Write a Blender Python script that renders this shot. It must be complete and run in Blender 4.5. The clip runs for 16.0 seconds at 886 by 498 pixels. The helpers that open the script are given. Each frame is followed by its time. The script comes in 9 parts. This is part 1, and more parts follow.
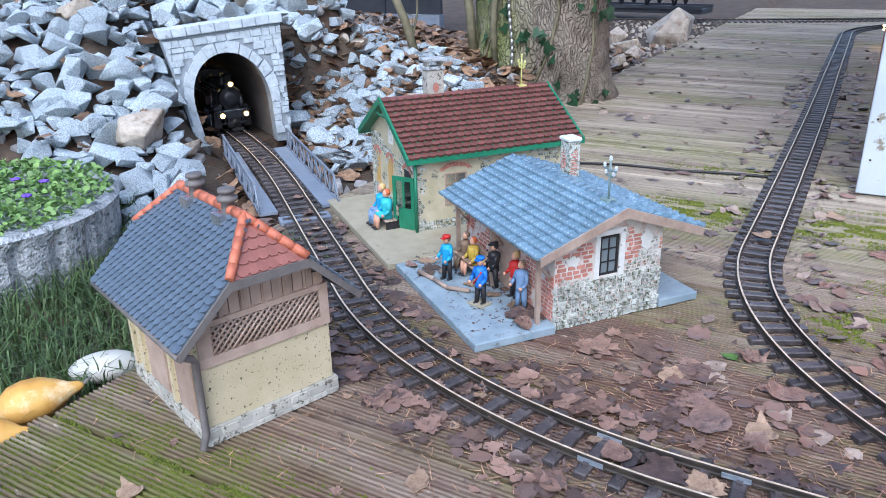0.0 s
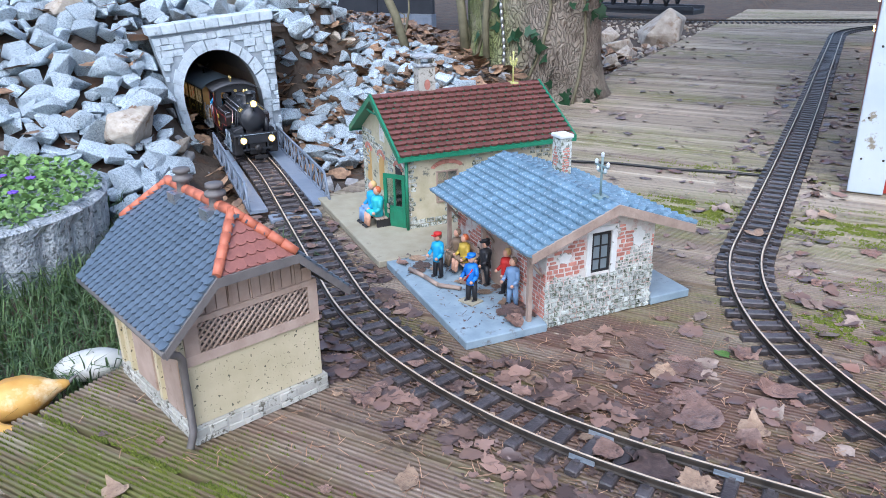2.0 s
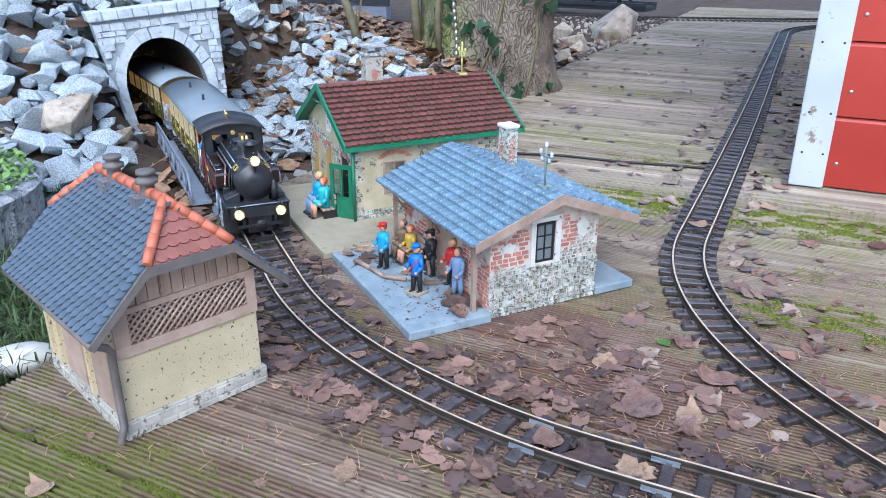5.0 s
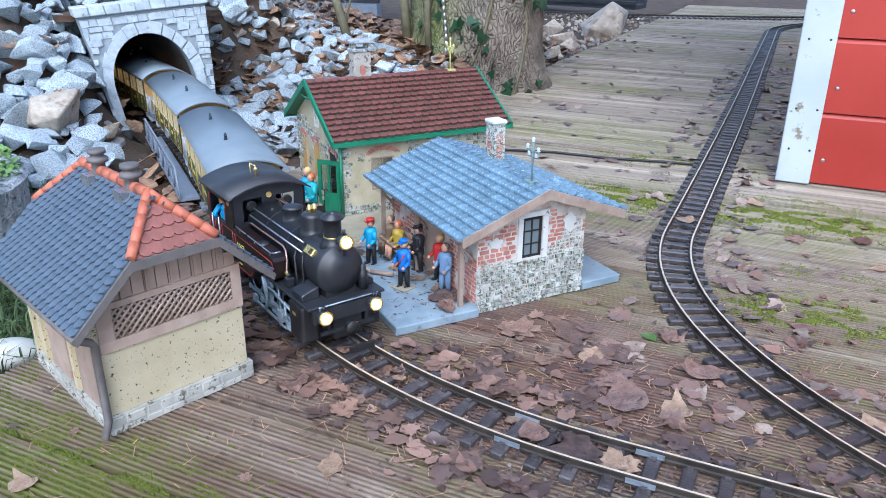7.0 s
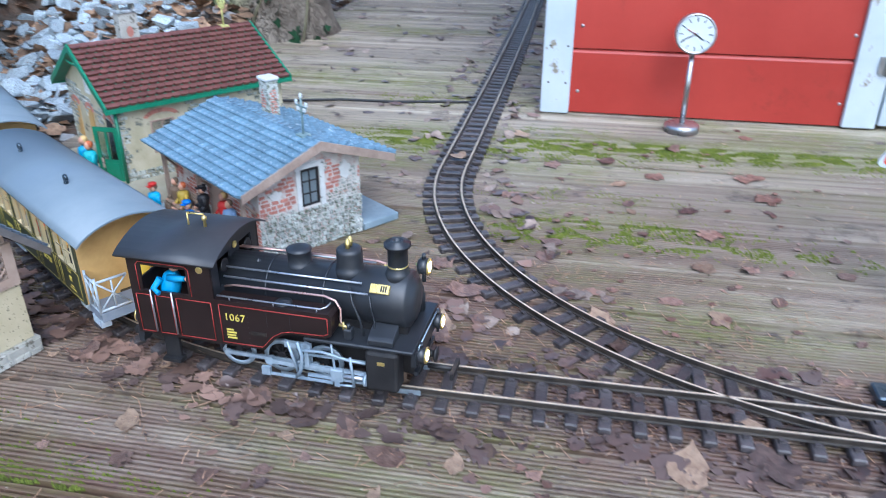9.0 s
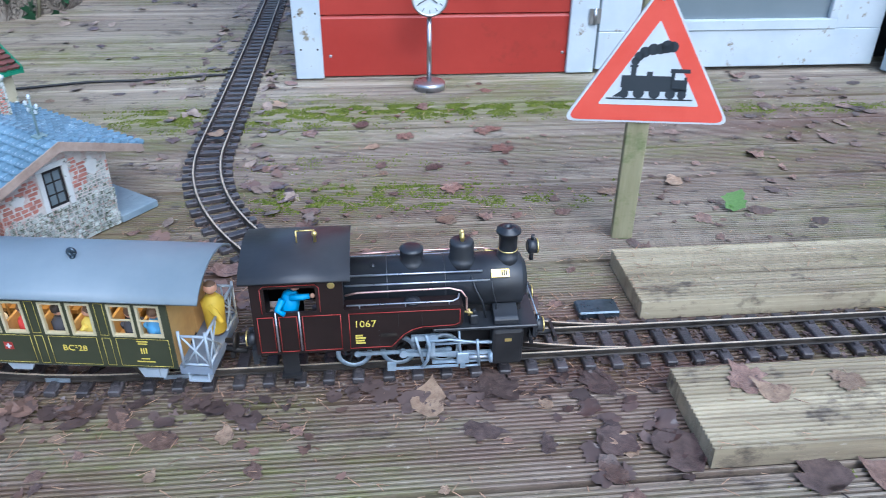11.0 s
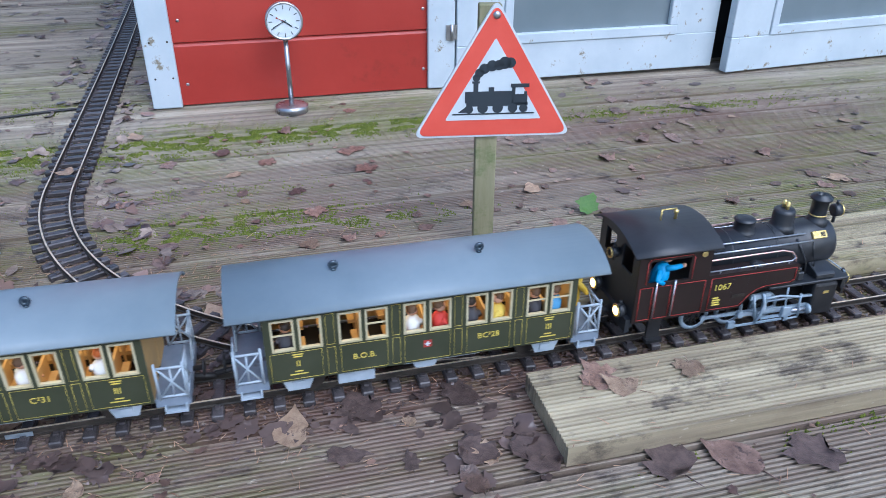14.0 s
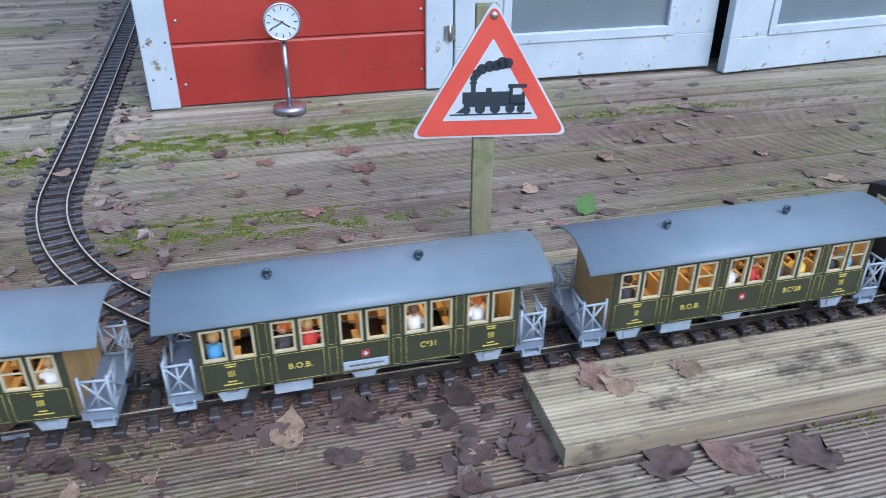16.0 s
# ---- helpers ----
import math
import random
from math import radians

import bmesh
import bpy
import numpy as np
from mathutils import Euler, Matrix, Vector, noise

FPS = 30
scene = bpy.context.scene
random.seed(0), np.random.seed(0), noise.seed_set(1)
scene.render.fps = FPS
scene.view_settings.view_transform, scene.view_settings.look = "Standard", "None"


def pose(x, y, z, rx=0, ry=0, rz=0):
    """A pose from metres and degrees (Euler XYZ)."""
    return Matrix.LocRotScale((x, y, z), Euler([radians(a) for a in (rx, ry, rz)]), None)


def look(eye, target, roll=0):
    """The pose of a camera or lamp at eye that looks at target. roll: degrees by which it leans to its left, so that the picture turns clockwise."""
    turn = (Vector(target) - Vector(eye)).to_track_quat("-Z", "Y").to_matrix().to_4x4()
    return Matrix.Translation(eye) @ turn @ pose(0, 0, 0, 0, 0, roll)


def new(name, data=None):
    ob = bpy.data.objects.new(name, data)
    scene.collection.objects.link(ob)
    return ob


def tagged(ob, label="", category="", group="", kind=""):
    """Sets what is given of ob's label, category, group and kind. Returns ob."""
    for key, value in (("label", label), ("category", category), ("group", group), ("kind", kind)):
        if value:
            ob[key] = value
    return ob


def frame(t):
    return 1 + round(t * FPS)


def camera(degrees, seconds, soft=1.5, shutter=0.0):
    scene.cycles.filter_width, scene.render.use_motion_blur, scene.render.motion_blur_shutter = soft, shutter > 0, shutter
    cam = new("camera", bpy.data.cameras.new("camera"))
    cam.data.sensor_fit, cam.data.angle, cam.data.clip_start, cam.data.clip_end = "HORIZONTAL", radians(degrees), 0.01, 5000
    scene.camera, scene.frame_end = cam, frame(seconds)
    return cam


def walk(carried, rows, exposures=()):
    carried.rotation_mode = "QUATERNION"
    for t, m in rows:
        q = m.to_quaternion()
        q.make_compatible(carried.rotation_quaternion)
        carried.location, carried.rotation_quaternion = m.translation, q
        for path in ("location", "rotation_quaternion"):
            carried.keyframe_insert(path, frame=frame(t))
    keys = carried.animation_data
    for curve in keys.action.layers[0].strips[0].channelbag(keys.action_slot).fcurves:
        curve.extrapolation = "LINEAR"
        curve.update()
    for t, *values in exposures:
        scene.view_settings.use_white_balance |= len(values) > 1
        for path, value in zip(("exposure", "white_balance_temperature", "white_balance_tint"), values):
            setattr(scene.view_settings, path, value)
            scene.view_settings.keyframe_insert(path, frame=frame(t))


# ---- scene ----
cam = camera(61.02, 16.0, soft=0.65, shutter=0.4)
PATH = [
    (0, (0.0022, -0.0015, 0.4962), (-0.9211, 1.6107, -0.2442), -1.25),
    (0.5, (0.0008, 0.0030, 0.4914), (-0.9190, 1.6175, -0.2482), -1.20),
    (1, (0.0046, 0.0030, 0.4912), (-0.9124, 1.6194, -0.2479), -1.14),
    (1.5, (0.0020, 0.0036, 0.4892), (-0.9110, 1.6222, -0.2500), -1.07),
    (2, (0.0011, 0.0039, 0.4883), (-0.9045, 1.6268, -0.2506), -0.98),
    (2.5, (0.0030, 0.0047, 0.4875), (-0.8881, 1.6347, -0.2535), -0.80),
    (3, (0.0071, 0.0111, 0.4827), (-0.8578, 1.6511, -0.2670), -0.55),
    (3.5, (0.0094, 0.0131, 0.4830), (-0.8322, 1.6636, -0.2704), -0.26),
    (4, (0.0146, 0.0143, 0.4828), (-0.8085, 1.6745, -0.2696), -0.01),
    (4.5, (0.0153, 0.0181, 0.4806), (-0.7958, 1.6848, -0.2706), 0.14),
    (7, (0.0215, 0.0201, 0.4747), (-0.7628, 1.6972, -0.2818), 0.42),
    (7.5, (0.0294, 0.0213, 0.4741), (-0.7175, 1.7120, -0.2900), 0.45),
    (8, (0.0483, 0.0191, 0.4751), (-0.6009, 1.7401, -0.3102), 0.54),
    (8.5, (0.0772, -0.0016, 0.4941), (-0.4217, 1.7542, -0.3234), 0.54),
    (9, (0.1104, -0.0337, 0.5154), (-0.2240, 1.7228, -0.3807), 0.17),
    (9.5, (0.1316, -0.0638, 0.5296), (-0.0525, 1.6610, -0.4659), 0.37),
    (10, (0.1486, -0.0760, 0.5507), (0.1007, 1.6363, -0.4818), 0.60),
    (12.5, (0.2349, -0.1135, 0.6018), (0.6143, 1.5893, -0.3763), 0.30),
    (13, (0.2383, -0.1119, 0.6006), (0.6509, 1.5824, -0.3787), 0.29),
    (13.5, (0.2383, -0.1081, 0.5969), (0.6644, 1.5823, -0.3833), 0.21),
    (14, (0.2436, -0.1066, 0.5967), (0.6824, 1.5803, -0.3841), 0.34),
    (14.5, (0.2454, -0.1056, 0.5969), (0.6888, 1.5809, -0.3824), 0.39),
    (15, (0.2405, -0.1065, 0.5957), (0.6820, 1.5809, -0.3831), 0.40),
    (15.5, (0.2427, -0.1087, 0.5968), (0.6845, 1.5791, -0.3811), 0.39),
    (16, (0.2461, -0.1067, 0.5961), (0.6871, 1.5806, -0.3829), 0.33),
]
walk(cam, [(t, look(eye, target, roll)) for t, eye, target, roll in PATH], [(0.0, 1.15, 5500, 11), (7.5, 1.20, 5300, 9), (10.0, 1.02, 5050, 6), (16.0, 0.74, 5100, 9)])

# ---- world, sun, exposure ----
world = bpy.data.worlds.new("overcast_sky")
scene.world = world
world.use_nodes = True
wn = world.node_tree
sky = wn.nodes.new("ShaderNodeTexSky")
sky.sky_type = "NISHITA"
sky.sun_disc = False
sky.sun_elevation = radians(42)
sky.sun_rotation = radians(161)
sky.dust_density = 3.0
wn.nodes["Background"].inputs["Strength"].default_value = 0.11
wn.links.new(sky.outputs["Color"], wn.nodes["Background"].inputs["Color"])
sun = new("sun", bpy.data.lights.new("sun", "SUN"))
sun.data.energy = 1.2
sun.data.angle = radians(50)
sun.data.color = (0.97, 0.98, 1.0)
sun.matrix_world = look((0.45, -1.3, 2.4), (0, 0, 0))


# ---- materials ----
def mat(name, c1, c2=None, scale=20.0, rough=0.7, metal=0.0, bump=0.3, fine=6.0, stain=None, stain_scale=4.0, stain_at=0.6,
        stain_soft=0.12, vary=0.0, emit=None, power=0.0, spec=0.5, coords="Object", stretch=(1, 1, 1), dist=0.002, alpha_mix=0.0):
    """A procedural surface: two tones by a noise, a second, finer noise in the relief, stains with a shape of their own."""
    m = bpy.data.materials.new(name)
    m.use_nodes = True
    nt = m.node_tree
    b = nt.nodes["Principled BSDF"]
    b.inputs["Roughness"].default_value = rough
    b.inputs["Metallic"].default_value = metal
    b.inputs["Specular IOR Level"].default_value = spec
    tc = nt.nodes.new("ShaderNodeTexCoord")
    mp = nt.nodes.new("ShaderNodeMapping")
    mp.inputs["Scale"].default_value = stretch
    nt.links.new(tc.outputs[coords], mp.inputs["Vector"])
    n1 = nt.nodes.new("ShaderNodeTexNoise")
    n1.inputs["Scale"].default_value = scale
    n1.inputs["Detail"].default_value = 5
    n1.inputs["Roughness"].default_value = 0.62
    nt.links.new(mp.outputs["Vector"], n1.inputs["Vector"])
    n2 = nt.nodes.new("ShaderNodeTexNoise")
    n2.inputs["Scale"].default_value = scale * fine
    n2.inputs["Detail"].default_value = 3
    nt.links.new(mp.outputs["Vector"], n2.inputs["Vector"])
    ramp = nt.nodes.new("ShaderNodeValToRGB")
    ramp.color_ramp.elements[0].position = 0.33
    ramp.color_ramp.elements[1].position = 0.67
    ramp.color_ramp.elements[0].color = (*c1, 1)
    ramp.color_ramp.elements[1].color = (*(c2 or [min(1, v * 1.25) for v in c1]), 1)
    nt.links.new(n1.outputs["Fac"], ramp.inputs["Fac"])
    col = ramp.outputs["Color"]
    if stain:
        n3 = nt.nodes.new("ShaderNodeTexNoise")
        n3.inputs["Scale"].default_value = stain_scale
        n3.inputs["Detail"].default_value = 6
        n3.inputs["Roughness"].default_value = 0.68
        nt.links.new(tc.outputs[coords], n3.inputs["Vector"])
        r3 = nt.nodes.new("ShaderNodeMapRange")
        r3.inputs["From Min"].default_value = stain_at
        r3.inputs["From Max"].default_value = stain_at + stain_soft
        nt.links.new(n3.outputs["Fac"], r3.inputs["Value"])
        mx = nt.nodes.new("ShaderNodeMix")
        mx.data_type = "RGBA"
        nt.links.new(r3.outputs["Result"], mx.inputs[0])
        nt.links.new(col, mx.inputs[6])
        mx.inputs[7].default_value = (*stain, 1)
        col = mx.outputs[2]
    if vary:
        oi = nt.nodes.new("ShaderNodeObjectInfo")
        ge = nt.nodes.new("ShaderNodeNewGeometry")
        ad = nt.nodes.new("ShaderNodeMath")
        ad.operation = "ADD"
        nt.links.new(oi.outputs["Random"], ad.inputs[0])
        nt.links.new(ge.outputs["Random Per Island"], ad.inputs[1])
        fr = nt.nodes.new("ShaderNodeMath")
        fr.operation = "FRACT"
        nt.links.new(ad.outputs[0], fr.inputs[0])
        mr = nt.nodes.new("ShaderNodeMapRange")
        mr.inputs["To Min"].default_value = 1 - vary
        mr.inputs["To Max"].default_value = 1 + vary
        nt.links.new(fr.outputs[0], mr.inputs["Value"])
        hs = nt.nodes.new("ShaderNodeHueSaturation")
        nt.links.new(mr.outputs["Result"], hs.inputs["Value"])
        nt.links.new(col, hs.inputs["Color"])
        col = hs.outputs["Color"]
    nt.links.new(col, b.inputs["Base Color"])
    if bump:
        bp = nt.nodes.new("ShaderNodeBump")
        bp.inputs["Strength"].default_value = bump
        bp.inputs["Distance"].default_value = dist
        nt.links.new(n2.outputs["Fac"], bp.inputs["Height"])
        nt.links.new(bp.outputs["Normal"], b.inputs["Normal"])
    rr = nt.nodes.new("ShaderNodeMapRange")
    rr.inputs["To Min"].default_value = max(0.02, rough - 0.12)
    rr.inputs["To Max"].default_value = min(1.0, rough + 0.12)
    nt.links.new(n1.outputs["Fac"], rr.inputs["Value"])
    nt.links.new(rr.outputs["Result"], b.inputs["Roughness"])
    if emit:
        b.inputs["Emission Color"].default_value = (*emit, 1)
        b.inputs["Emission Strength"].default_value = power
    return m


def glass(name, tint=(0.8, 0.9, 0.9), clear=0.75):
    m = bpy.data.materials.new(name)
    m.use_nodes = True
    nt = m.node_tree
    out = nt.nodes["Material Output"]
    tr = nt.nodes.new("ShaderNodeBsdfTransparent")
    tr.inputs["Color"].default_value = (*tint, 1)
    gl = nt.nodes.new("ShaderNodeBsdfGlossy")
    gl.inputs["Roughness"].default_value = 0.05
    mx = nt.nodes.new("ShaderNodeMixShader")
    mx.inputs[0].default_value = 1 - clear
    nt.links.new(tr.outputs[0], mx.inputs[1])
    nt.links.new(gl.outputs[0], mx.inputs[2])
    nt.links.new(mx.outputs[0], out.inputs["Surface"])
    return m


def blend(nt, fac, a, colour):
    mx = nt.nodes.new("ShaderNodeMix")
    mx.data_type = "RGBA"
    nt.links.new(fac, mx.inputs[0])
    nt.links.new(a, mx.inputs[6])
    mx.inputs[7].default_value = (*colour, 1)
    return mx.outputs[2]


def spots(nt, vector, scale, lo, hi, stretch=(1, 1, 1), detail=6, rough=0.65, most=1.0):
    """A noise cut to patches: 0 below lo, most above hi."""
    mp = nt.nodes.new("ShaderNodeMapping")
    mp.inputs["Scale"].default_value = stretch
    nt.links.new(vector, mp.inputs["Vector"])
    n = nt.nodes.new("ShaderNodeTexNoise")
    n.inputs["Scale"].default_value = scale
    n.inputs["Detail"].default_value = detail
    n.inputs["Roughness"].default_value = rough
    nt.links.new(mp.outputs["Vector"], n.inputs["Vector"])
    r = nt.nodes.new("ShaderNodeMapRange")
    r.inputs["From Min"].default_value = lo
    r.inputs["From Max"].default_value = hi
    r.inputs["To Max"].default_value = most
    nt.links.new(n.outputs["Fac"], r.inputs["Value"])
    return r.outputs["Result"]


def math_node(nt, op, a, b):
    n = nt.nodes.new("ShaderNodeMath")
    n.operation = op
    for k, v in enumerate((a, b)):
        if isinstance(v, (int, float)):
            n.inputs[k].default_value = v
        else:
            nt.links.new(v, n.inputs[k])
    return n.outputs[0]


def round_zone(nt, vector, centre, near, far, squash=(1, 1, 1)):
    """1 close to a place on the deck, falling to 0 at the far distance."""
    mp = nt.nodes.new("ShaderNodeMapping")
    mp.inputs["Scale"].default_value = squash
    nt.links.new(vector, mp.inputs["Vector"])
    d = nt.nodes.new("ShaderNodeVectorMath")
    d.operation = "DISTANCE"
    nt.links.new(mp.outputs["Vector"], d.inputs[0])
    d.inputs[1].default_value = [c * q for c, q in zip(centre, squash)]
    r = nt.nodes.new("ShaderNodeMapRange")
    r.inputs["From Min"].default_value = near
    r.inputs["From Max"].default_value = far
    r.inputs["To Min"].default_value = 1
    r.inputs["To Max"].default_value = 0
    nt.links.new(d.outputs["Value"], r.inputs["Value"])
    return r.outputs["Result"]


def deck_wood(name, dark=(0.185, 0.145, 0.108), pale=(0.44, 0.385, 0.295), damp=(0.120, 0.062, 0.046), moss=(0.135, 0.150, 0.025), moss_lo=0.455, soaked=True):
    """Weathered, grooved decking along x: fine streaks, soaked red-brown areas, leaf stains and a green film of moss."""
    m = mat(name, dark, pale, 5.0, 0.52, bump=0.5, fine=16, stretch=(0.16, 5.0, 5.0), dist=0.0015, vary=0.14)
    nt = m.node_tree
    b = nt.nodes["Principled BSDF"]
    tc = nt.nodes.new("ShaderNodeTexCoord").outputs["Object"]
    col = b.inputs["Base Color"].links[0].from_socket
    col = blend(nt, spots(nt, tc, 9, 0.50, 0.68, (0.12, 9, 1), 5, 0.6, 0.65), col, (0.095, 0.068, 0.050))
    if soaked:
        wet = math_node(nt, "MAXIMUM", round_zone(nt, tc, (-0.20, 0.80, 0), 0.10, 0.80, (0.75, 1.35, 1)), round_zone(nt, tc, (0.45, 0.62, 0), 0.05, 0.75, (0.55, 1.9, 1)))
        wet = math_node(nt, "MAXIMUM", wet, round_zone(nt, tc, (1.15, 1.30, 0), 0.05, 0.55, (0.7, 1.1, 1)))
        wet = math_node(nt, "MAXIMUM", wet, round_zone(nt, tc, (-0.35, 0.33, 0), 0.10, 0.55, (0.7, 1.2, 1)))
        wet = math_node(nt, "MULTIPLY", wet, spots(nt, tc, 6.5, 0.26, 0.52, (0.6, 1.4, 1), 8, 0.72, 0.96))
        col = blend(nt, wet, col, damp)
    col = blend(nt, spots(nt, tc, 3.4, 0.52, 0.72, (0.5, 1.5, 1), 8, 0.7, 0.60), col, damp)
    bands = math_node(nt, "MAXIMUM", round_zone(nt, tc, (0.42, 1.52, 0), 0.02, 0.16, (0.22, 1.6, 1)), round_zone(nt, tc, (-0.22, 1.50, 0), 0.03, 0.22, (0.9, 1.5, 1)))
    bands = math_node(nt, "MAXIMUM", bands, round_zone(nt, tc, (-0.58, 0.37, 0), 0.04, 0.26, (0.9, 1.6, 1)))
    bands = math_node(nt, "MULTIPLY", bands, spots(nt, tc, 30, 0.34, 0.56, (0.5, 2.6, 1), 6, 0.75, 0.72))
    if soaked:
        col = blend(nt, bands, col, (0.125, 0.155, 0.018))
    green = math_node(nt, "MULTIPLY", spots(nt, tc, 2.3, moss_lo, moss_lo + 0.16, (0.5, 1.5, 1), 6, 0.65, 0.85), spots(nt, tc, 26, 0.36, 0.62, (0.45, 2.6, 1), 6, 0.75))
    col = blend(nt, green, col, moss)
    col = blend(nt, spots(nt, tc, 8.5, 0.56, 0.66, (0.7, 1.3, 1), 8, 0.75, 0.80), col, (0.050, 0.036, 0.032))
    col = blend(nt, spots(nt, tc, 19, 0.62, 0.70, (0.8, 1.2, 1), 5, 0.6, 0.75), col, (0.055, 0.042, 0.040))
    col = blend(nt, spots(nt, tc, 120, 0.66, 0.74, (0.5, 1.2, 1), 3, 0.6, 0.7), col, (0.50, 0.44, 0.36))
    nt.links.new(col, b.inputs["Base Color"])
    return m


def bark_wood(name):
    """Plated grey bark with dark cracks and a green film of lichen on the shaded side."""
    m = mat(name, (0.17, 0.145, 0.115), (0.36, 0.32, 0.26), 9, 0.9, bump=0.0, stain=(0.085, 0.062, 0.046), stain_scale=5, stain_at=0.52, stain_soft=0.2)
    nt = m.node_tree
    b = nt.nodes["Principled BSDF"]
    tc = nt.nodes.new("ShaderNodeTexCoord").outputs["Object"]
    col = b.inputs["Base Color"].links[0].from_socket
    sx = nt.nodes.new("ShaderNodeSeparateXYZ")
    nt.links.new(tc, sx.inputs[0])
    side = nt.nodes.new("ShaderNodeMapRange")
    side.inputs["From Min"].default_value = 0.08
    side.inputs["From Max"].default_value = -0.06
    nt.links.new(sx.outputs["X"], side.inputs["Value"])
    col = blend(nt, math_node(nt, "MULTIPLY", side.outputs["Result"], spots(nt, tc, 7, 0.28, 0.52, most=0.85)), col, (0.20, 0.245, 0.07))
    mp = nt.nodes.new("ShaderNodeMapping")
    mp.inputs["Scale"].default_value = (1, 1, 0.55)
    nt.links.new(tc, mp.inputs["Vector"])
    wob = nt.nodes.new("ShaderNodeTexNoise")
    wob.inputs["Scale"].default_value = 14
    nt.links.new(mp.outputs["Vector"], wob.inputs["Vector"])
    ad = nt.nodes.new("ShaderNodeMix")
    ad.data_type = "RGBA"
    ad.inputs[0].default_value = 0.22
    nt.links.new(mp.outputs["Vector"], ad.inputs[6])
    nt.links.new(wob.outputs["Color"], ad.inputs[7])
    vo = nt.nodes.new("ShaderNodeTexVoronoi")
    vo.feature = "DISTANCE_TO_EDGE"
    vo.inputs["Scale"].default_value = 52
    nt.links.new(ad.outputs[2], vo.inputs["Vector"])
    cr = nt.nodes.new("ShaderNodeMapRange")
    cr.inputs["From Max"].default_value = 0.16
    nt.links.new(vo.outputs["Distance"], cr.inputs["Value"])
    inv = math_node(nt, "SUBTRACT", 0.38, cr.outputs["Result"])
    col = blend(nt, inv, col, (0.08, 0.062, 0.048))
    nt.links.new(col, b.inputs["Base Color"])
    bp = nt.nodes.new("ShaderNodeBump")
    bp.inputs["Strength"].default_value = 0.9
    bp.inputs["Distance"].default_value = 0.006
    nt.links.new(math_node(nt, "ADD", cr.outputs["Result"], wob.outputs["Fac"]), bp.inputs["Height"])
    nt.links.new(bp.outputs["Normal"], b.inputs["Normal"])
    return m


M = {}
M["deck"] = deck_wood("grooved_decking")
M["plank"] = deck_wood("loose_plank_wood", (0.26, 0.215, 0.135), (0.50, 0.43, 0.29), (0.15, 0.10, 0.065), (0.17, 0.175, 0.05), 0.52, False)
M["soil"] = mat("damp_soil", (0.045, 0.034, 0.026), (0.11, 0.082, 0.058), 9, 0.9, bump=0.8, dist=0.01, stain=(0.10, 0.05, 0.025), stain_scale=16, stain_at=0.52)
M["granite"] = mat("grey_granite", (0.30, 0.37, 0.415), (0.60, 0.69, 0.745), 22, 0.75, bump=0.9, fine=3, vary=0.25, stain=(0.10, 0.115, 0.125), stain_scale=48, stain_at=0.54, stain_soft=0.06, dist=0.003)
M["granite_fine"] = mat("grey_granite_heap", (0.30, 0.37, 0.415), (0.60, 0.69, 0.745), 240, 0.75, bump=0.9, fine=3, vary=0.25, stain=(0.10, 0.115, 0.125), stain_scale=520, stain_at=0.54, stain_soft=0.06, dist=0.003)
M["fieldstone"] = mat("brown_fieldstone", (0.33, 0.28, 0.22), (0.54, 0.49, 0.41), 9, 0.8, bump=0.5, vary=0.2, stain=(0.24, 0.165, 0.10), stain_scale=7, stain_at=0.55, dist=0.003)
M["gravel"] = mat("grey_gravel", (0.12, 0.12, 0.12), (0.36, 0.36, 0.36), 30, 0.85, vary=0.4, bump=0.4)
M["rail"] = mat("oxidised_rail", (0.030, 0.026, 0.023), (0.075, 0.062, 0.050), 40, 0.45, 0.3, 0.2)
M["railhead"] = mat("worn_rail_head", (0.48, 0.385, 0.265), (0.68, 0.58, 0.44), 60, 0.40, 0.15, 0.1)
M["joiner"] = mat("bright_rail_joiner", (0.30, 0.36, 0.42), (0.46, 0.52, 0.58), 60, 0.35, 0.6, 0.05)
M["sleeper"] = mat("brown_plastic_sleeper", (0.040, 0.035, 0.036), (0.100, 0.088, 0.090), 60, 0.38, bump=0.4, vary=0.3)
M["red"] = mat("red_painted_boards", (0.34, 0.032, 0.022), (0.42, 0.045, 0.030), 5, 0.42, bump=0.06, fine=14, stain=(0.26, 0.03, 0.02), stain_scale=9, stain_at=0.62)
M["white"] = mat("white_gloss_paint", (0.47, 0.54, 0.59), (0.58, 0.64, 0.68), 6, 0.4, bump=0.06, fine=12, stain=(0.25, 0.22, 0.16), stain_scale=24, stain_at=0.60, stain_soft=0.06)
# Near-black stands in for unlit space: under the deck, inside shed and doorway.
M["dark"] = mat("unlit_space_black", (0.02, 0.02, 0.02), (0.04, 0.04, 0.04), 20, 0.8)
M["pane"] = mat("grey_window_glass", (0.16, 0.20, 0.22), (0.20, 0.24, 0.26), 3, 0.08, bump=0.0, spec=0.8)
M["steel"] = mat("galvanised_steel", (0.42, 0.43, 0.44), (0.58, 0.59, 0.60), 40, 0.3, 0.9, 0.05)
M["steeldark"] = mat("dark_blued_steel", (0.05, 0.07, 0.09), (0.11, 0.14, 0.17), 60, 0.3, 0.7, 0.05)
M["tile_blue"] = mat("slate_blue_roof_tile", (0.125, 0.215, 0.290), (0.200, 0.305, 0.385), 60, 0.24, bump=0.15, vary=0.17, spec=0.6)
M["tile_red"] = mat("red_brown_roof_tile", (0.13, 0.050, 0.042), (0.20, 0.080, 0.066), 60, 0.42, bump=0.2, vary=0.16)
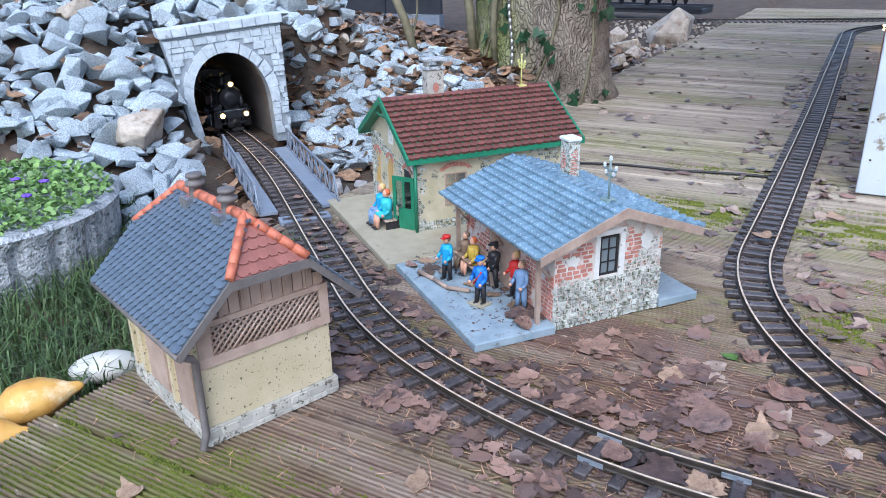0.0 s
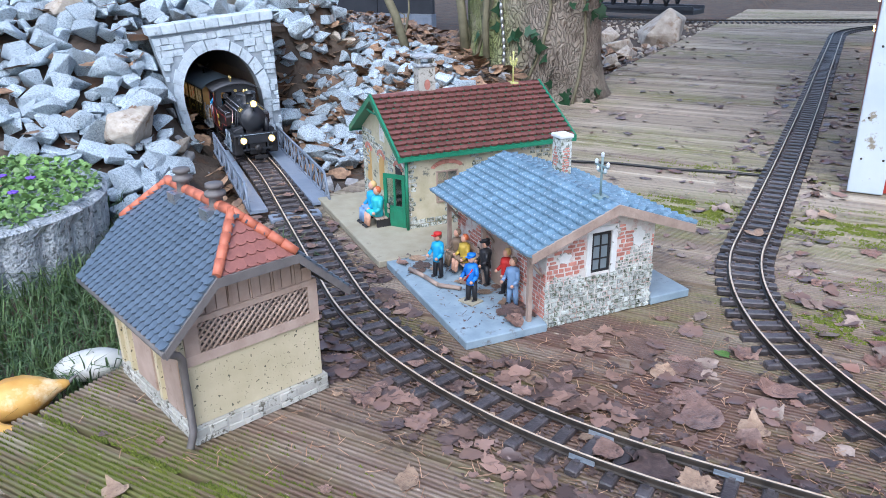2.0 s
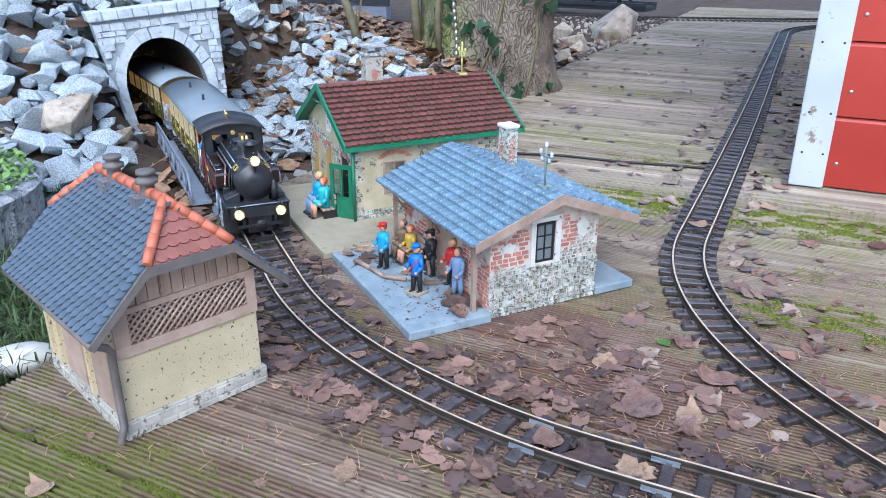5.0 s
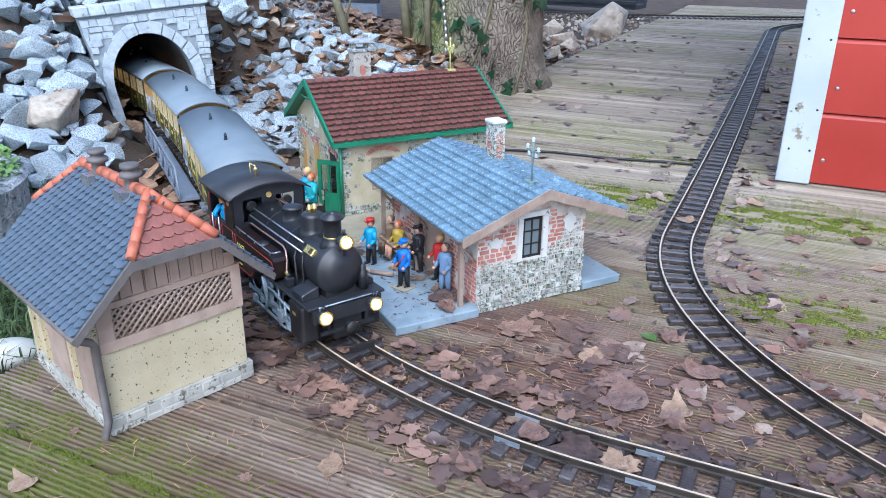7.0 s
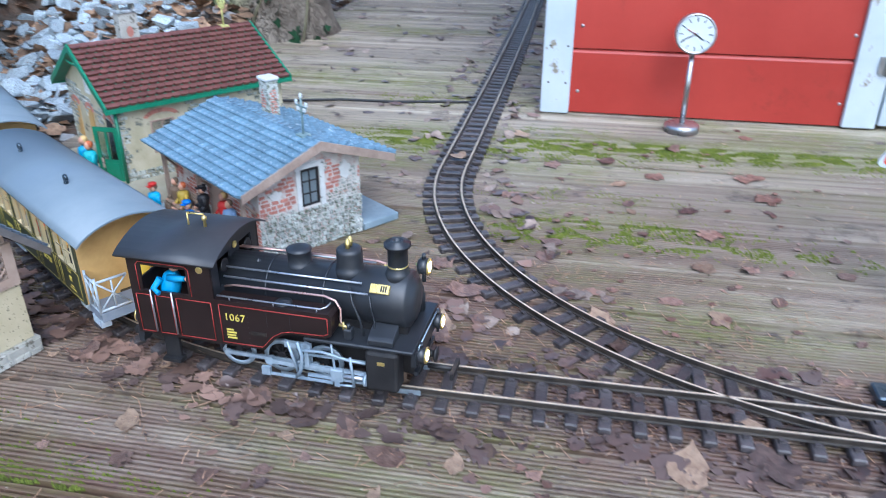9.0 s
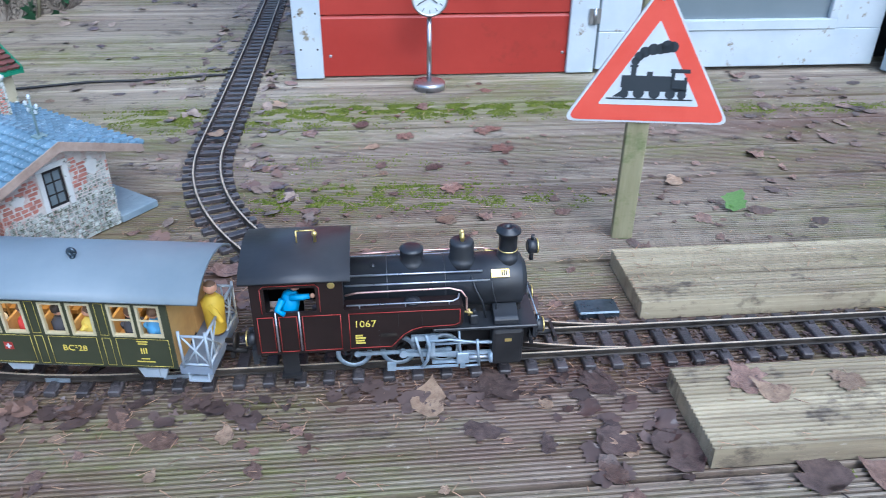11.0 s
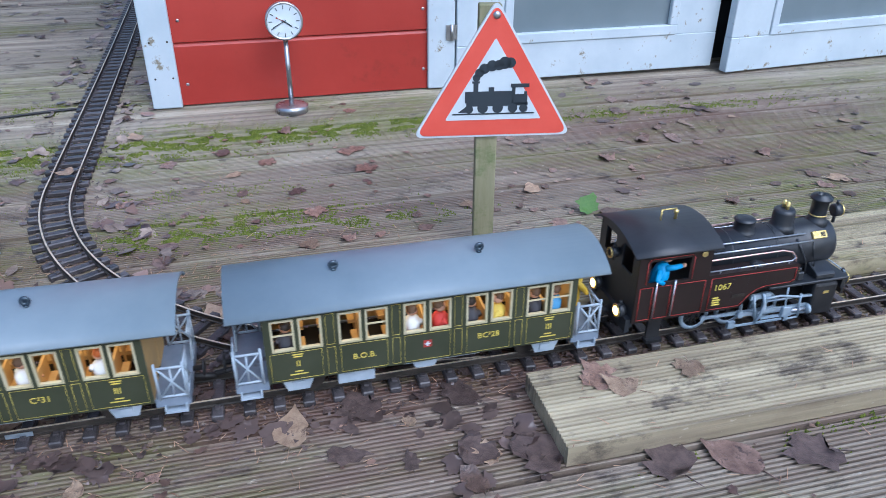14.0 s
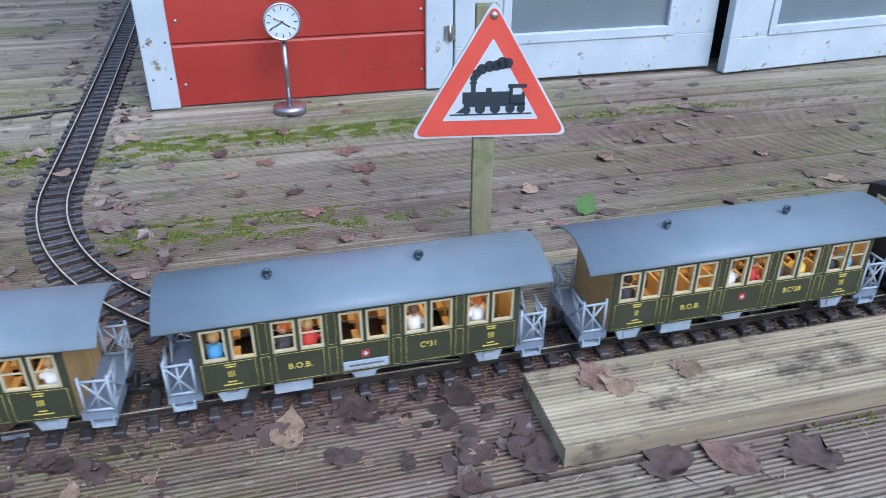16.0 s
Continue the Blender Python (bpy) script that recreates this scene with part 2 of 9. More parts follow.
M["tile_slate"] = mat("grey_slate_roof", (0.072, 0.100, 0.132), (0.120, 0.155, 0.195), 60, 0.42, bump=0.2, vary=0.10, stain=(0.10, 0.07, 0.07), stain_scale=14, stain_at=0.62)
M["terracotta"] = mat("orange_ridge_tile", (0.42, 0.12, 0.06), (0.58, 0.19, 0.11), 30, 0.55, bump=0.2, vary=0.12)
M["tile_hip"] = mat("dull_red_hip_tile", (0.22, 0.085, 0.068), (0.31, 0.125, 0.100), 60, 0.55, bump=0.2, vary=0.1)
M["plaster"] = mat("speckled_cream_plaster", (0.50, 0.44, 0.28), (0.60, 0.53, 0.36), 24, 0.8, bump=0.3, stain=(0.05, 0.05, 0.03), stain_scale=190, stain_at=0.595, stain_soft=0.03)
M["plaster_old"] = mat("weathered_yellow_plaster", (0.44, 0.40, 0.26), (0.56, 0.52, 0.38), 30, 0.85, bump=0.5, stain=(0.13, 0.14, 0.12), stain_scale=34, stain_at=0.6, stain_soft=0.06)
M["stonewall"] = mat("mossy_white_stone", (0.38, 0.41, 0.37), (0.58, 0.61, 0.58), 40, 0.85, bump=0.6, vary=0.22, stain=(0.080, 0.092, 0.048), stain_scale=170, stain_at=0.455, stain_soft=0.16)
M["plinth"] = mat("stained_white_plinth", (0.36, 0.355, 0.31), (0.52, 0.51, 0.455), 30, 0.85, bump=0.5, stain=(0.14, 0.13, 0.10), stain_scale=110, stain_at=0.55, stain_soft=0.06, vary=0.12)
M["brick"] = mat("pink_brick", (0.40, 0.155, 0.115), (0.54, 0.26, 0.20), 60, 0.85, bump=0.4, vary=0.22)
M["mortar"] = mat("pale_patched_mortar", (0.52, 0.49, 0.45), (0.66, 0.64, 0.60), 40, 0.9, bump=0.5, stain=(0.44, 0.22, 0.17), stain_scale=50, stain_at=0.48, stain_soft=0.2)
M["render_patch"] = mat("flaked_white_render", (0.58, 0.60, 0.58), (0.70, 0.71, 0.69), 40, 0.85, bump=0.4, stain=(0.12, 0.13, 0.11), stain_scale=70, stain_at=0.62, stain_soft=0.05)
M["greenpaint"] = mat("green_painted_wood", (0.02, 0.16, 0.085), (0.03, 0.22, 0.12), 40, 0.4, bump=0.1)
M["brownwood"] = mat("light_brown_boarding", (0.36, 0.265, 0.205), (0.47, 0.365, 0.30), 30, 0.7, bump=0.2, vary=0.12, stain=(0.24, 0.165, 0.125), stain_scale=40)
M["greywood"] = mat("grey_brown_trim", (0.12, 0.11, 0.105), (0.18, 0.165, 0.155), 40, 0.6, bump=0.2)
M["beam"] = mat("weathered_beam", (0.26, 0.19, 0.15), (0.40, 0.31, 0.25), 40, 0.75, bump=0.3, stretch=(1, 1, 1))
M["plat_tan"] = mat("tan_platform", (0.30, 0.27, 0.19), (0.38, 0.35, 0.26), 30, 0.75, bump=0.2, stain=(0.16, 0.14, 0.10), stain_scale=30, stain_at=0.62)
M["plat_blue"] = mat("pale_grey_platform", (0.20, 0.27, 0.315), (0.30, 0.375, 0.425), 30, 0.6, bump=0.3, stain=(0.14, 0.14, 0.13), stain_scale=46, stain_at=0.60)
M["concrete"] = mat("exposed_aggregate_concrete", (0.30, 0.34, 0.37), (0.54, 0.575, 0.60), 60, 0.9, bump=1.0, fine=3, stain=(0.13, 0.145, 0.14), stain_scale=90, stain_at=0.52, dist=0.006)
M["portal"] = mat("cast_grey_portal_stone", (0.45, 0.53, 0.585), (0.63, 0.71, 0.76), 60, 0.8, bump=0.9, vary=0.08, stain=(0.30, 0.35, 0.38), stain_scale=50, stain_at=0.58, dist=0.003)
M["portal_joint"] = mat("dark_portal_joint", (0.24, 0.285, 0.32), (0.36, 0.41, 0.45), 50, 0.85, bump=0.4)
M["girder"] = mat("blue_grey_girder", (0.17, 0.21, 0.27), (0.24, 0.28, 0.34), 30, 0.45, bump=0.1, stain=(0.12, 0.12, 0.13), stain_scale=30)
M["black"] = mat("satin_black_metal", (0.019, 0.021, 0.025), (0.030, 0.033, 0.038), 40, 0.38, 0.0, 0.05, spec=0.6)
M["maroon"] = mat("very_dark_brown_paint", (0.016, 0.010, 0.0095), (0.022, 0.013, 0.012), 40, 0.36, 0.0, 0.05, spec=0.5)
M["cabroof"] = mat("dark_grey_cab_roof", (0.030, 0.031, 0.034), (0.045, 0.046, 0.050), 24, 0.42, 0.0, 0.08)
M["blackmatt"] = mat("matt_black_metal", (0.010, 0.010, 0.011), (0.022, 0.021, 0.022), 50, 0.55, 0.0, 0.1)
M["rodmetal"] = mat("grey_rod_metal", (0.26, 0.33, 0.40), (0.42, 0.50, 0.57), 60, 0.4, 0.3, 0.1)
M["brass"] = mat("polished_brass", (0.74, 0.56, 0.18), (0.88, 0.70, 0.28), 60, 0.3, 0.8, 0.05)
M["copper"] = mat("copper_pipe", (0.68, 0.42, 0.36), (0.80, 0.54, 0.47), 60, 0.3, 0.8, 0.05)
M["handrail"] = mat("bright_handrail", (0.52, 0.54, 0.58), (0.66, 0.68, 0.72), 60, 0.3, 0.8, 0.0)
M["redline"] = mat("red_lining", (0.30, 0.030, 0.024), (0.38, 0.045, 0.034), 60, 0.5, bump=0)
M["gold"] = mat("yellow_lettering", (0.62, 0.50, 0.08), (0.70, 0.58, 0.12), 60, 0.5, bump=0)
M["coach"] = mat("dark_green_coach_paint", (0.040, 0.046, 0.026), (0.052, 0.058, 0.034), 30, 0.42, bump=0.04)
M["coachframe"] = mat("cream_window_frame", (0.47, 0.42, 0.26), (0.55, 0.50, 0.33), 40, 0.5, bump=0.05)
M["coachroof"] = mat("grey_coach_roof", (0.175, 0.222, 0.258), (0.210, 0.258, 0.294), 14, 0.40, bump=0.06, spec=0.45)
M["coachin"] = mat("yellow_wood_interior", (0.46, 0.29, 0.10), (0.58, 0.38, 0.14), 30, 0.6, bump=0.05)
M["undergrey"] = mat("light_blue_grey_running_gear", (0.34, 0.40, 0.46), (0.42, 0.48, 0.54), 40, 0.5, bump=0.05)
M["warmlight"] = mat("warm_ceiling_light", (0.9, 0.6, 0.25), None, 10, 0.5, bump=0, emit=(1.0, 0.66, 0.28), power=1.5)
M["headlight"] = mat("lit_headlamp", (1.0, 0.85, 0.6), None, 10, 0.3, bump=0, emit=(1.0, 0.62, 0.26), power=20.0)
# Emission that paints the orange halo round each lit lamp.
M["amberhalo"] = mat("amber_lamp_halo", (1.0, 0.5, 0.15), None, 10, 0.3, bump=0, emit=(1.0, 0.42, 0.07), power=3.0)
M["rearlight"] = mat("dim_lit_lamp", (1.0, 0.8, 0.5), None, 10, 0.3, bump=0, emit=(1.0, 0.62, 0.22), power=9.0)
M["fairy"] = mat("fairy_light_glow", (1.0, 0.7, 0.3), None, 10, 0.3, bump=0, emit=(1.0, 0.55, 0.12), power=14.0)
M["signred"] = mat("faded_red_sign", (0.68, 0.085, 0.055), (0.74, 0.11, 0.075), 14, 0.4, bump=0.03)
M["signwhite"] = mat("white_sign_face", (0.56, 0.625, 0.665), (0.64, 0.70, 0.735), 14, 0.4, bump=0.03)
M["signblack"] = mat("dark_sign_print", (0.025, 0.035, 0.045), (0.035, 0.045, 0.055), 14, 0.5, bump=0)
M["signpost"] = mat("mossy_post_wood", (0.20, 0.19, 0.10), (0.36, 0.33, 0.20), 6, 0.8, bump=0.3, stretch=(5, 5, 0.6), stain=(0.14, 0.17, 0.06), stain_scale=14, stain_at=0.5)
M["leaf1"] = mat("brown_dead_leaf", (0.100, 0.056, 0.042), (0.290, 0.185, 0.140), 4, 0.32, bump=0.6, vary=0.5, spec=0.6, stain=(0.045, 0.028, 0.024), stain_scale=7, stain_at=0.55)
M["leaf2"] = mat("pale_tan_dead_leaf", (0.21, 0.135, 0.088), (0.40, 0.285, 0.19), 4, 0.45, bump=0.6, vary=0.35, stain=(0.12, 0.07, 0.05), stain_scale=6, stain_at=0.56)
M["leaf3"] = mat("dark_wet_leaf", (0.062, 0.042, 0.037), (0.150, 0.103, 0.088), 6, 0.35, bump=0.4, vary=0.3)
M["leafhill"] = mat("mixed_tan_leaf_litter", (0.10, 0.058, 0.034), (0.34, 0.215, 0.125), 60, 0.6, bump=0.5, vary=0.45)
M["leaflight"] = mat("pale_leaf_litter", (0.17, 0.125, 0.100), (0.36, 0.285, 0.23), 50, 0.45, bump=0.5, vary=0.35)
M["leafgreen"] = mat("fresh_green_leaf", (0.07, 0.15, 0.03), (0.13, 0.24, 0.055), 30, 0.5, bump=0.3, vary=0.15)
M["planterleaf"] = mat("small_bright_leaf", (0.10, 0.20, 0.045), (0.22, 0.36, 0.10), 30, 0.5, bump=0.3, vary=0.3)
M["ivy"] = mat("dark_ivy_leaf", (0.015, 0.05, 0.022), (0.03, 0.09, 0.04), 30, 0.45, bump=0.2, vary=0.3)
M["grass"] = mat("grass_blade", (0.034, 0.070, 0.020), (0.090, 0.142, 0.047), 10, 0.6, bump=0, vary=0.35)
M["bark"] = bark_wood("tree_bark")
M["twig"] = mat("green_grey_stem", (0.10, 0.095, 0.055), (0.19, 0.175, 0.11), 20, 0.8, bump=0.4)
M["pumpkin"] = mat("yellow_gourd_skin", (0.52, 0.25, 0.04), (0.72, 0.44, 0.12), 14, 0.5, bump=0.3, stain=(0.80, 0.62, 0.36), stain_scale=20, stain_at=0.58)
M["cable"] = mat("black_cable", (0.02, 0.02, 0.022), None, 30, 0.5)
M["moss"] = mat("moss_cushion", (0.095, 0.125, 0.012), (0.185, 0.215, 0.026), 60, 0.95, bump=1.0, vary=0.2, dist=0.004)


# ---- mesh helpers ----
def vec(*a):
    return Vector(a)


def box(bm, x0, x1, y0, y1, z0, z1, m=None, mi=0):
    vs = [bm.verts.new((x, y, z)) for x in (x0, x1) for y in (y0, y1) for z in (z0, z1)]
    if m is not None:
        for v in vs:
            v.co = m @ v.co
    for f in ((0, 1, 3, 2), (4, 6, 7, 5), (0, 4, 5, 1), (2, 3, 7, 6), (0, 2, 6, 4), (1, 5, 7, 3)):
        bm.faces.new([vs[i] for i in f]).material_index = mi
    return vs


def tube(bm, a, b, r0, r1=None, seg=10, caps=True, mi=0):
    """A straight, tapered rod from a to b."""
    a, b = Vector(a), Vector(b)
    r1 = r0 if r1 is None else r1
    d = (b - a).normalized()
    u = d.orthogonal().normalized()
    w = d.cross(u)
    rings = []
    for p, r in ((a, r0), (b, r1)):
        rings.append([bm.verts.new(p + (u * math.cos(2 * math.pi * k / seg) + w * math.sin(2 * math.pi * k / seg)) * r) for k in range(seg)])
    for k in range(seg):
        f = bm.faces.new((rings[0][k], rings[0][(k + 1) % seg], rings[1][(k + 1) % seg], rings[1][k]))
        f.smooth = True
        f.material_index = mi
    if caps:
        bm.faces.new(rings[0][::-1]).material_index = mi
        bm.faces.new(rings[1]).material_index = mi


def pipe(bm, pts, r, seg=6, mi=0):
    """One bent rod of even or tapering thickness through the points."""
    pts = [Vector(p) for p in pts]
    n = len(pts)
    rings, u = [], None
    for i, p in enumerate(pts):
        d = (pts[min(i + 1, n - 1)] - pts[max(i - 1, 0)]).normalized()
        u = d.orthogonal().normalized() if u is None else (u - d * u.dot(d)).normalized()
        w = d.cross(u)
        q = r[i] if isinstance(r, (list, tuple)) else r
        rings.append([bm.verts.new(p + (u * math.cos(2 * math.pi * k / seg) + w * math.sin(2 * math.pi * k / seg)) * q) for k in range(seg)])
    for a, b in zip(rings, rings[1:]):
        for k in range(seg):
            f = bm.faces.new((a[k], a[(k + 1) % seg], b[(k + 1) % seg], b[k]))
            f.smooth = True
            f.material_index = mi
    bm.faces.new(rings[0][::-1]).material_index = mi
    bm.faces.new(rings[-1]).material_index = mi


def lathe(bm, origin, axis, profile, seg=20, mi=0):
    """Turns (radius, height) pairs round an axis through origin."""
    o, d = Vector(origin), Vector(axis).normalized()
    u = d.orthogonal().normalized()
    w = d.cross(u)
    rings = []
    for r, h in profile:
        rings.append([bm.verts.new(o + d * h + (u * math.cos(2 * math.pi * k / seg) + w * math.sin(2 * math.pi * k / seg)) * max(r, 1e-5)) for k in range(seg)])
    for p, q in zip(rings, rings[1:]):
        for k in range(seg):
            f = bm.faces.new((p[k], p[(k + 1) % seg], q[(k + 1) % seg], q[k]))
            f.smooth = True
            f.material_index = mi
    bm.faces.new(rings[0][::-1]).material_index = mi
    bm.faces.new(rings[-1]).material_index = mi


def ball(bm, c, rx, ry=None, rz=None, seg=10, rings=6, mi=0):
    ry, rz = ry or rx, rz or rx
    rows = []
    for i in range(1, rings):
        a = math.pi * i / rings
        rows.append([bm.verts.new((c[0] + rx * math.sin(a) * math.cos(2 * math.pi * k / seg), c[1] + ry * math.sin(a) * math.sin(2 * math.pi * k / seg), c[2] + rz * math.cos(a))) for k in range(seg)])
    top, bot = bm.verts.new((c[0], c[1], c[2] + rz)), bm.verts.new((c[0], c[1], c[2] - rz))
    fs = []
    for p, q in zip(rows, rows[1:]):
        for k in range(seg):
            fs.append(bm.faces.new((p[k], q[k], q[(k + 1) % seg], p[(k + 1) % seg])))
    for k in range(seg):
        fs.append(bm.faces.new((top, rows[0][k], rows[0][(k + 1) % seg])))
        fs.append(bm.faces.new((bot, rows[-1][(k + 1) % seg], rows[-1][k])))
    for f in fs:
        f.smooth = True
        f.material_index = mi


def prism(bm, poly, a, b, axis="y", mi=0):
    """A flat polygon (pairs) swept between a and b along an axis."""
    def at(p, h):
        return {"y": (p[0], h, p[1]), "x": (h, p[0], p[1]), "z": (p[0], p[1], h)}[axis]
    lo = [bm.verts.new(at(p, a)) for p in poly]
    hi = [bm.verts.new(at(p, b)) for p in poly]
    n = len(poly)
    bm.faces.new(lo[::-1]).material_index = mi
    bm.faces.new(hi).material_index = mi
    for k in range(n):
        bm.faces.new((lo[k], lo[(k + 1) % n], hi[(k + 1) % n], hi[k])).material_index = mi


def finish(bm, name, mats):
    bmesh.ops.recalc_face_normals(bm, faces=bm.faces)
    me = bpy.data.meshes.new(name)
    bm.to_mesh(me)
    bm.free()
    for m in mats if isinstance(mats, (list, tuple)) else [mats]:
        me.materials.append(m)
    return me


def part(name, bm, material, parent=None, label=""):
    ob = new(name, finish(bm, name, material))
    ob.parent = parent
    if label:
        ob["label"] = label
    return ob


def thing(name, m, label, category, group="", kind=""):
    ob = new(name)
    ob.empty_display_size = 0.02
    ob.matrix_world = m
    return tagged(ob, label, category, group, kind)


def solo(name, bm, material, label, category, group="", kind="", m=None):
    ob = new(name, finish(bm, name, material))
    if m is not None:
        ob.matrix_world = m
    return tagged(ob, label, category, group, kind)


def piece(name, me, parent, m):
    ob = new(name, me)
    ob.parent = parent
    ob.matrix_basis = m
    return ob


def BM():
    return bmesh.new()


def bevelled(bm, width, seg=1):
    bmesh.ops.bevel(bm, geom=list(bm.edges), offset=width, segments=seg, affect="EDGES", profile=0.5)
    return bm


def lettering(text, size, material, parent, m, name="lettering", depth=0.0003, align="CENTER"):
    c = bpy.data.curves.new(name, "FONT")
    c.body, c.size, c.extrude, c.align_x, c.align_y = text, size, depth, align, "CENTER"
    c.resolution_u = 2
    c.materials.append(material)
    ob = new(name, c)
    ob.parent = parent
    ob.matrix_basis = m
    return ob


# ---- the line that the train follows ----
A0, R0, X0, Y0 = radians(40.5), 0.85, -0.09, 0.634
BEND_AT, BEND_R = -1.15, 4.2


def line_at(s):
    """Centre of the track and its heading at s metres past the end of the curve."""
    if s >= 0:
        return vec(X0 + s, Y0, 0), 0.0
    a = -s / R0
    if a <= A0:
        return vec(X0 - R0 * math.sin(a), Y0 + R0 * (1 - math.cos(a)), 0), -a
    d = -s - R0 * A0
    p = vec(X0 - R0 * math.sin(A0) - d * math.cos(A0), Y0 + R0 * (1 - math.cos(A0)) + d * math.sin(A0), 0)
    if s < BEND_AT:
        e = BEND_AT - s
        p += vec(-math.sin(A0), -math.cos(A0), 0) * (e * e / (2 * BEND_R))
        return p, -A0 + e / BEND_R
    return p, -A0


SIDE_R, SIDE_X = 0.66, -0.122
SIDE_C = vec(SIDE_X + SIDE_R, Y0 + SIDE_R, 0)


def side_at(s):
    """The second track: from the turnout round a quarter circle, then away beside the shed."""
    q = SIDE_R * math.pi / 2
    if s < q:
        a = s / SIDE_R
        return SIDE_C + vec(-math.sin(a), -math.cos(a), 0) * SIDE_R, math.pi - a
    d = s - q
    if d < 3.6:
        return vec(SIDE_X, SIDE_C.y + d, 0) + vec(-0.022 * min(d, 2.0) ** 2 / 4.0 - 0.03 * max(0, d - 2.0) / 2, 0, 0), math.pi / 2
    r, a = 0.9, (d - 3.6) / 0.9
    return vec(SIDE_X - 0.046 + r - r * math.cos(a), SIDE_C.y + 3.6 + r * math.sin(a), 0), math.pi / 2 - a


# ---- ground, hill, deck ----
def smooth(a, b, x):
    t = min(1.0, max(0.0, (x - a) / (b - a)))
    return t * t * (3 - 2 * t)


def across(x, y):
    """Signed distance to the right of the tunnel line, seen from the camera, and distance along it from the deck."""
    c, s = math.cos(A0), math.sin(A0)
    dx, dy = x + 1.43, y - 1.51
    return dx * s + dy * c, -dx * c + dy * s


def hill(x, y):
    w, along = across(x, y)
    q = math.hypot(x, y)
    h = -0.035
    left = 0.44 * smooth(1.48, 2.55, q) * smooth(-0.10, -0.30, w) * smooth(0.55, 0.85, y)
    over = 0.42 * smooth(0.33, 0.55, along)
    right = 0.17 * smooth(0.10, 0.42, w) * smooth(-0.35, 0.5, along) * (1 - smooth(0.9, 1.6, w))
    h += max(left, right)
    h = max(h, over * (1 - smooth(0.25, 0.60, w)) * smooth(-1.6, -0.9, w) + min(h, 0))
    if q > 4.5:
        h *= 1 - smooth(4.5, 7, q)
    return h + 0.012 * noise.noise((x * 6, y * 6, 0)) * smooth(0.9, 1.4, q)


def deck_left(y):
    return -0.775 if y < 0.86 else (-1.0 + 0.02 * min(y, 4))


def make_ground():
    def axis(a, b, step):
        inner = list(np.arange(a, b, step))
        return [-300, -80, -25, -10, -6] + [v for v in inner] + [b + 2, b + 10, b + 40, b + 300]
    xs, ys = axis(-4.2, -0.4, 0.06) , axis(-1.2, 5.2, 0.08)
    bm = BM()
    grid = [[bm.verts.new((x, y, hill(x, y) if abs(x) < 9 and abs(y) < 9 else -0.06)) for y in ys] for x in xs]
    for row in grid:
        for v in row:
            if v.co.x > deck_left(v.co.y) - 0.02:
                v.co.z = min(v.co.z, -0.06)
    for i in range(len(xs) - 1):
        for j in range(len(ys) - 1):
            w, al = across((xs[i] + xs[i + 1]) / 2, (ys[j] + ys[j + 1]) / 2)
            if -0.20 < w < 0.12 and 0.16 < al < 1.3:
                continue
            bm.faces.new((grid[i][j], grid[i + 1][j], grid[i + 1][j + 1], grid[i][j + 1])).smooth = True
    solo("ground", bm, M["soil"], "damp dark soil with leaf litter around the deck", "ground", kind="structure")


make_ground()


def make_deck():
    deck = thing("deck_floor", Matrix(), "weathered grooved wooden decking with damp stains and moss", "deck", kind="structure")
    pitch, width, groove = 0.1405, 0.134, 0.0067
    rng = random.Random(4)
    n = int(width / groove)
    for k in range(-8, 46):
        y0 = 0.421 + k * pitch
        prof = [(y0, -0.026)]
        for g in range(n):
            a = y0 + 0.002 + g * (width - 0.004) / n
            w = (width - 0.004) / n
            prof += [(a, -0.0006), (a + w * 0.10, 0.0), (a + w * 0.44, 0.0), (a + w * 0.54, -0.0044), (a + w * 0.94, -0.0044)]
        prof += [(y0 + width, -0.0005), (y0 + width, -0.026)]
        x0 = deck_left(y0) + rng.uniform(-0.006, 0.006)
        bm = BM()
        dz = rng.uniform(-0.0012, 0.0012)
        lo = [bm.verts.new((x0, p[0], p[1] + dz)) for p in prof]
        hi = [bm.verts.new((3.6, p[0], p[1] + dz)) for p in prof]
        for i in range(len(prof)):
            j = (i + 1) % len(prof)
            bm.faces.new((lo[i], lo[j], hi[j], hi[i]))
        bm.faces.new(lo[::-1])
        part("plank", bm, M["deck"], deck)
    # Sheet under the planks carries the shade of the gaps as near-black colour.
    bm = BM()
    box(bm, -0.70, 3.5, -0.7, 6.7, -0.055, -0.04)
    part("gap_shade_sheet", bm, M["dark"], deck, "near-black sheet standing in for the shade below the planks")


make_deck()


def loose_plank(x0, x1, y0, y1, label):
    t = thing("loose_plank", Matrix(), label, "plank", "planks beside the track")
    bm = BM()
    n = 20
    w = (y1 - y0) / n
    prof = [(y0, 0.001)]
    for g in range(n):
        a = y0 + g * w
        prof += [(a + w * 0.05, 0.0275), (a + w * 0.5, 0.028), (a + w * 0.62, 0.0247), (a + w * 0.92, 0.0247)]
    prof += [(y1, 0.0275), (y1, 0.001)]
    lo = [bm.verts.new((x0, *p)) for p in prof]
    hi = [bm.verts.new((x1, *p)) for p in prof]
    for i in range(len(prof)):
        j = (i + 1) % len(prof)
        bm.faces.new((lo[i], lo[j], hi[j], hi[i]))
    bm.faces.new(lo[::-1])
    bm.faces.new(hi)
    part("board", bm, M["plank"], t)


loose_plank(0.520, 2.6, 0.427, 0.556, "pale grooved deck plank lying in front of the track")
loose_plank(0.531, 2.6, 0.688, 0.827, "pale grooved deck plank lying behind the track")


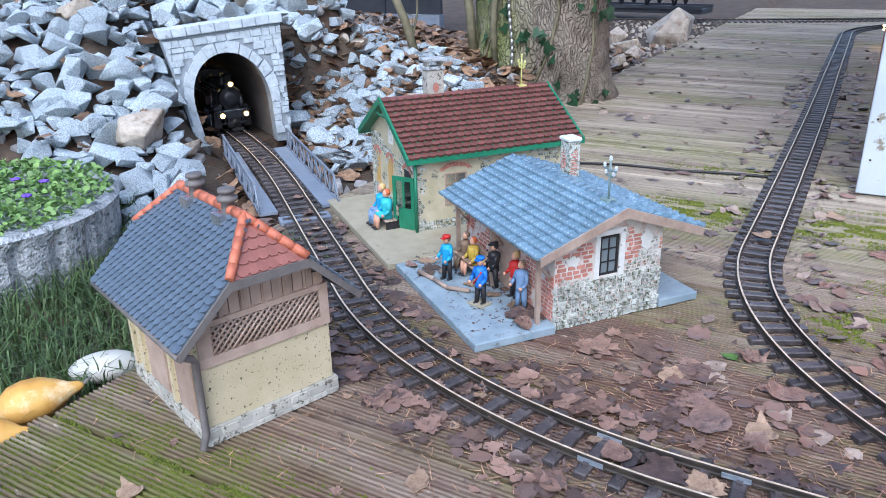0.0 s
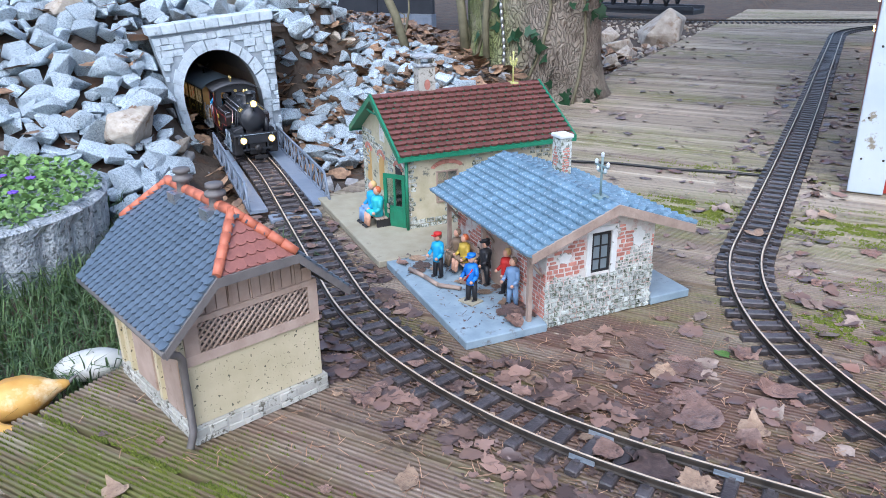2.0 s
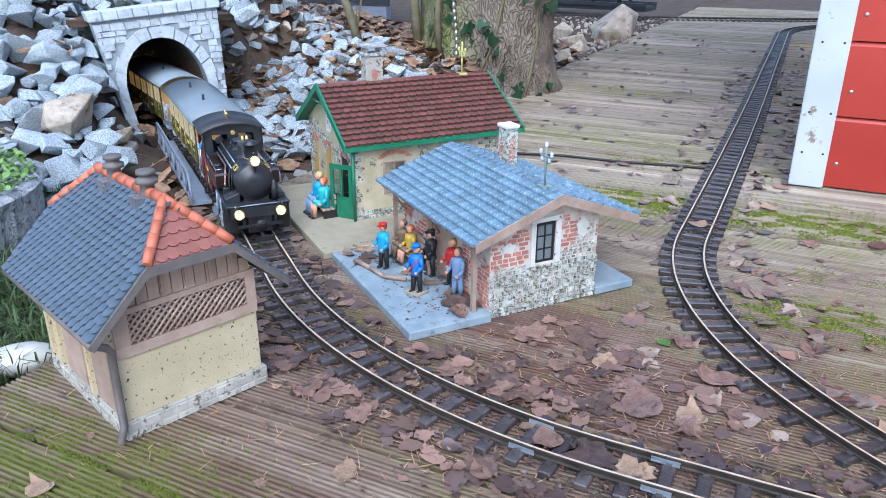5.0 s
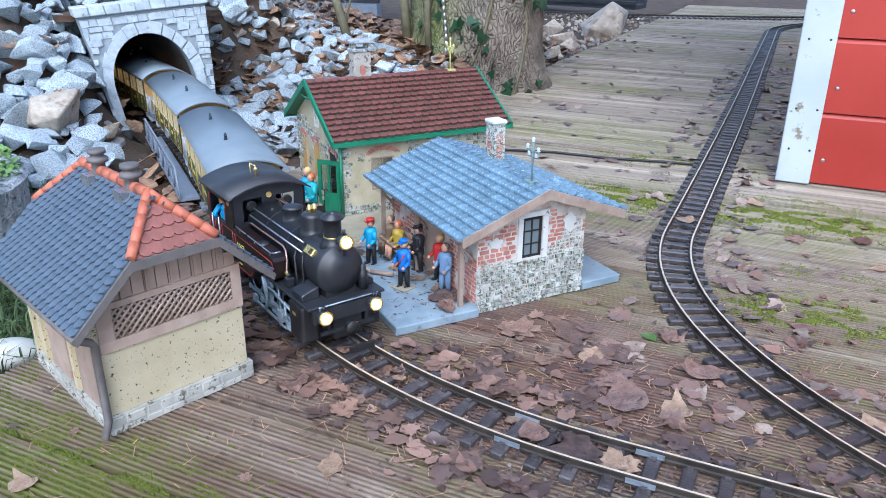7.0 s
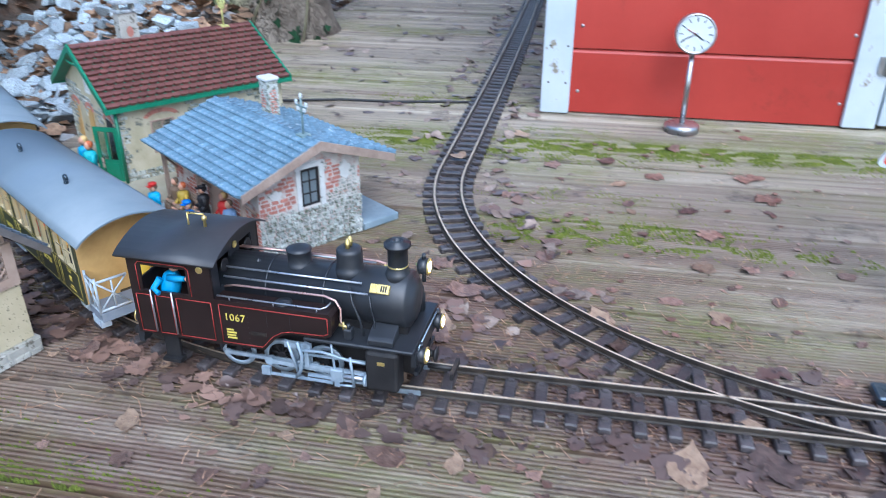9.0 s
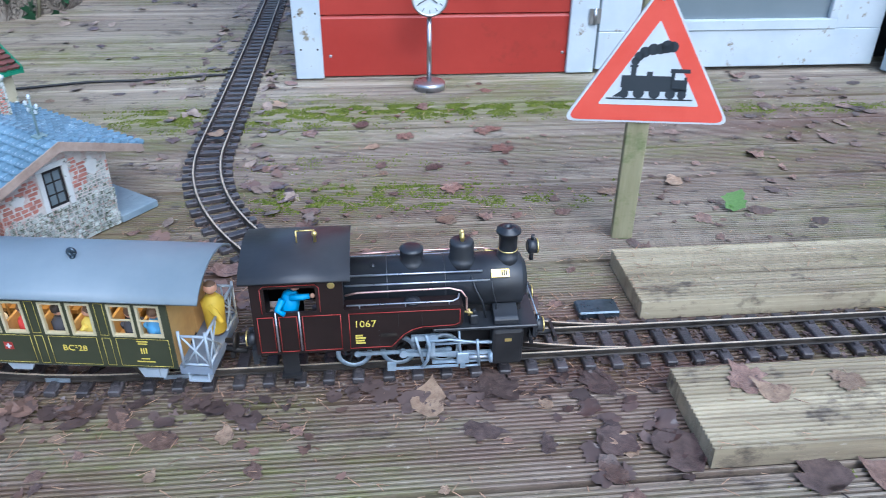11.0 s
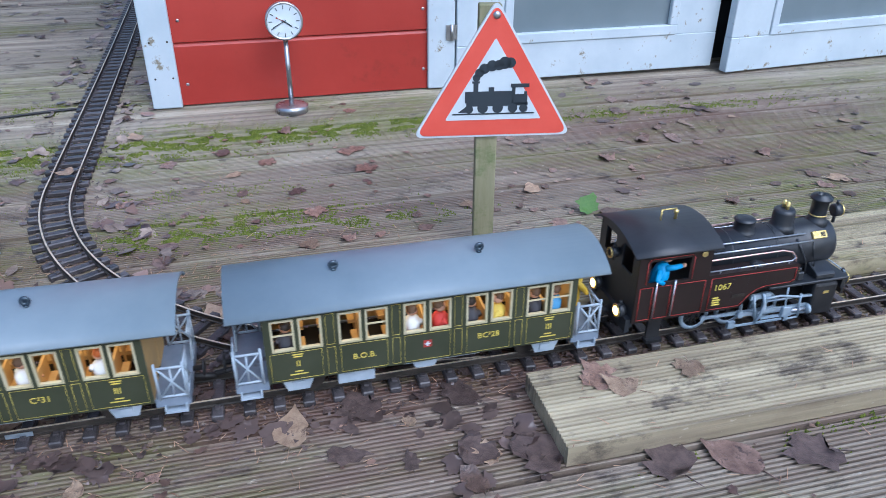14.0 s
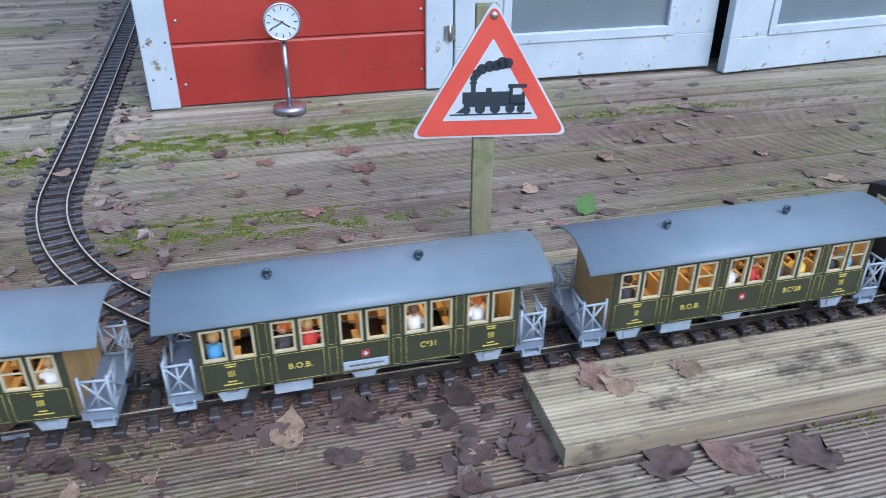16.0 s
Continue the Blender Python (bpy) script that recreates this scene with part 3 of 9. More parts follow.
# ---- track ----
def sleeper_mesh():
    bm = BM()
    box(bm, -0.0070, 0.0070, -0.0445, 0.0445, 0.0, 0.0085)
    bevelled(bm, 0.0014)
    for y in (-0.0305, -0.0175, 0.0175, 0.0305):
        box(bm, -0.003, 0.003, y - 0.0022, y + 0.0022, 0.008, 0.0115)
    return finish(bm, "sleeper", M["sleeper"])


SLEEPER = sleeper_mesh()
RAIL_PROF = [(-0.0028, 0.0083), (0.0028, 0.0083), (0.0028, 0.0093), (0.0008, 0.0102), (0.0008, 0.0135), (0.0018, 0.0142), (0.0018, 0.0164), (0.0013, 0.0169), (-0.0013, 0.0169), (-0.0018, 0.0164), (-0.0018, 0.0142), (-0.0008, 0.0135), (-0.0008, 0.0102), (-0.0028, 0.0093)]


def rail_along(f, s0, s1, off, parent, step=0.03):
    bm = BM()
    rings = []
    n = max(2, int((s1 - s0) / step))
    for i in range(n + 1):
        p, a = f(s0 + (s1 - s0) * i / n)
        side = vec(-math.sin(a), math.cos(a), 0)
        rings.append([bm.verts.new(p + side * (off + q[0]) + vec(0, 0, q[1])) for q in RAIL_PROF])
    m = len(RAIL_PROF)
    for a, b in zip(rings, rings[1:]):
        for k in range(m):
            bm.faces.new((a[k], a[(k + 1) % m], b[(k + 1) % m], b[k])).material_index = 1 if k == 7 else 0
    bm.faces.new(rings[0])
    bm.faces.new(rings[-1][::-1])
    part("rail", bm, [M["rail"], M["railhead"]], parent)


def make_track(name, f, s0, s1, label, singles, spacing=0.0345, skip=None):
    t = thing(name, Matrix(), label, "railway track", kind="structure")
    for off in (-0.02375, 0.02375):
        rail_along(f, s0, s1, off, t)
    rest = BM()
    rng = random.Random(7)
    s = s0 + 0.01
    while s < s1:
        p, a = f(s)
        if not (skip and skip(s)):
            m = pose(p.x, p.y, rng.uniform(-0.0006, 0.0004), 0, 0, math.degrees(a) + rng.uniform(-1.2, 1.2))
            if singles[0] < s < singles[1]:
                piece("sleeper", SLEEPER, t, m)
            else:
                box(rest, -0.0070, 0.0070, -0.0445, 0.0445, 0.0, 0.0085, m)
        s += spacing
    if len(rest.verts):
        part("far_sleepers", rest, M["sleeper"], t)["kind"] = "stuff"
    else:
        rest.free()
    return t


main_track = make_track("main_track", line_at, -2.45, 2.6, "narrow model railway track with dark brown sleepers and worn rails", (-1.75, 1.6))
side_track = make_track("side_track", side_at, 0.05, 8.2, "second model railway track curving away beside the shed", (0.1, 3.6), skip=lambda s: s < 0.30)


def turnout_parts():
    t = thing("turnout_frame", Matrix(), "dark plastic crossing and long sleepers where two tracks join", "turnout")
    for k in range(9):
        x = 0.2645 + k * 0.0345
        y = SIDE_C.y - math.sqrt(max(0, SIDE_R ** 2 - (SIDE_C.x - x) ** 2))
        bm = BM()
        box(bm, x - 0.0068, x + 0.0068, Y0 + 0.03, y + 0.044, 0.0, 0.0083)
        bevelled(bm, 0.0012)
        part("long_sleeper", bm, M["sleeper"], t)
    bm = BM()
    box(bm, 0.33, 0.43, Y0 - 0.017, Y0 - 0.014, 0.010, 0.0155)
    part("check_rail", bm, M["rail"], t)
    mt = thing("point_motor", pose(0.478, 0.708, 0.0), "flat dark grey point motor box beside the turnout", "point motor")
    bm = BM()
    box(bm, -0.028, 0.028, -0.014, 0.018, 0.0, 0.011)
    bevelled(bm, 0.002)
    part("cover", bm, M["steeldark"], mt)
    bm = BM()
    box(bm, -0.004, 0.004, -0.05, -0.012, 0.004, 0.009)
    part("throw_bar", bm, M["blackmatt"], mt)


turnout_parts()


def rail_joiner(parent, f, s, off):
    p, a = f(s)
    c = p + vec(-math.sin(a), math.cos(a), 0) * off
    bm = BM()
    box(bm, -0.014, 0.014, -0.0034, 0.0034, 0.0086, 0.0098)
    for y in (-1, 1):
        box(bm, -0.014, 0.014, y * 0.0026 - 0.0005, y * 0.0026 + 0.0005, 0.0096, 0.0140)
    ob = part("rail_joiner", bm, M["joiner"], parent, "bright metal rail joiner")
    ob.matrix_basis = pose(c.x, c.y, 0, 0, 0, math.degrees(a))


for s in (-0.091, 0.040):
    for off in (0.02375, -0.02375):
        rail_joiner(main_track, line_at, s, off)

# ---- shed wall, doors ----
WALL = 1.752


def shed_wall():
    w = thing("wall_shed", Matrix(), "red boarded garden shed front with white corner posts", "wall", kind="structure")
    z = 0.004
    k = 0
    while z < 2.1:
        h = 0.1495
        bm = BM()
        prism(bm, [(WALL, z), (WALL, z + h - 0.010), (WALL + 0.006, z + h - 0.002), (WALL + 0.030, z + h - 0.002), (WALL + 0.030, z)], 0.066, 0.690, "x")
        part("board", bm, M["red"], w)
        for x in (0.093, 0.672):
            bm = BM()
            lathe(bm, (x, WALL + 0.0005, z + 0.05), (0, -1, 0), [(0.0042, 0), (0.0042, 0.0012), (0.003, 0.0022), (0.001, 0.0022)], 10)
            part("screw", bm, M["steel"], w)
        z += h + 0.0005
        k += 1
    bm = BM()
    box(bm, 0.008, 0.075, WALL - 0.014, WALL + 0.006, 0.002, 2.15)
    bevelled(bm, 0.002)
    part("corner_post", bm, M["white"], w, "white painted corner board")
    bm = BM()
    box(bm, 0.682, 0.752, WALL - 0.012, WALL + 0.02, 0.004, 2.15)
    bevelled(bm, 0.002)
    part("door_frame", bm, M["white"], w, "white painted door frame")
    bm = BM()
    box(bm, 0.010, 0.030, WALL + 0.006, WALL + 2.4, 0.002, 2.15)
    part("side_boarding", bm, M["red"], w)
    # Added solid block; its near-black colour stands for the unlit shed inside.
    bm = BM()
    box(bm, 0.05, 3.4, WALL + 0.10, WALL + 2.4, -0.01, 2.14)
    part("inside_shade_block", bm, M["dark"], w)
    for x in (0.02, 0.06):
        for z in (0.075, 0.16, 0.30):
            bm = BM()
            ball(bm, (x + 0.004, WALL - 0.0145, z), 0.0025, 0.001, 0.0025, 8, 4)
            part("nail_head", bm, M["rail"], w)


shed_wall()


def door_leaf(name, m, x1, label):
    """A glazed shed door; its hinge edge is at x = 0."""
    d = thing(name, m, label, "door", kind="structure")
    sill = 0.128
    def bar(n, *a):
        bm = BM()
        box(bm, *a)
        bevelled(bm, 0.002)
        part(n, bm, M["white"], d)
    bar("rail", 0.0, x1, 0, 0.03, 0.012, sill - 0.022)
    bar("stile", 0.0, 0.125, 0.001, 0.029, sill - 0.022, 1.95)
    bar("stile", x1 - 0.125, x1, 0.001, 0.029, sill - 0.022, 1.95)
    bar("rail", 0.125, x1 - 0.125, 0.001, 0.029, 1.80, 1.95)
    bar("glazing_bead", 0.125, x1 - 0.125, -0.004, 0.012, sill - 0.022, sill + 0.004)
    bar("glazing_bead", 0.125, 0.148, -0.004, 0.012, sill + 0.004, 1.80)
    bar("glazing_bead", x1 - 0.148, x1 - 0.125, -0.004, 0.012, sill + 0.004, 1.80)
    bm = BM()
    box(bm, 0.14, x1 - 0.14, 0.012, 0.016, sill - 0.01, 1.81)
    part("pane", bm, M["pane"], d)
    return d


D1 = door_leaf("door_1", pose(0.757, WALL - 0.012, 0.0), 0.742, "white painted glazed shed door, flaking and dirty along the foot")
D2 = door_leaf("door_2", pose(1.512, WALL - 0.068, -0.006, 0, 0, 5.0), 0.742, "white painted glazed shed door standing slightly ajar")
hinge = thing("door_hinge", pose(0.742, WALL - 0.014, 0.146), "small galvanised door hinge", "hinge")
bm = BM()
tube(bm, (0, -0.004, -0.02), (0, -0.004, 0.02), 0.0045)
box(bm, -0.014, 0.014, -0.003, 0.0, -0.018, 0.018)
part("leaf_plate", bm, M["steel"], hinge)

# ---- buildings ----
G = pose(-0.401, 0.777, 0, 0, 0, 52.6)


def tile_mesh(name, w, l, th, material, round_tip=True, hump=0.0):
    """One roof tile: x along the ridge, y down the slope, z out of the roof."""
    bm = BM()
    tip = [(-w / 2, 0), (-w / 2, l * 0.7), (-w * 0.3, l * 0.92), (0, l), (w * 0.3, l * 0.92), (w / 2, l * 0.7), (w / 2, 0)] if round_tip else [(-w / 2, 0), (-w / 2, l), (-w * 0.17, l), (w * 0.17, l), (w / 2, l), (w / 2, 0)]
    hz = [hump * (1 - (2 * p[0] / w) ** 2) for p in tip]
    top = [bm.verts.new((p[0], p[1], th * (0.45 + 0.55 * p[1] / l) + h)) for p, h in zip(tip, hz)]
    low = [bm.verts.new((p[0], p[1], th * (-0.55 + 0.55 * p[1] / l) + h)) for p, h in zip(tip, hz)]
    bm.faces.new(top)
    n = len(tip)
    for k in range(n - 1):
        bm.faces.new((top[k], low[k], low[k + 1], top[k + 1]))
    return finish(bm, name, material)


def tile_slope(parent, frame_m, length, run, cols, rows, me, keep=None, single=True, stagger=True):
    """Lays rows of tiles on a slope; frame_m: x along, y down, z out, from the upper corner."""
    pitch, course = length / cols, run / rows
    frame_m = frame_m @ Matrix.Translation((-length / 2, 0, 0))
    joined = []
    for r in range(rows):
        for c in range(cols + (1 if stagger and r % 2 else 0)):
            x = (c + 0.5 - (0.5 if stagger and r % 2 else 0)) * pitch
            y = r * course
            if keep and not keep(x, y + course / 2):
                continue
            m = frame_m @ Matrix.Translation((min(max(x, pitch * 0.46), length - pitch * 0.46), y, 0))
            if single:
                piece("tile", me, parent, m)
            else:
                joined.append(m)
    if joined:
        bm = BM()
        for m in joined:
            k = len(bm.verts)
            bm.from_mesh(me)
            bm.verts.ensure_lookup_table()
            for v in bm.verts[k:]:
                v.co = m @ v.co
        part("far_tiles", bm, me.materials[0], parent)["kind"] = "stuff"


def slope_frame(p, along, down):
    """A frame with x along, y down the slope and z out of it."""
    x, y = Vector(along).normalized(), Vector(down).normalized()
    z = x.cross(y)
    if z.z < 0:
        x = -x
        z = x.cross(y)
    m = Matrix((x, y, z)).transposed().to_4x4()
    return Matrix.Translation(p) @ m


def sheet(bm, a, b, c, d, th, mi=0):
    """A slab through four corners, th thick below them."""
    a, b, c, d = map(Vector, (a, b, c, d))
    n = (b - a).cross(d - a).normalized()
    if n.z < 0:
        n = -n
    hi = [bm.verts.new(p) for p in (a, b, c, d)]
    lo = [bm.verts.new(p - n * th) for p in (a, b, c, d)]
    bm.faces.new(hi).material_index = mi
    bm.faces.new(lo[::-1]).material_index = mi
    for k in range(4):
        bm.faces.new((hi[k], lo[k], lo[(k + 1) % 4], hi[(k + 1) % 4])).material_index = mi


def half_round_row(parent, name, a, b, r, n, material):
    a, b = Vector(a), Vector(b)
    for k in range(n):
        p, q = a.lerp(b, k / n), a.lerp(b, (k + 1.12) / n)
        bm = BM()
        tube(bm, p, q, r * 0.9, r * 1.06, 10)
        part(name, bm, material, parent)


def rubble(parent, name, face, u0, u1, z0, z1, h, w, material, seed, hole=None, depth=0.0022):
    """Irregular stones proud of a wall. face(u, z, d) gives the place d in front of the wall."""
    rng = random.Random(seed)
    z = z0
    r = 0
    while z < z1 - h * 0.4:
        hh = min(h * rng.uniform(0.85, 1.15), z1 - z)
        u = u0 - rng.uniform(0, w * 0.5)
        while u < u1:
            ww = w * rng.uniform(0.6, 1.4)
            a, b = max(u, u0) + 0.0005, min(u + ww, u1) - 0.0005
            if b - a > w * 0.2 and not (hole and hole((a + b) / 2, z + hh / 2)):
                d = depth * rng.uniform(0.5, 1.1)
                j = [(rng.uniform(0, 0.0010), rng.uniform(0, 0.0010)) for _ in range(4)]
                c = [(a + j[0][0], z + j[0][1]), (b - j[1][0], z + j[1][1]), (b - j[2][0], z + hh - 0.0008 - j[2][1]), (a + j[3][0], z + hh - 0.0008 - j[3][1])]
                bm = BM()
                i = 0.0008
                mid = ((a + b) / 2, z + hh / 2)
                back = [bm.verts.new(face(*p, -0.0005)) for p in c]
                front = [bm.verts.new(face(p[0] + (mid[0] - p[0]) * 0.12, p[1] + (mid[1] - p[1]) * 0.12, d)) for p in c]
                bm.faces.new(front)
                for k in range(4):
                    bm.faces.new((back[k], back[(k + 1) % 4], front[(k + 1) % 4], front[k]))
                part(name, bm, material, parent)
            u += ww
        z += hh
        r += 1


def window(parent, m, w, h, frame_mat, bars=(1, 2), name="window"):
    """A small barred window in the plane x, z, facing -y."""
    win = new(name)
    win.parent = parent
    win.matrix_basis = m
    win.empty_display_size = 0.01
    bm = BM()
    t = 0.0028
    box(bm, -w / 2, w / 2, -0.0015, 0.003, h - t, h)
    box(bm, -w / 2, w / 2, -0.0015, 0.003, 0, t)
    box(bm, -w / 2, -w / 2 + t, -0.0014, 0.003, t, h - t)
    box(bm, w / 2 - t, w / 2, -0.0014, 0.003, t, h - t)
    for k in range(1, bars[0] + 1):
        x = -w / 2 + w * k / (bars[0] + 1)
        box(bm, x - 0.0008, x + 0.0008, -0.0008, 0.002, t, h - t)
    for k in range(1, bars[1] + 1):
        z = h * k / (bars[1] + 1)
        box(bm, -w / 2 + t, w / 2 - t, -0.0006, 0.0018, z - 0.0008, z + 0.0008)
    part("frame", bm, frame_mat, win)
    bm = BM()
    box(bm, -w / 2 + t, w / 2 - t, 0.001, 0.0016, t, h - t)
    part("pane", bm, M["pane"], win)
    return win


def goods_shed():
    p = thing("platform_slab", G, "pale grey stone-paved model platform slab with dead leaves on it", "platform")
    bm = BM()
    prism(bm, [(0.0, -0.006), (0.123, -0.006), (0.123, 0.014), (0.302, 0.014), (0.302, 0.0), (0.372, 0.0), (0.372, 0.300), (0.0, 0.300)], 0.0, 0.0125, "z")
    bevelled(bm, 0.0012)
    part("slab", bm, M["plat_blue"], p)
    rng = random.Random(5)
    for _ in range(26):
        bm = BM()
        a, b = rng.uniform(0.01, 0.10), rng.uniform(0.01, 0.28)
        tube(bm, (a, b, 0.0128), (a + rng.uniform(-0.012, 0.012), b + rng.uniform(-0.012, 0.012), 0.0128), 0.00035, seg=4)
        part("paving_joint", bm, M["greywood"], p)
    t = thing("goods_shed", G, "weathered model goods shed with slate-blue tiles and patched brick gable", "model building", "model station buildings")
    U0, U1, V0, V1, EZ, RZ, RU = 0.124, 0.300, 0.004, 0.285, 0.118, 0.168, 0.220
    base = 0.0125
    bm = BM()
    # walls with a hollow core and a gable
    wl = [(U0, base), (U1, base), (U1, EZ + 0.012), (RU, RZ - 0.008), (U0, EZ + 0.012)]
    prism(bm, [(U0, 0.0), (U1, 0.0), (U1, base), (U0, base)], V0 + 0.0005, V0 + 0.009, "y")
    prism(bm, wl, V0 + 0.006, V1, "y")
    part("wall_core", bm, M["mortar"], t)
    bm = BM()
    wx, wz0, wz1 = 0.2105, 0.070, 0.127
    # gable skin round the window
    box(bm, U0, wx - 0.017, V0, V0 + 0.006, base, EZ + 0.010)
    box(bm, wx + 0.017, U1, V0, V0 + 0.006, base, EZ + 0.010)
    box(bm, wx - 0.017, wx + 0.017, V0, V0 + 0.006, base, wz0)
    prism(bm, [(U0, EZ + 0.010), (U1, EZ + 0.010), (RU, RZ - 0.008)], V0, V0 + 0.006, "y")
    part("gable_wall", bm, M["mortar"], t)
    front = lambda u, z, d: (u, V0 - d, z)
    rubble(t, "plinth_stone", front, U0 - 0.002, U1 + 0.002, 0.0005, 0.067, 0.0074, 0.0115, M["stonewall"], 3, depth=0.0030)
    def patch(u, z):
        if abs(u - wx) < 0.026 or z > RZ - 0.020 - abs(u - RU) * 0.45:
            return True
        w = 0.010 * noise.noise((u * 60, z * 60, 3.3))
        if u < wx:
            return z < 0.072 + w or math.hypot((u - 0.152) / 1.3, z - 0.100) < 0.009 + w * 0.6 or z > 0.124 + w
        return not (abs(u - (0.247 + (z - 0.10) * 0.15)) < 0.010 + w * 0.5 and z > 0.086 + w or u > 0.292 + w * 0.3 and z > 0.09)
    rubble(t, "brick", front, U0, U1, 0.067, 0.155, 0.0062, 0.0125, M["brick"], 4, hole=patch, depth=0.0011)
    flake = lambda u, z: abs(u - wx) < 0.026 or not patch(u, z) or z > RZ - 0.020 - abs(u - RU) * 0.45
    rubble(t, "flake", front, U0, U1, 0.067, 0.150, 0.0052, 0.0075, M["stonewall"], 14, hole=lambda u, z: flake(u, z) or u < wx and z > 0.118, depth=0.0014)
    bl = [(0.152, 0.100, 0.010, 0.007), (0.272, 0.112, 0.010, 0.014)]
    for a, z, w, h in bl:
        bm = BM()
        pts = [(a + w * math.cos(k * math.pi / 7) * (1 + 0.25 * math.sin(k * 2.3)), z + h * math.sin(k * math.pi / 7) * (1 + 0.2 * math.cos(k * 1.7))) for k in range(14)]
        prism(bm, pts, V0 - 0.0016, V0, "y")
        part("render_patch", bm, M["render_patch"], t)
    for a, b, c, d in ((wx - 0.024, wx - 0.016, wz0 - 0.004, wz1 + 0.002), (wx + 0.016, wx + 0.025, wz0 - 0.004, wz1 + 0.002), (wx - 0.025, wx + 0.026, wz1 + 0.002, wz1 + 0.010)):
        bm = BM()
        box(bm, a, b, V0 - 0.0025, V0 + 0.001, c, d)
        bevelled(bm, 0.0008)
        part("window_surround", bm, M["render_patch"], t)
    window(t, Matrix.Translation((wx, V0 + 0.0015, wz0)), 0.030, wz1 - wz0, M["blackmatt"])
    # side wall towards the platform: bricks, door, posts
    sidef = lambda v, z, d: (U0 - d, v, z)
    rubble(t, "brick", sidef, V0, V1, base, 0.122, 0.0062, 0.0125, M["brick"], 8, hole=lambda v, z: 0.10 < v < 0.16 or noise.noise((v * 30, z * 30, 9)) > 0.1, depth=0.0011)
    bm = BM()
    box(bm, U0 - 0.003, U0, 0.102, 0.158, base, 0.10)
    part("door", bm, M["brownwood"], t)
    for v in (0.012, 0.15, 0.275):
        bm = BM()
        box(bm, 0.1005, 0.1065, v - 0.003, v + 0.003, base, EZ + 0.002)
        part("porch_post", bm, M["beam"], t)
        bm = BM()
        tube(bm, (0.1035, v, 0.10), (U0, v, 0.075), 0.0022, seg=6)
        part("porch_brace", bm, M["beam"], t)
    # roof
    L0, L1, e0, e1, ez = -0.017, 0.305, 0.090, 0.350, EZ + 0.003
    for e in (e0, e1):
        bm = BM()
        sheet(bm, (RU, L0, RZ), (RU, L1, RZ), (e, L1, ez), (e, L0, ez), 0.004)
        part("roof_board", bm, M["greywood"], t)
        bm = BM()
        s = 1 if e > RU else -1
        prism(bm, [(RU, RZ + 0.0045), (e + s * 0.002, ez + 0.0030), (e + s * 0.002, ez - 0.0095), (RU, RZ - 0.0095)], L0 - 0.003, L0, "y")
        part("barge_board", bm, M["beam"], t)
    for k in range(5):
        v = L0 + 0.01 + k * 0.07
        bm = BM()
        box(bm, 0.098, RU if k else 0.132, v - 0.002, v + 0.002, EZ - 0.002, EZ + 0.0015)
        part("tie_beam", bm, M["beam"], t)
    bm = BM()
    box(bm, 0.092, 0.098, L0, L1, EZ - 0.006, EZ - 0.0005)
    part("eave_beam", bm, M["beam"], t)
    me = tile_mesh("blue_tile", 0.0170, 0.0200, 0.0046, M["tile_blue"], True, 0.0040)
    run = math.hypot(RU - e0, RZ - ez) + 0.003
    tile_slope(t, slope_frame((RU, (L0 + L1) / 2, RZ + 0.001), (0, 1, 0), (e0 - RU, 0, ez - RZ)), L1 - L0, run, 20, 10, me)
    tile_slope(t, slope_frame((RU, (L0 + L1) / 2, RZ + 0.001), (0, 1, 0), (e1 - RU, 0, ez - RZ)), L1 - L0, run, 20, 10, me, single=False)
    half_round_row(t, "ridge_tile", (RU, L0, RZ + 0.0015), (RU, L1, RZ + 0.0015), 0.0035, 20, M["tile_blue"])
    # chimney
    ch = new("chimney")
    ch.parent = t
    ch.matrix_basis = pose(0.259, 0.188, 0.146)
    bm = BM()
    box(bm, -0.010, 0.010, -0.012, 0.012, -0.030, 0.070)
    part("shaft", bm, M["stonewall"], ch)
    cf = lambda u, z, d: (u, -0.012 - d, z)
    rubble(ch, "brick", cf, -0.007, 0.007, 0.008, 0.058, 0.0045, 0.007, M["brick"], 12, hole=lambda u, z: (u / 0.0065) ** 2 + ((z - 0.036) / 0.022) ** 2 > 1, depth=0.0012)
    cg = lambda u, z, d: (-0.010 - d, u, z)
    rubble(ch, "brick", cg, -0.009, 0.009, 0.008, 0.058, 0.0045, 0.007, M["brick"], 13, hole=lambda u, z: ((u - 0.003) / 0.0065) ** 2 + ((z - 0.040) / 0.018) ** 2 > 1, depth=0.0012)
    bm = BM()
    box(bm, -0.0125, 0.0125, -0.0145, 0.0145, 0.070, 0.076)
    bevelled(bm, 0.0015)
    part("cap", bm, M["render_patch"], ch)
    # roof mast with insulators
    insulator_mast(t, pose(0.2195, 0.026, RZ + 0.003), mat("grey_green_mast", (0.16, 0.24, 0.24), (0.22, 0.30, 0.30), 40, 0.6), M["signwhite"])


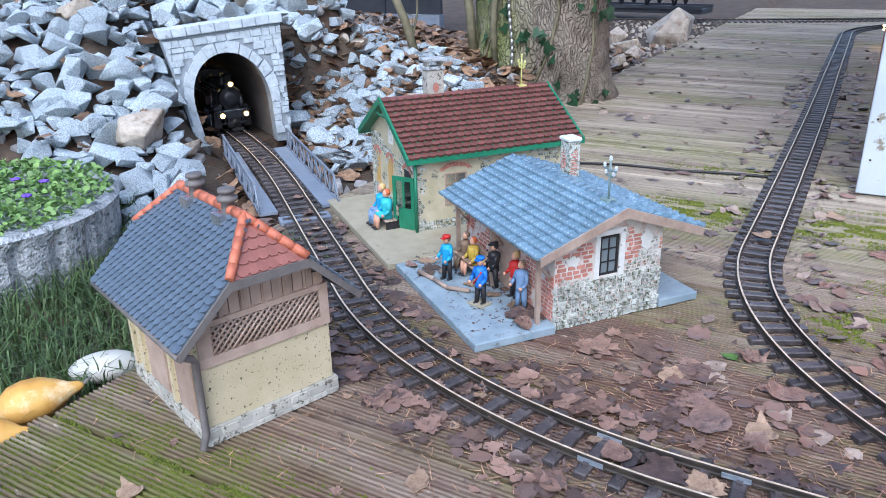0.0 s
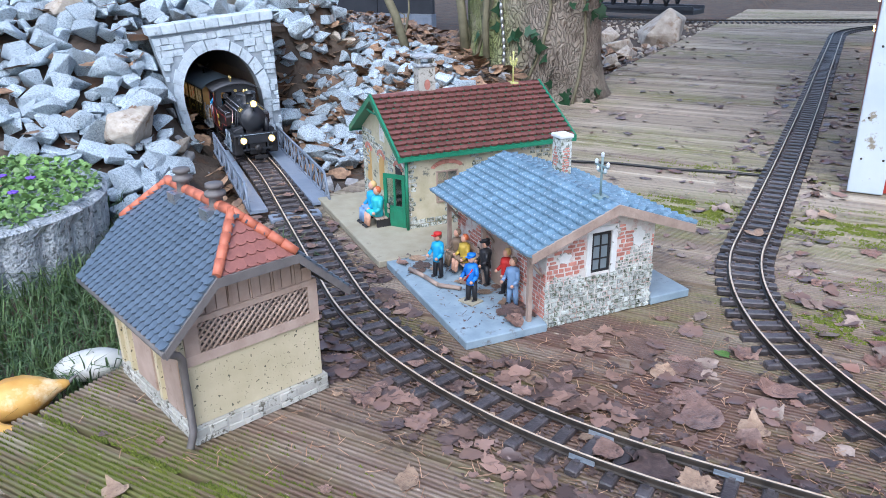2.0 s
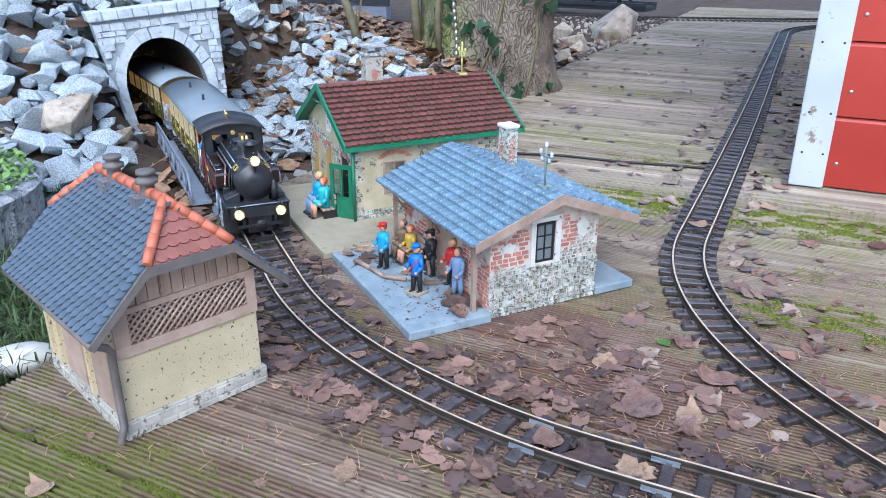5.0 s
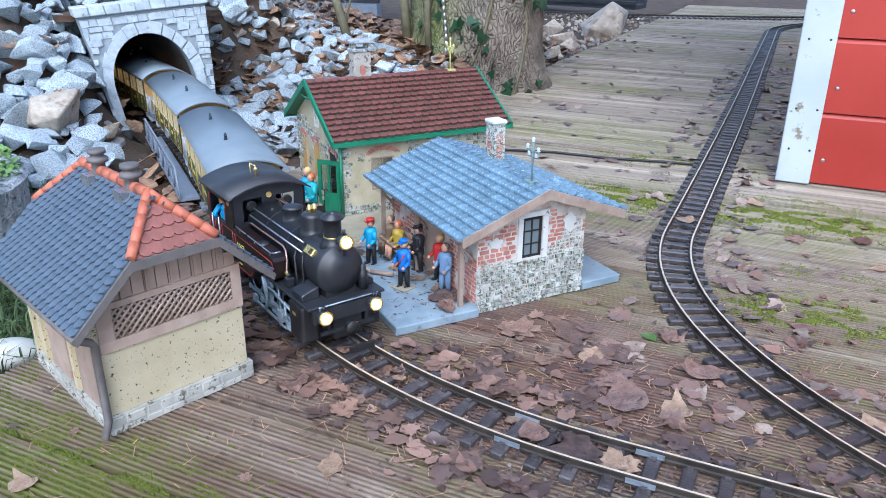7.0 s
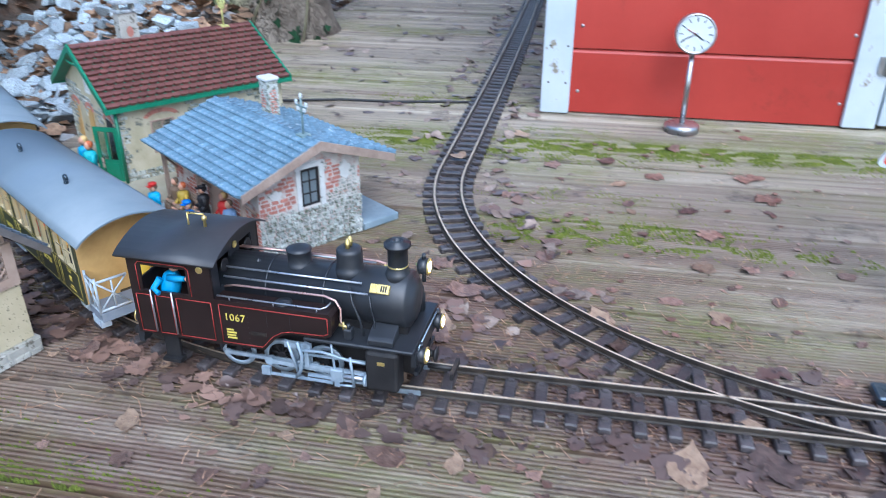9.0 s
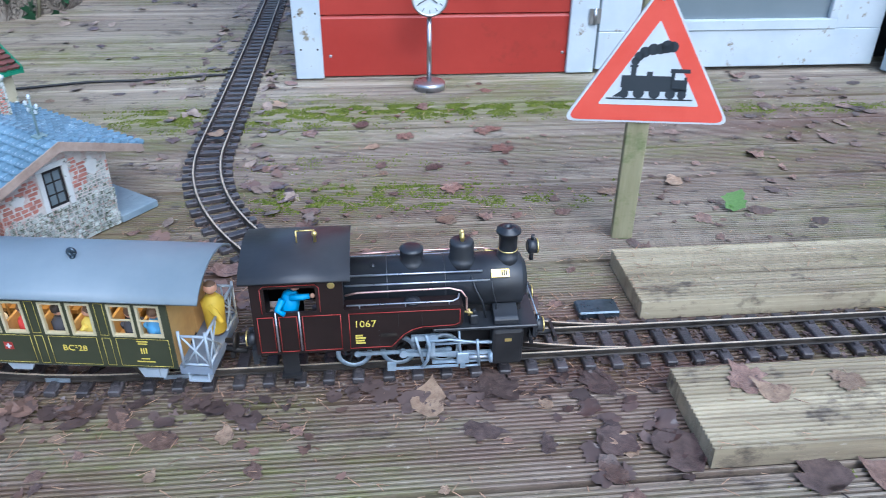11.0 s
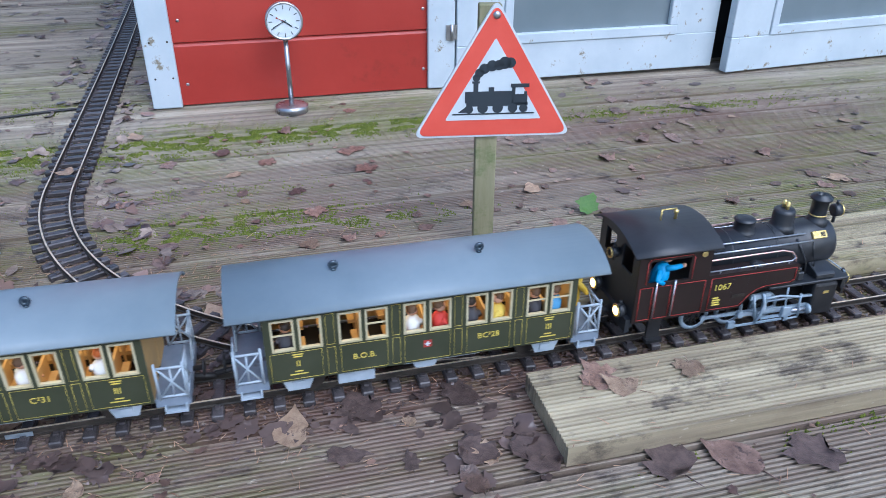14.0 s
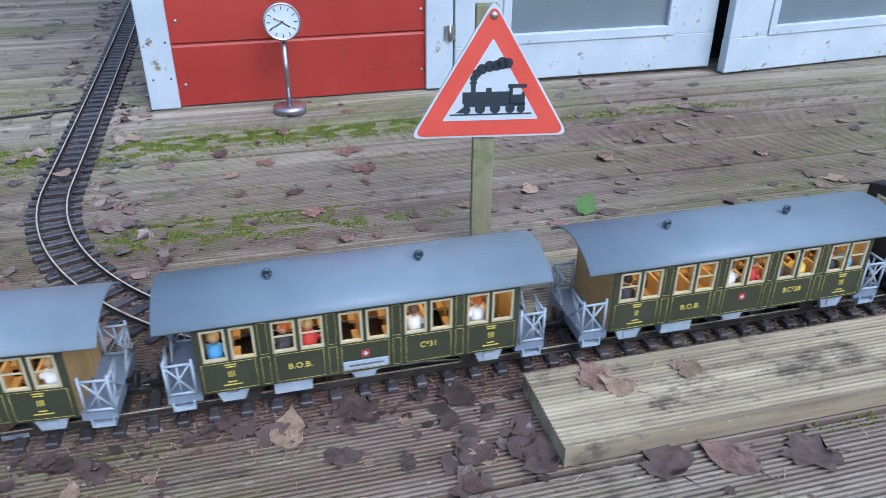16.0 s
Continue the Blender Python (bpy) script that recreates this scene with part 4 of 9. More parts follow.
def insulator_mast(parent, m, metal, cup):
    ms = new("insulator_mast")
    ms.parent = parent
    ms.matrix_basis = m
    bm = BM()
    tube(bm, (0, 0, 0), (0, 0, 0.056), 0.0016)
    box(bm, -0.0012, 0.0012, -0.014, 0.014, 0.042, 0.0445)
    box(bm, -0.0012, 0.0012, -0.009, 0.009, 0.034, 0.036)
    box(bm, -0.008, 0.008, -0.008, 0.008, -0.001, 0.002)
    part("mast", bm, metal, ms)
    for y, z in ((-0.013, 0.0445), (0.013, 0.0445), (0, 0.056), (-0.0085, 0.036), (0.0085, 0.036)):
        bm = BM()
        lathe(bm, (0, y, z), (0, 0, 1), [(0.0014, 0), (0.003, 0.001), (0.0018, 0.0025), (0.0028, 0.004), (0.0012, 0.0065)], 10)
        part("insulator", bm, cup, ms, "round glass insulator")


goods_shed()


def station():
    p = thing("platform_slab", G, "tan model platform slab in front of the station", "platform")
    bm = BM()
    box(bm, -0.012, 0.42, 0.304, 0.69, 0.0, 0.0125)
    bevelled(bm, 0.0015)
    part("slab", bm, M["plat_tan"], p)
    t = thing("station_house", G, "cream plastered model station with red-brown tiles and green trim", "model building", "model station buildings")
    U0, U1, V0, V1, EZ, RZ, RV = 0.090, 0.418, 0.428, 0.680, 0.160, 0.236, 0.554
    b = 0.0125
    bm = BM()
    prism(bm, [(V0, b), (V1, b), (V1, EZ), (RV, RZ - 0.008), (V0, EZ)], U0, U1, "x")
    part("wall_core", bm, M["plaster_old"], t)
    # rough stones: corner quoins and patches
    ff = lambda u, z, d: (u, V0 - d, z)
    rubble(t, "stone", ff, U0, U1, b, 0.158, 0.0085, 0.014, M["stonewall"], 21, hole=lambda u, z: noise.noise((u * 16, z * 22, 1.7)) < 0.10 and not (u < U0 + 0.014), depth=0.0016)
    gf = lambda v, z, d: (U0 - d, v, z)
    rubble(t, "stone", gf, V0, V1, b, 0.158, 0.0085, 0.014, M["stonewall"], 22, hole=lambda v, z: (noise.noise((v * 16, z * 22, 5.7)) < 0.12 and V0 + 0.015 < v < V1 - 0.015) or (0.44 < v < 0.50 and z < 0.12) or (0.53 < v < 0.58 and 0.04 < z < 0.12), depth=0.0016)
    rubble(t, "plinth_stone", ff, U0, U1, b - 0.003, b + 0.018, 0.009, 0.016, M["stonewall"], 23, depth=0.0035)
    # brick arch and arched openings
    def arch(c, z, w, h, f, n=9):
        for k in range(n):
            a0 = math.pi * (0.5 + 0.42 * (1 - 2 * k / n))
            a1 = math.pi * (0.5 + 0.42 * (1 - 2 * (k + 0.9) / n))
            bm = BM()
            q = [(c + w * math.cos(a0), z + h * math.sin(a0)), (c + w * math.cos(a1), z + h * math.sin(a1)), (c + (w + 0.007) * math.cos(a1), z + (h + 0.007) * math.sin(a1)), (c + (w + 0.007) * math.cos(a0), z + (h + 0.007) * math.sin(a0))]
            lo = [bm.verts.new(f(*x, 0)) for x in q]
            hi = [bm.verts.new(f(*x, 0.0025)) for x in q]
            bm.faces.new(hi)
            for i in range(4):
                bm.faces.new((lo[i], lo[(i + 1) % 4], hi[(i + 1) % 4], hi[i]))
            part("arch_brick", bm, M["brick"], t)
    arch(0.168, 0.118, 0.026, 0.010, ff, 11)
    arch(0.470, 0.112, 0.018, 0.012, gf, 7)
    arch(0.565, 0.112, 0.016, 0.012, gf, 7)
    arch(0.640, 0.112, 0.014, 0.012, gf, 7)
    for c, w in ((0.470, 0.032), (0.565, 0.028), (0.640, 0.024)):
        bm = BM()
        box(bm, U0 - 0.001, U0 + 0.001, c - w / 2, c + w / 2, b if c < 0.5 else 0.05, 0.118)
        # The doorway is a flat panel with its shade painted near-black.
        part("opening", bm, M["coachin"] if c > 0.5 else M["dark"], t, "dull yellow shuttered opening" if c > 0.5 else "flat panel painted near-black as the shade of an open doorway")
    window(t, Matrix.Translation((U0 - 0.001, RV, 0.150)) @ pose(0, 0, 0, 0, 0, -90), 0.022, 0.034, M["render_patch"])
    window(t, Matrix.Translation((0.168, V0 - 0.001, 0.055)), 0.044, 0.060, M["brownwood"])
    # open green door
    d = new("door")
    d.parent = t
    d.matrix_basis = pose(U0 - 0.002, V0 + 0.006, b, 0, 0, 128)
    bm = BM()
    box(bm, 0, 0.046, -0.0015, 0.0015, 0.0, 0.040)
    box(bm, 0, 0.046, -0.0015, 0.0015, 0.092, 0.100)
    box(bm, 0, 0.007, -0.0015, 0.0015, 0.040, 0.092)
    box(bm, 0.039, 0.046, -0.0015, 0.0015, 0.040, 0.092)
    box(bm, 0.021, 0.025, -0.0015, 0.0015, 0.040, 0.092)
    box(bm, 0.006, 0.021, -0.0024, 0.0024, 0.006, 0.034)
    box(bm, 0.026, 0.041, -0.0024, 0.0024, 0.006, 0.034)
    part("leaf", bm, M["greenpaint"], d, "green panelled door leaf")
    bm = BM()
    box(bm, 0.007, 0.039, -0.0003, 0.0003, 0.040, 0.092)
    part("pane", bm, PANE_CLEAR, d)
    bm = BM()
    tube(bm, (U0 - 0.003, V0 - 0.005, b), (U0 - 0.003, V0 - 0.005, EZ - 0.006), 0.003)
    part("drain_pipe", bm, M["greenpaint"], t, "green drain pipe")
    # roof
    E0, E1, ez, uu0, uu1 = 0.412, 0.696, 0.151, 0.070, 0.432
    for e in (E0, E1):
        bm = BM()
        sheet(bm, (uu0, RV, RZ), (uu1, RV, RZ), (uu1, e, ez), (uu0, e, ez), 0.004)
        part("roof_board", bm, M["greenpaint"], t)
        s = 1 if e > RV else -1
        for u in (uu0, uu1):
            bm = BM()
            prism(bm, [(RV, RZ + 0.0055), (e + s * 0.002, ez + 0.0045), (e + s * 0.002, ez - 0.008), (RV, RZ - 0.007)], u - 0.0025, u + 0.0015, "x")
            part("barge_board", bm, M["greenpaint"], t, "green barge board")
        bm = BM()
        box(bm, uu0, uu1, e - 0.003 if s < 0 else e - 0.001, e + 0.001 if s < 0 else e + 0.003, ez - 0.007, ez - 0.0005)
        part("gutter", bm, M["greenpaint"], t, "green gutter board")
    for v, z in ((RV - 0.03, 0.208), (RV + 0.03, 0.208)):
        bm = BM()
        tube(bm, (uu0 + 0.002, v, z), (uu0 + 0.002, RV, RZ - 0.03), 0.0022, seg=6)
        part("gable_brace", bm, M["greenpaint"], t)
    me = tile_mesh("red_tile", 0.0152, 0.0120, 0.0050, M["tile_red"], True, 0.0004)
    run = math.hypot(RV - E0, RZ - ez) + 0.002
    L = uu1 - uu0 - 0.004
    tile_slope(t, slope_frame((uu0 + 0.002 + L / 2, RV, RZ + 0.001), (1, 0, 0), (0, E0 - RV, ez - RZ)), L, run, 23, 12, me)
    tile_slope(t, slope_frame((uu0 + 0.002 + L / 2, RV, RZ + 0.001), (1, 0, 0), (0, E1 - RV, ez - RZ)), L, run, 23, 12, me, single=False)
    bm = BM()
    tube(bm, (uu0, RV, RZ + 0.0015), (uu1, RV, RZ + 0.0015), 0.0028)
    part("ridge_cap", bm, M["tile_red"], t)
    insulator_mast(t, pose(0.372, RV, RZ + 0.002), YELLOWED, YELLOWED)
    ch = new("chimney")
    ch.parent = t
    ch.matrix_basis = pose(0.184, RV + 0.01, 0.205)
    bm = BM()
    box(bm, -0.017, 0.017, -0.013, 0.013, 0, 0.078)
    for q in (-0.014, 0.014):
        box(bm, q - 0.002, q + 0.002, -0.012, 0.012, 0.084, 0.094)
    part("shaft", bm, M["plinth"], ch)
    bm = BM()
    box(bm, -0.020, 0.020, -0.016, 0.016, 0.078, 0.084)
    box(bm, -0.022, 0.022, -0.018, 0.018, 0.094, 0.100)
    bevelled(bm, 0.0012)
    part("cap", bm, M["concrete"], ch)
    bm = BM()
    prism(bm, [(0.006 * math.cos(k), 0.045 + 0.010 * math.sin(k)) for k in np.arange(0, 6.28, 0.5)], -0.0142, -0.0125, "y")
    part("brick_patch", bm, M["brick"], ch)


YELLOWED = mat("yellowed_plastic", (0.50, 0.50, 0.16), (0.60, 0.60, 0.24), 40, 0.5, bump=0.05)
PANE_CLEAR = glass("clear_pane", (0.85, 0.95, 0.9), 0.8)
station()


def hut():
    m = pose(-0.561, 0.465, 0, 0, 0, 70.7)
    t = thing("lamp_hut", m, "cream model hut with brown lattice, grey slates and orange ridge tiles", "model building")
    W, D, B1, EZ = 0.160, 0.200, 0.093, 0.150
    bm = BM()
    box(bm, -0.004, W + 0.004, -0.004, D + 0.004, 0, 0.020)
    part("plinth_core", bm, M["plinth"], t)
    rubble(t, "plinth_stone", lambda u, z, d: (u, -0.004 - d, z), -0.004, W + 0.004, 0.0, 0.020, 0.0098, 0.020, M["plinth"], 31, depth=0.0016)
    rubble(t, "plinth_stone", lambda v, z, d: (-0.004 - d, v, z), -0.004, D + 0.004, 0.0, 0.020, 0.0098, 0.020, M["plinth"], 32, depth=0.0016)
    bm = BM()
    box(bm, 0, W, 0, D, 0.020, B1)
    bevelled(bm, 0.001)
    part("lower_wall", bm, M["plaster"], t)
    bm = BM()
    # boarded upper storey, core
    HZ = 0.186
    prism(bm, [(0.002, B1), (W - 0.002, B1), (W - 0.002, EZ), (W * 0.78, HZ), (W * 0.22, HZ), (0.002, EZ)], 0.004, D - 0.003, "y")
    part("upper_core", bm, M["greywood"], t)
    for k in range(12):
        a = 0.003 + k * (W - 0.006) / 12
        w = (W - 0.006) / 12 - 0.0010
        c = a + w / 2
        top = min(HZ, EZ + max(0, min(c, W - c)) * 1.02)
        if top > 0.149:
            bm = BM()
            box(bm, a, a + w, 0.0005, 0.004, 0.1445, top)
            part("board", bm, M["brownwood"], t)
    for a in np.arange(0.004, W, 0.0265):
        bm = BM()
        box(bm, a - 0.002, a + 0.002, -0.0014, 0.001, 0.1445, min(HZ, EZ + min(a, W - a) * 1.02))
        part("batten", bm, M["brownwood"], t)
    # frame round the lattice
    for q in ((0, W, B1, 0.1045), (0, W, 0.1385, 0.1450), (0, 0.016, 0.1045, 0.1385), (W - 0.012, W, 0.1045, 0.1385)):
        bm = BM()
        box(bm, q[0], q[1], -0.0030, 0.004, q[2], q[3])
        part("frame_bar", bm, M["brownwood"], t)
    a, b, c, d = 0.016, W - 0.012, 0.1045, 0.1385
    for sgn in (1, -1):
        x = a - (d - c)
        while x < b:
            p0, p1 = [x, c], [x + (d - c), d]
            if p0[0] < a:
                p0 = [a, c + (a - x)]
            if p1[0] > b:
                p1 = [b, d - (x + (d - c) - b)]
            if p1[0] - p0[0] > 0.002:
                if sgn < 0:
                    p0[1], p1[1] = c + d - p0[1], c + d - p1[1]
                bm = BM()
                y = -0.0012 if sgn > 0 else -0.0001
                tube(bm, (p0[0], y, p0[1]), (p1[0], y, p1[1]), 0.0016, seg=4)
                part("lattice_slat", bm, M["brownwood"], t)
            x += 0.0081
    # side: doors and posts
    for v0, v1, mm in ((0.020, 0.066, "brownwood"), (0.095, 0.150, "brownwood")):
        bm = BM()
        box(bm, -0.0025, 0.002, v0, v1, 0.022, 0.126)
        part("door", bm, M[mm], t, "brown boarded door")
    for v in (0.003, 0.078, 0.165, 0.196):
        bm = BM()
        box(bm, -0.0045, 0.001, v - 0.004, v + 0.004, 0.020, 0.15)
        part("post", bm, M["plaster"], t)
    bm = BM()
    box(bm, -0.003, 0.003, 0.0, D, B1, 0.148)
    part("side_boarding", bm, M["brownwood"], t)
    # roof: steep slopes with a half hip at both ends
    RU, RZ, ez = 0.080, 0.236, 0.131
    eL, eR = -0.028, 0.188
    f, bk = -0.026, D + 0.026
    hf, hb = 0.020, D - 0.020
    hz, hl, hr = 0.190, RU - 0.046, RU + 0.046
    for e, hx in ((eL, hl), (eR, hr)):
        bm = BM()
        q = [(RU, hf, RZ), (RU, hb, RZ), (hx, bk, hz), (e, bk, ez), (e, f, ez), (hx, f, hz)]
        top = [bm.verts.new(p) for p in q]
        low = [bm.verts.new((p[0], p[1], p[2] - 0.005)) for p in q]
        bm.faces.new(top)
        bm.faces.new(low[::-1])
        for k in range(6):
            bm.faces.new((top[k], low[k], low[(k + 1) % 6], top[(k + 1) % 6]))
        part("roof_board", bm, M["tile_slate"], t)
        s = -1 if e < RU else 1
        for y in (f, bk):
            bm = BM()
            prism(bm, [(hx, hz + 0.002), (e, ez + 0.002), (e, ez - 0.008), (hx, hz - 0.009)], y - 0.002, y + 0.002, "y")
            part("barge_board", bm, M["greywood"], t)
        bm = BM()
        tube(bm, (e, f, ez - 0.003), (e, bk, ez - 0.003), 0.0038, seg=8)
        part("gutter", bm, M["greywood"], t)
    for y, h in ((f, hf), (bk, hb)):
        bm = BM()
        a = [bm.verts.new(p) for p in ((hl, y, hz), (hr, y, hz), (RU, h, RZ))]
        b2 = [bm.verts.new((v.co.x, v.co.y, v.co.z - 0.004)) for v in a]
        bm.faces.new(a)
        bm.faces.new(b2[::-1])
        for k in range(3):
            bm.faces.new((a[k], b2[k], b2[(k + 1) % 3], a[(k + 1) % 3]))
        part("hip_board", bm, M["tile_hip"], t)
        bm = BM()
        box(bm, hl - 0.001, hr + 0.001, y - 0.002, y + 0.002, hz - 0.009, hz + 0.001)
        part("hip_fascia", bm, M["greywood"], t)
    me = tile_mesh("slate", 0.0108, 0.0104, 0.0042, M["tile_slate"], True, 0.0006)
    run = math.hypot(RU - eL, RZ - ez)
    L = bk - f
    def keep(x, y):
        k = y / run * (RU - eL)
        return k > 46e-3 or min(x, L - x) > (hf - f) * (1 - k / 46e-3) - 0.004
    tile_slope(t, slope_frame((RU, (f + bk) / 2, RZ + 0.0008), (0, 1, 0), (eL - RU, 0, ez - RZ)), L, run, 21, 16, me, keep)
    tile_slope(t, slope_frame((RU, (f + bk) / 2, RZ + 0.0008), (0, 1, 0), (eR - RU, 0, ez - RZ)), L, run, 21, 16, me, keep, single=False)
    mh = tile_mesh("hip_tile", 0.0118, 0.0125, 0.0013, M["tile_hip"], True, 0.0004)
    rl = math.hypot(hf - f, RZ - hz)
    tile_slope(t, slope_frame((RU, hf, RZ + 0.0008), (1, 0, 0), (0, f - hf, hz - RZ)), hr - hl, rl, 8, 5, mh, lambda x, y: abs(x - 0.046) < 0.046 * y / rl - 0.002)
    half_round_row(t, "ridge_tile", (RU, hf - 0.003, RZ + 0.0025), (RU, hb, RZ + 0.0025), 0.0062, 8, M["terracotta"])
    for y, h in ((f, hf), (bk, hb)):
        for hx in (hl, hr):
            half_round_row(t, "hip_ridge_tile", (hx, y, hz + 0.0035), (RU, h, RZ + 0.0035), 0.0052, 5, M["terracotta"])
    for v in (0.055, 0.137):
        ch = new("chimney")
        ch.parent = t
        ch.matrix_basis = pose(RU, v, RZ - 0.008)
        bm = BM()
        lathe(bm, (0, 0, 0), (0, 0, 1), [(0.0095, 0), (0.0080, 0.010), (0.0072, 0.019), (0.0115, 0.0205), (0.0115, 0.0245), (0.0075, 0.026), (0.0070, 0.029), (0.0100, 0.030), (0.0095, 0.034), (0.003, 0.0345)], 14)
        part("pot", bm, M["greywood"], ch, "grey weathered chimney pot")
        bm = BM()
        box(bm, -0.017, 0.012, -0.010, 0.010, -0.012, 0.008)
        part("flashing", bm, M["steel"], ch)
    bm = BM()
    pts = [(eL + 0.002, f + 0.006, ez - 0.004), (-0.012, f + 0.012, ez - 0.014), (-0.007, -0.009, ez - 0.022), (-0.007, -0.009, 0.022), (-0.016, -0.016, 0.008)]
    pipe(bm, pts, 0.0042, 8)
    part("drain_pipe", bm, M["greywood"], t, "grey drain pipe")


hut()


# ---- tunnel, bridge ----
PORTAL_S = -1.70
PP, PA = line_at(PORTAL_S)
PORTAL_M = Matrix.Translation(PP) @ pose(0, 0, 0, 0, 0, math.degrees(PA) + 90)


def warp(u, v):
    """The leaning outline of the portal: u across 0..1, v up 0..1; x to the right as one faces it."""
    bl, br, tl, tr = vec(-0.128, 0), vec(0.132, 0), vec(-0.188, 0.312), vec(0.126, 0.338)
    p = bl.lerp(br, u).lerp(tl.lerp(tr, u), v)
    return p


def portal():
    t = thing("tunnel_portal", PORTAL_M, "cast grey stone model tunnel portal with a round arch", "tunnel portal")
    # outline of the arch in the unit square
    half, spring, top = 0.368, 0.34, 0.785
    cx = 0.466
    def arch(k, grow=0.0):
        if k <= 0.25:
            return (cx - half - grow, spring * k / 0.25)
        if k >= 0.75:
            return (cx + half + grow, spring * (1 - k) / 0.25)
        a = math.pi * (1 - (k - 0.25) / 0.5)
        return (cx + (half + grow) * math.cos(a), spring + (top - spring + grow) * math.sin(a))
    n = 48
    inner = [arch(k / n) for k in range(n + 1)]
    def edge(p):
        d = (p[0] - cx, max(p[1], 0.0) - 0.3)
        k = min((1 - cx) / d[0] if d[0] > 1e-6 else (cx / -d[0] if d[0] < -1e-6 else 9), (0.7 / d[1]) if d[1] > 1e-6 else 9)
        return (cx + d[0] * k, max(0.0, 0.3 + d[1] * k))
    outer = []
    for k, p in enumerate(inner):
        q = edge(p)
        if k == 0:
            q = (0, 0)
        if k == n:
            q = (1, 0)
        outer.append(q)
    bm = BM()
    F, B = -0.012, 0.030
    def put(p, y):
        w = warp(*p)
        return bm.verts.new((w.x, y, w.y))
    fi, fo, bi, bo = ([put(p, y) for p in ring] for ring, y in ((inner, F), (outer, F), (inner, B), (outer, B)))
    for k in range(n):
        bm.faces.new((fi[k], fi[k + 1], fo[k + 1], fo[k]))
        bm.faces.new((bi[k], bo[k], bo[k + 1], bi[k + 1]))
        bm.faces.new((fi[k], bi[k], bi[k + 1], fi[k + 1]))
        bm.faces.new((fo[k], fo[k + 1], bo[k + 1], bo[k]))
    # fill the two top corners
    for c in ((0, 1), (1, 1)):
        near = sorted(range(n + 1), key=lambda k: (outer[k][0] - c[0]) ** 2 + (outer[k][1] - c[1]) ** 2)[:2]
        a, b = min(near), max(near)
        bm.faces.new((fo[a], fo[b], put(c, F)))
    part("slab", bm, M["portal_joint"], t)
    # voussoirs
    m = 23
    rng = random.Random(19)
    for k in range(m):
        a, b = 0.05 + 0.90 * (k + rng.uniform(-0.12, 0.06)) / m, 0.05 + 0.90 * (k + 0.90) / m
        out = rng.uniform(0.07, 0.10)
        bm = BM()
        q = [arch(a), arch((a + b) / 2), arch(b), arch(b, out), arch((a + b) / 2, out), arch(a, out)]
        lo = [put(p, F + 0.001) for p in q]
        hi = [put(p, F - 0.006) for p in q]
        bm.faces.new(hi)
        for i in range(6):
            bm.faces.new((lo[i], lo[(i + 1) % 6], hi[(i + 1) % 6], hi[i]))
        part("arch_stone", bm, M["portal"], t)
    # face stones
    def face(u, v, d):
        w = warp(u, v)
        return (w.x, F - d, w.y)
    def hole(u, v):
        if v < spring:
            return abs(u - cx) < half + 0.115
        r = ((u - cx) / (half + 0.115)) ** 2 + ((v - spring) / (top - spring + 0.115)) ** 2
        return r < 1
    rng = random.Random(9)
    v = 0.0
    while v < 0.93:
        h = rng.uniform(0.034, 0.062)
        u = -0.04
        while u < 1:
            w = rng.uniform(0.05, 0.115)
            a, b = max(0.003, u), min(0.997, u + w)
            if b - a > 0.03 and not hole((a + b) / 2, v + h / 2):
                j = lambda: rng.uniform(-0.005, 0.005)
                q = [(a + j(), v + j()), (b - j(), v + j()), (b - j(), v + h - j()), (a + j(), v + h - j())]
                bm = BM()
                lo = [bm.verts.new(face(*p, -0.0005)) for p in q]
                mu, mv, d = (a + b) / 2, v + h / 2, rng.uniform(0.003, 0.007)
                hi = [bm.verts.new(face(p[0] + (mu - p[0]) * 0.12, p[1] + (mv - p[1]) * 0.12, d)) for p in q]
                bm.faces.new(hi)
                for i in range(4):
                    bm.faces.new((lo[i], lo[(i + 1) % 4], hi[(i + 1) % 4], hi[i]))
                part("face_stone", bm, M["portal"], t)
            u += w
        v += h
    # coping
    for k in range(9):
        bm = BM()
        a, b = -0.02 + 1.04 * k / 9, -0.02 + 1.04 * (k + 0.97) / 9
        q = [warp(a, 0.955), warp(b, 0.955), warp(b, 1.03), warp(a, 1.03)]
        prism(bm, [(p.x, p.y) for p in q], F - 0.012, B + 0.01, "y")
        bevelled(bm, 0.002)
        part("coping_stone", bm, M["portal"], t)
    # the bore behind it
    bm = BM()
    rings = []
    for y in (B, 0.25, 0.55, 0.9):
        c = line_at(PORTAL_S - y)[0]
        local = PORTAL_M.inverted() @ c
        ring = []
        for k in range(0, n + 1, 3):
            p = arch(k / n, 0.02)
            w = warp(*p)
            ring.append(bm.verts.new((w.x + local.x, y, max(w.y, -0.01))))
        rings.append(ring)
    for a, b in zip(rings, rings[1:]):
        for k in range(len(a) - 1):
            bm.faces.new((a[k], a[k + 1], b[k + 1], b[k]))
    bm.faces.new(rings[-1])
    part("bore", bm, M["greywood"], t, "dark inner lining of the tunnel")
    bm = BM()
    box(bm, -0.3, 0.25, 0.05, 1.25, -0.06, -0.004)
    part("bore_floor", bm, M["soil"], t)
    bm = BM()
    box(bm, -0.23, 0.18, B + 0.004, 1.25, 0.285, 0.30)
    part("bore_roof", bm, M["soil"], t)


portal()


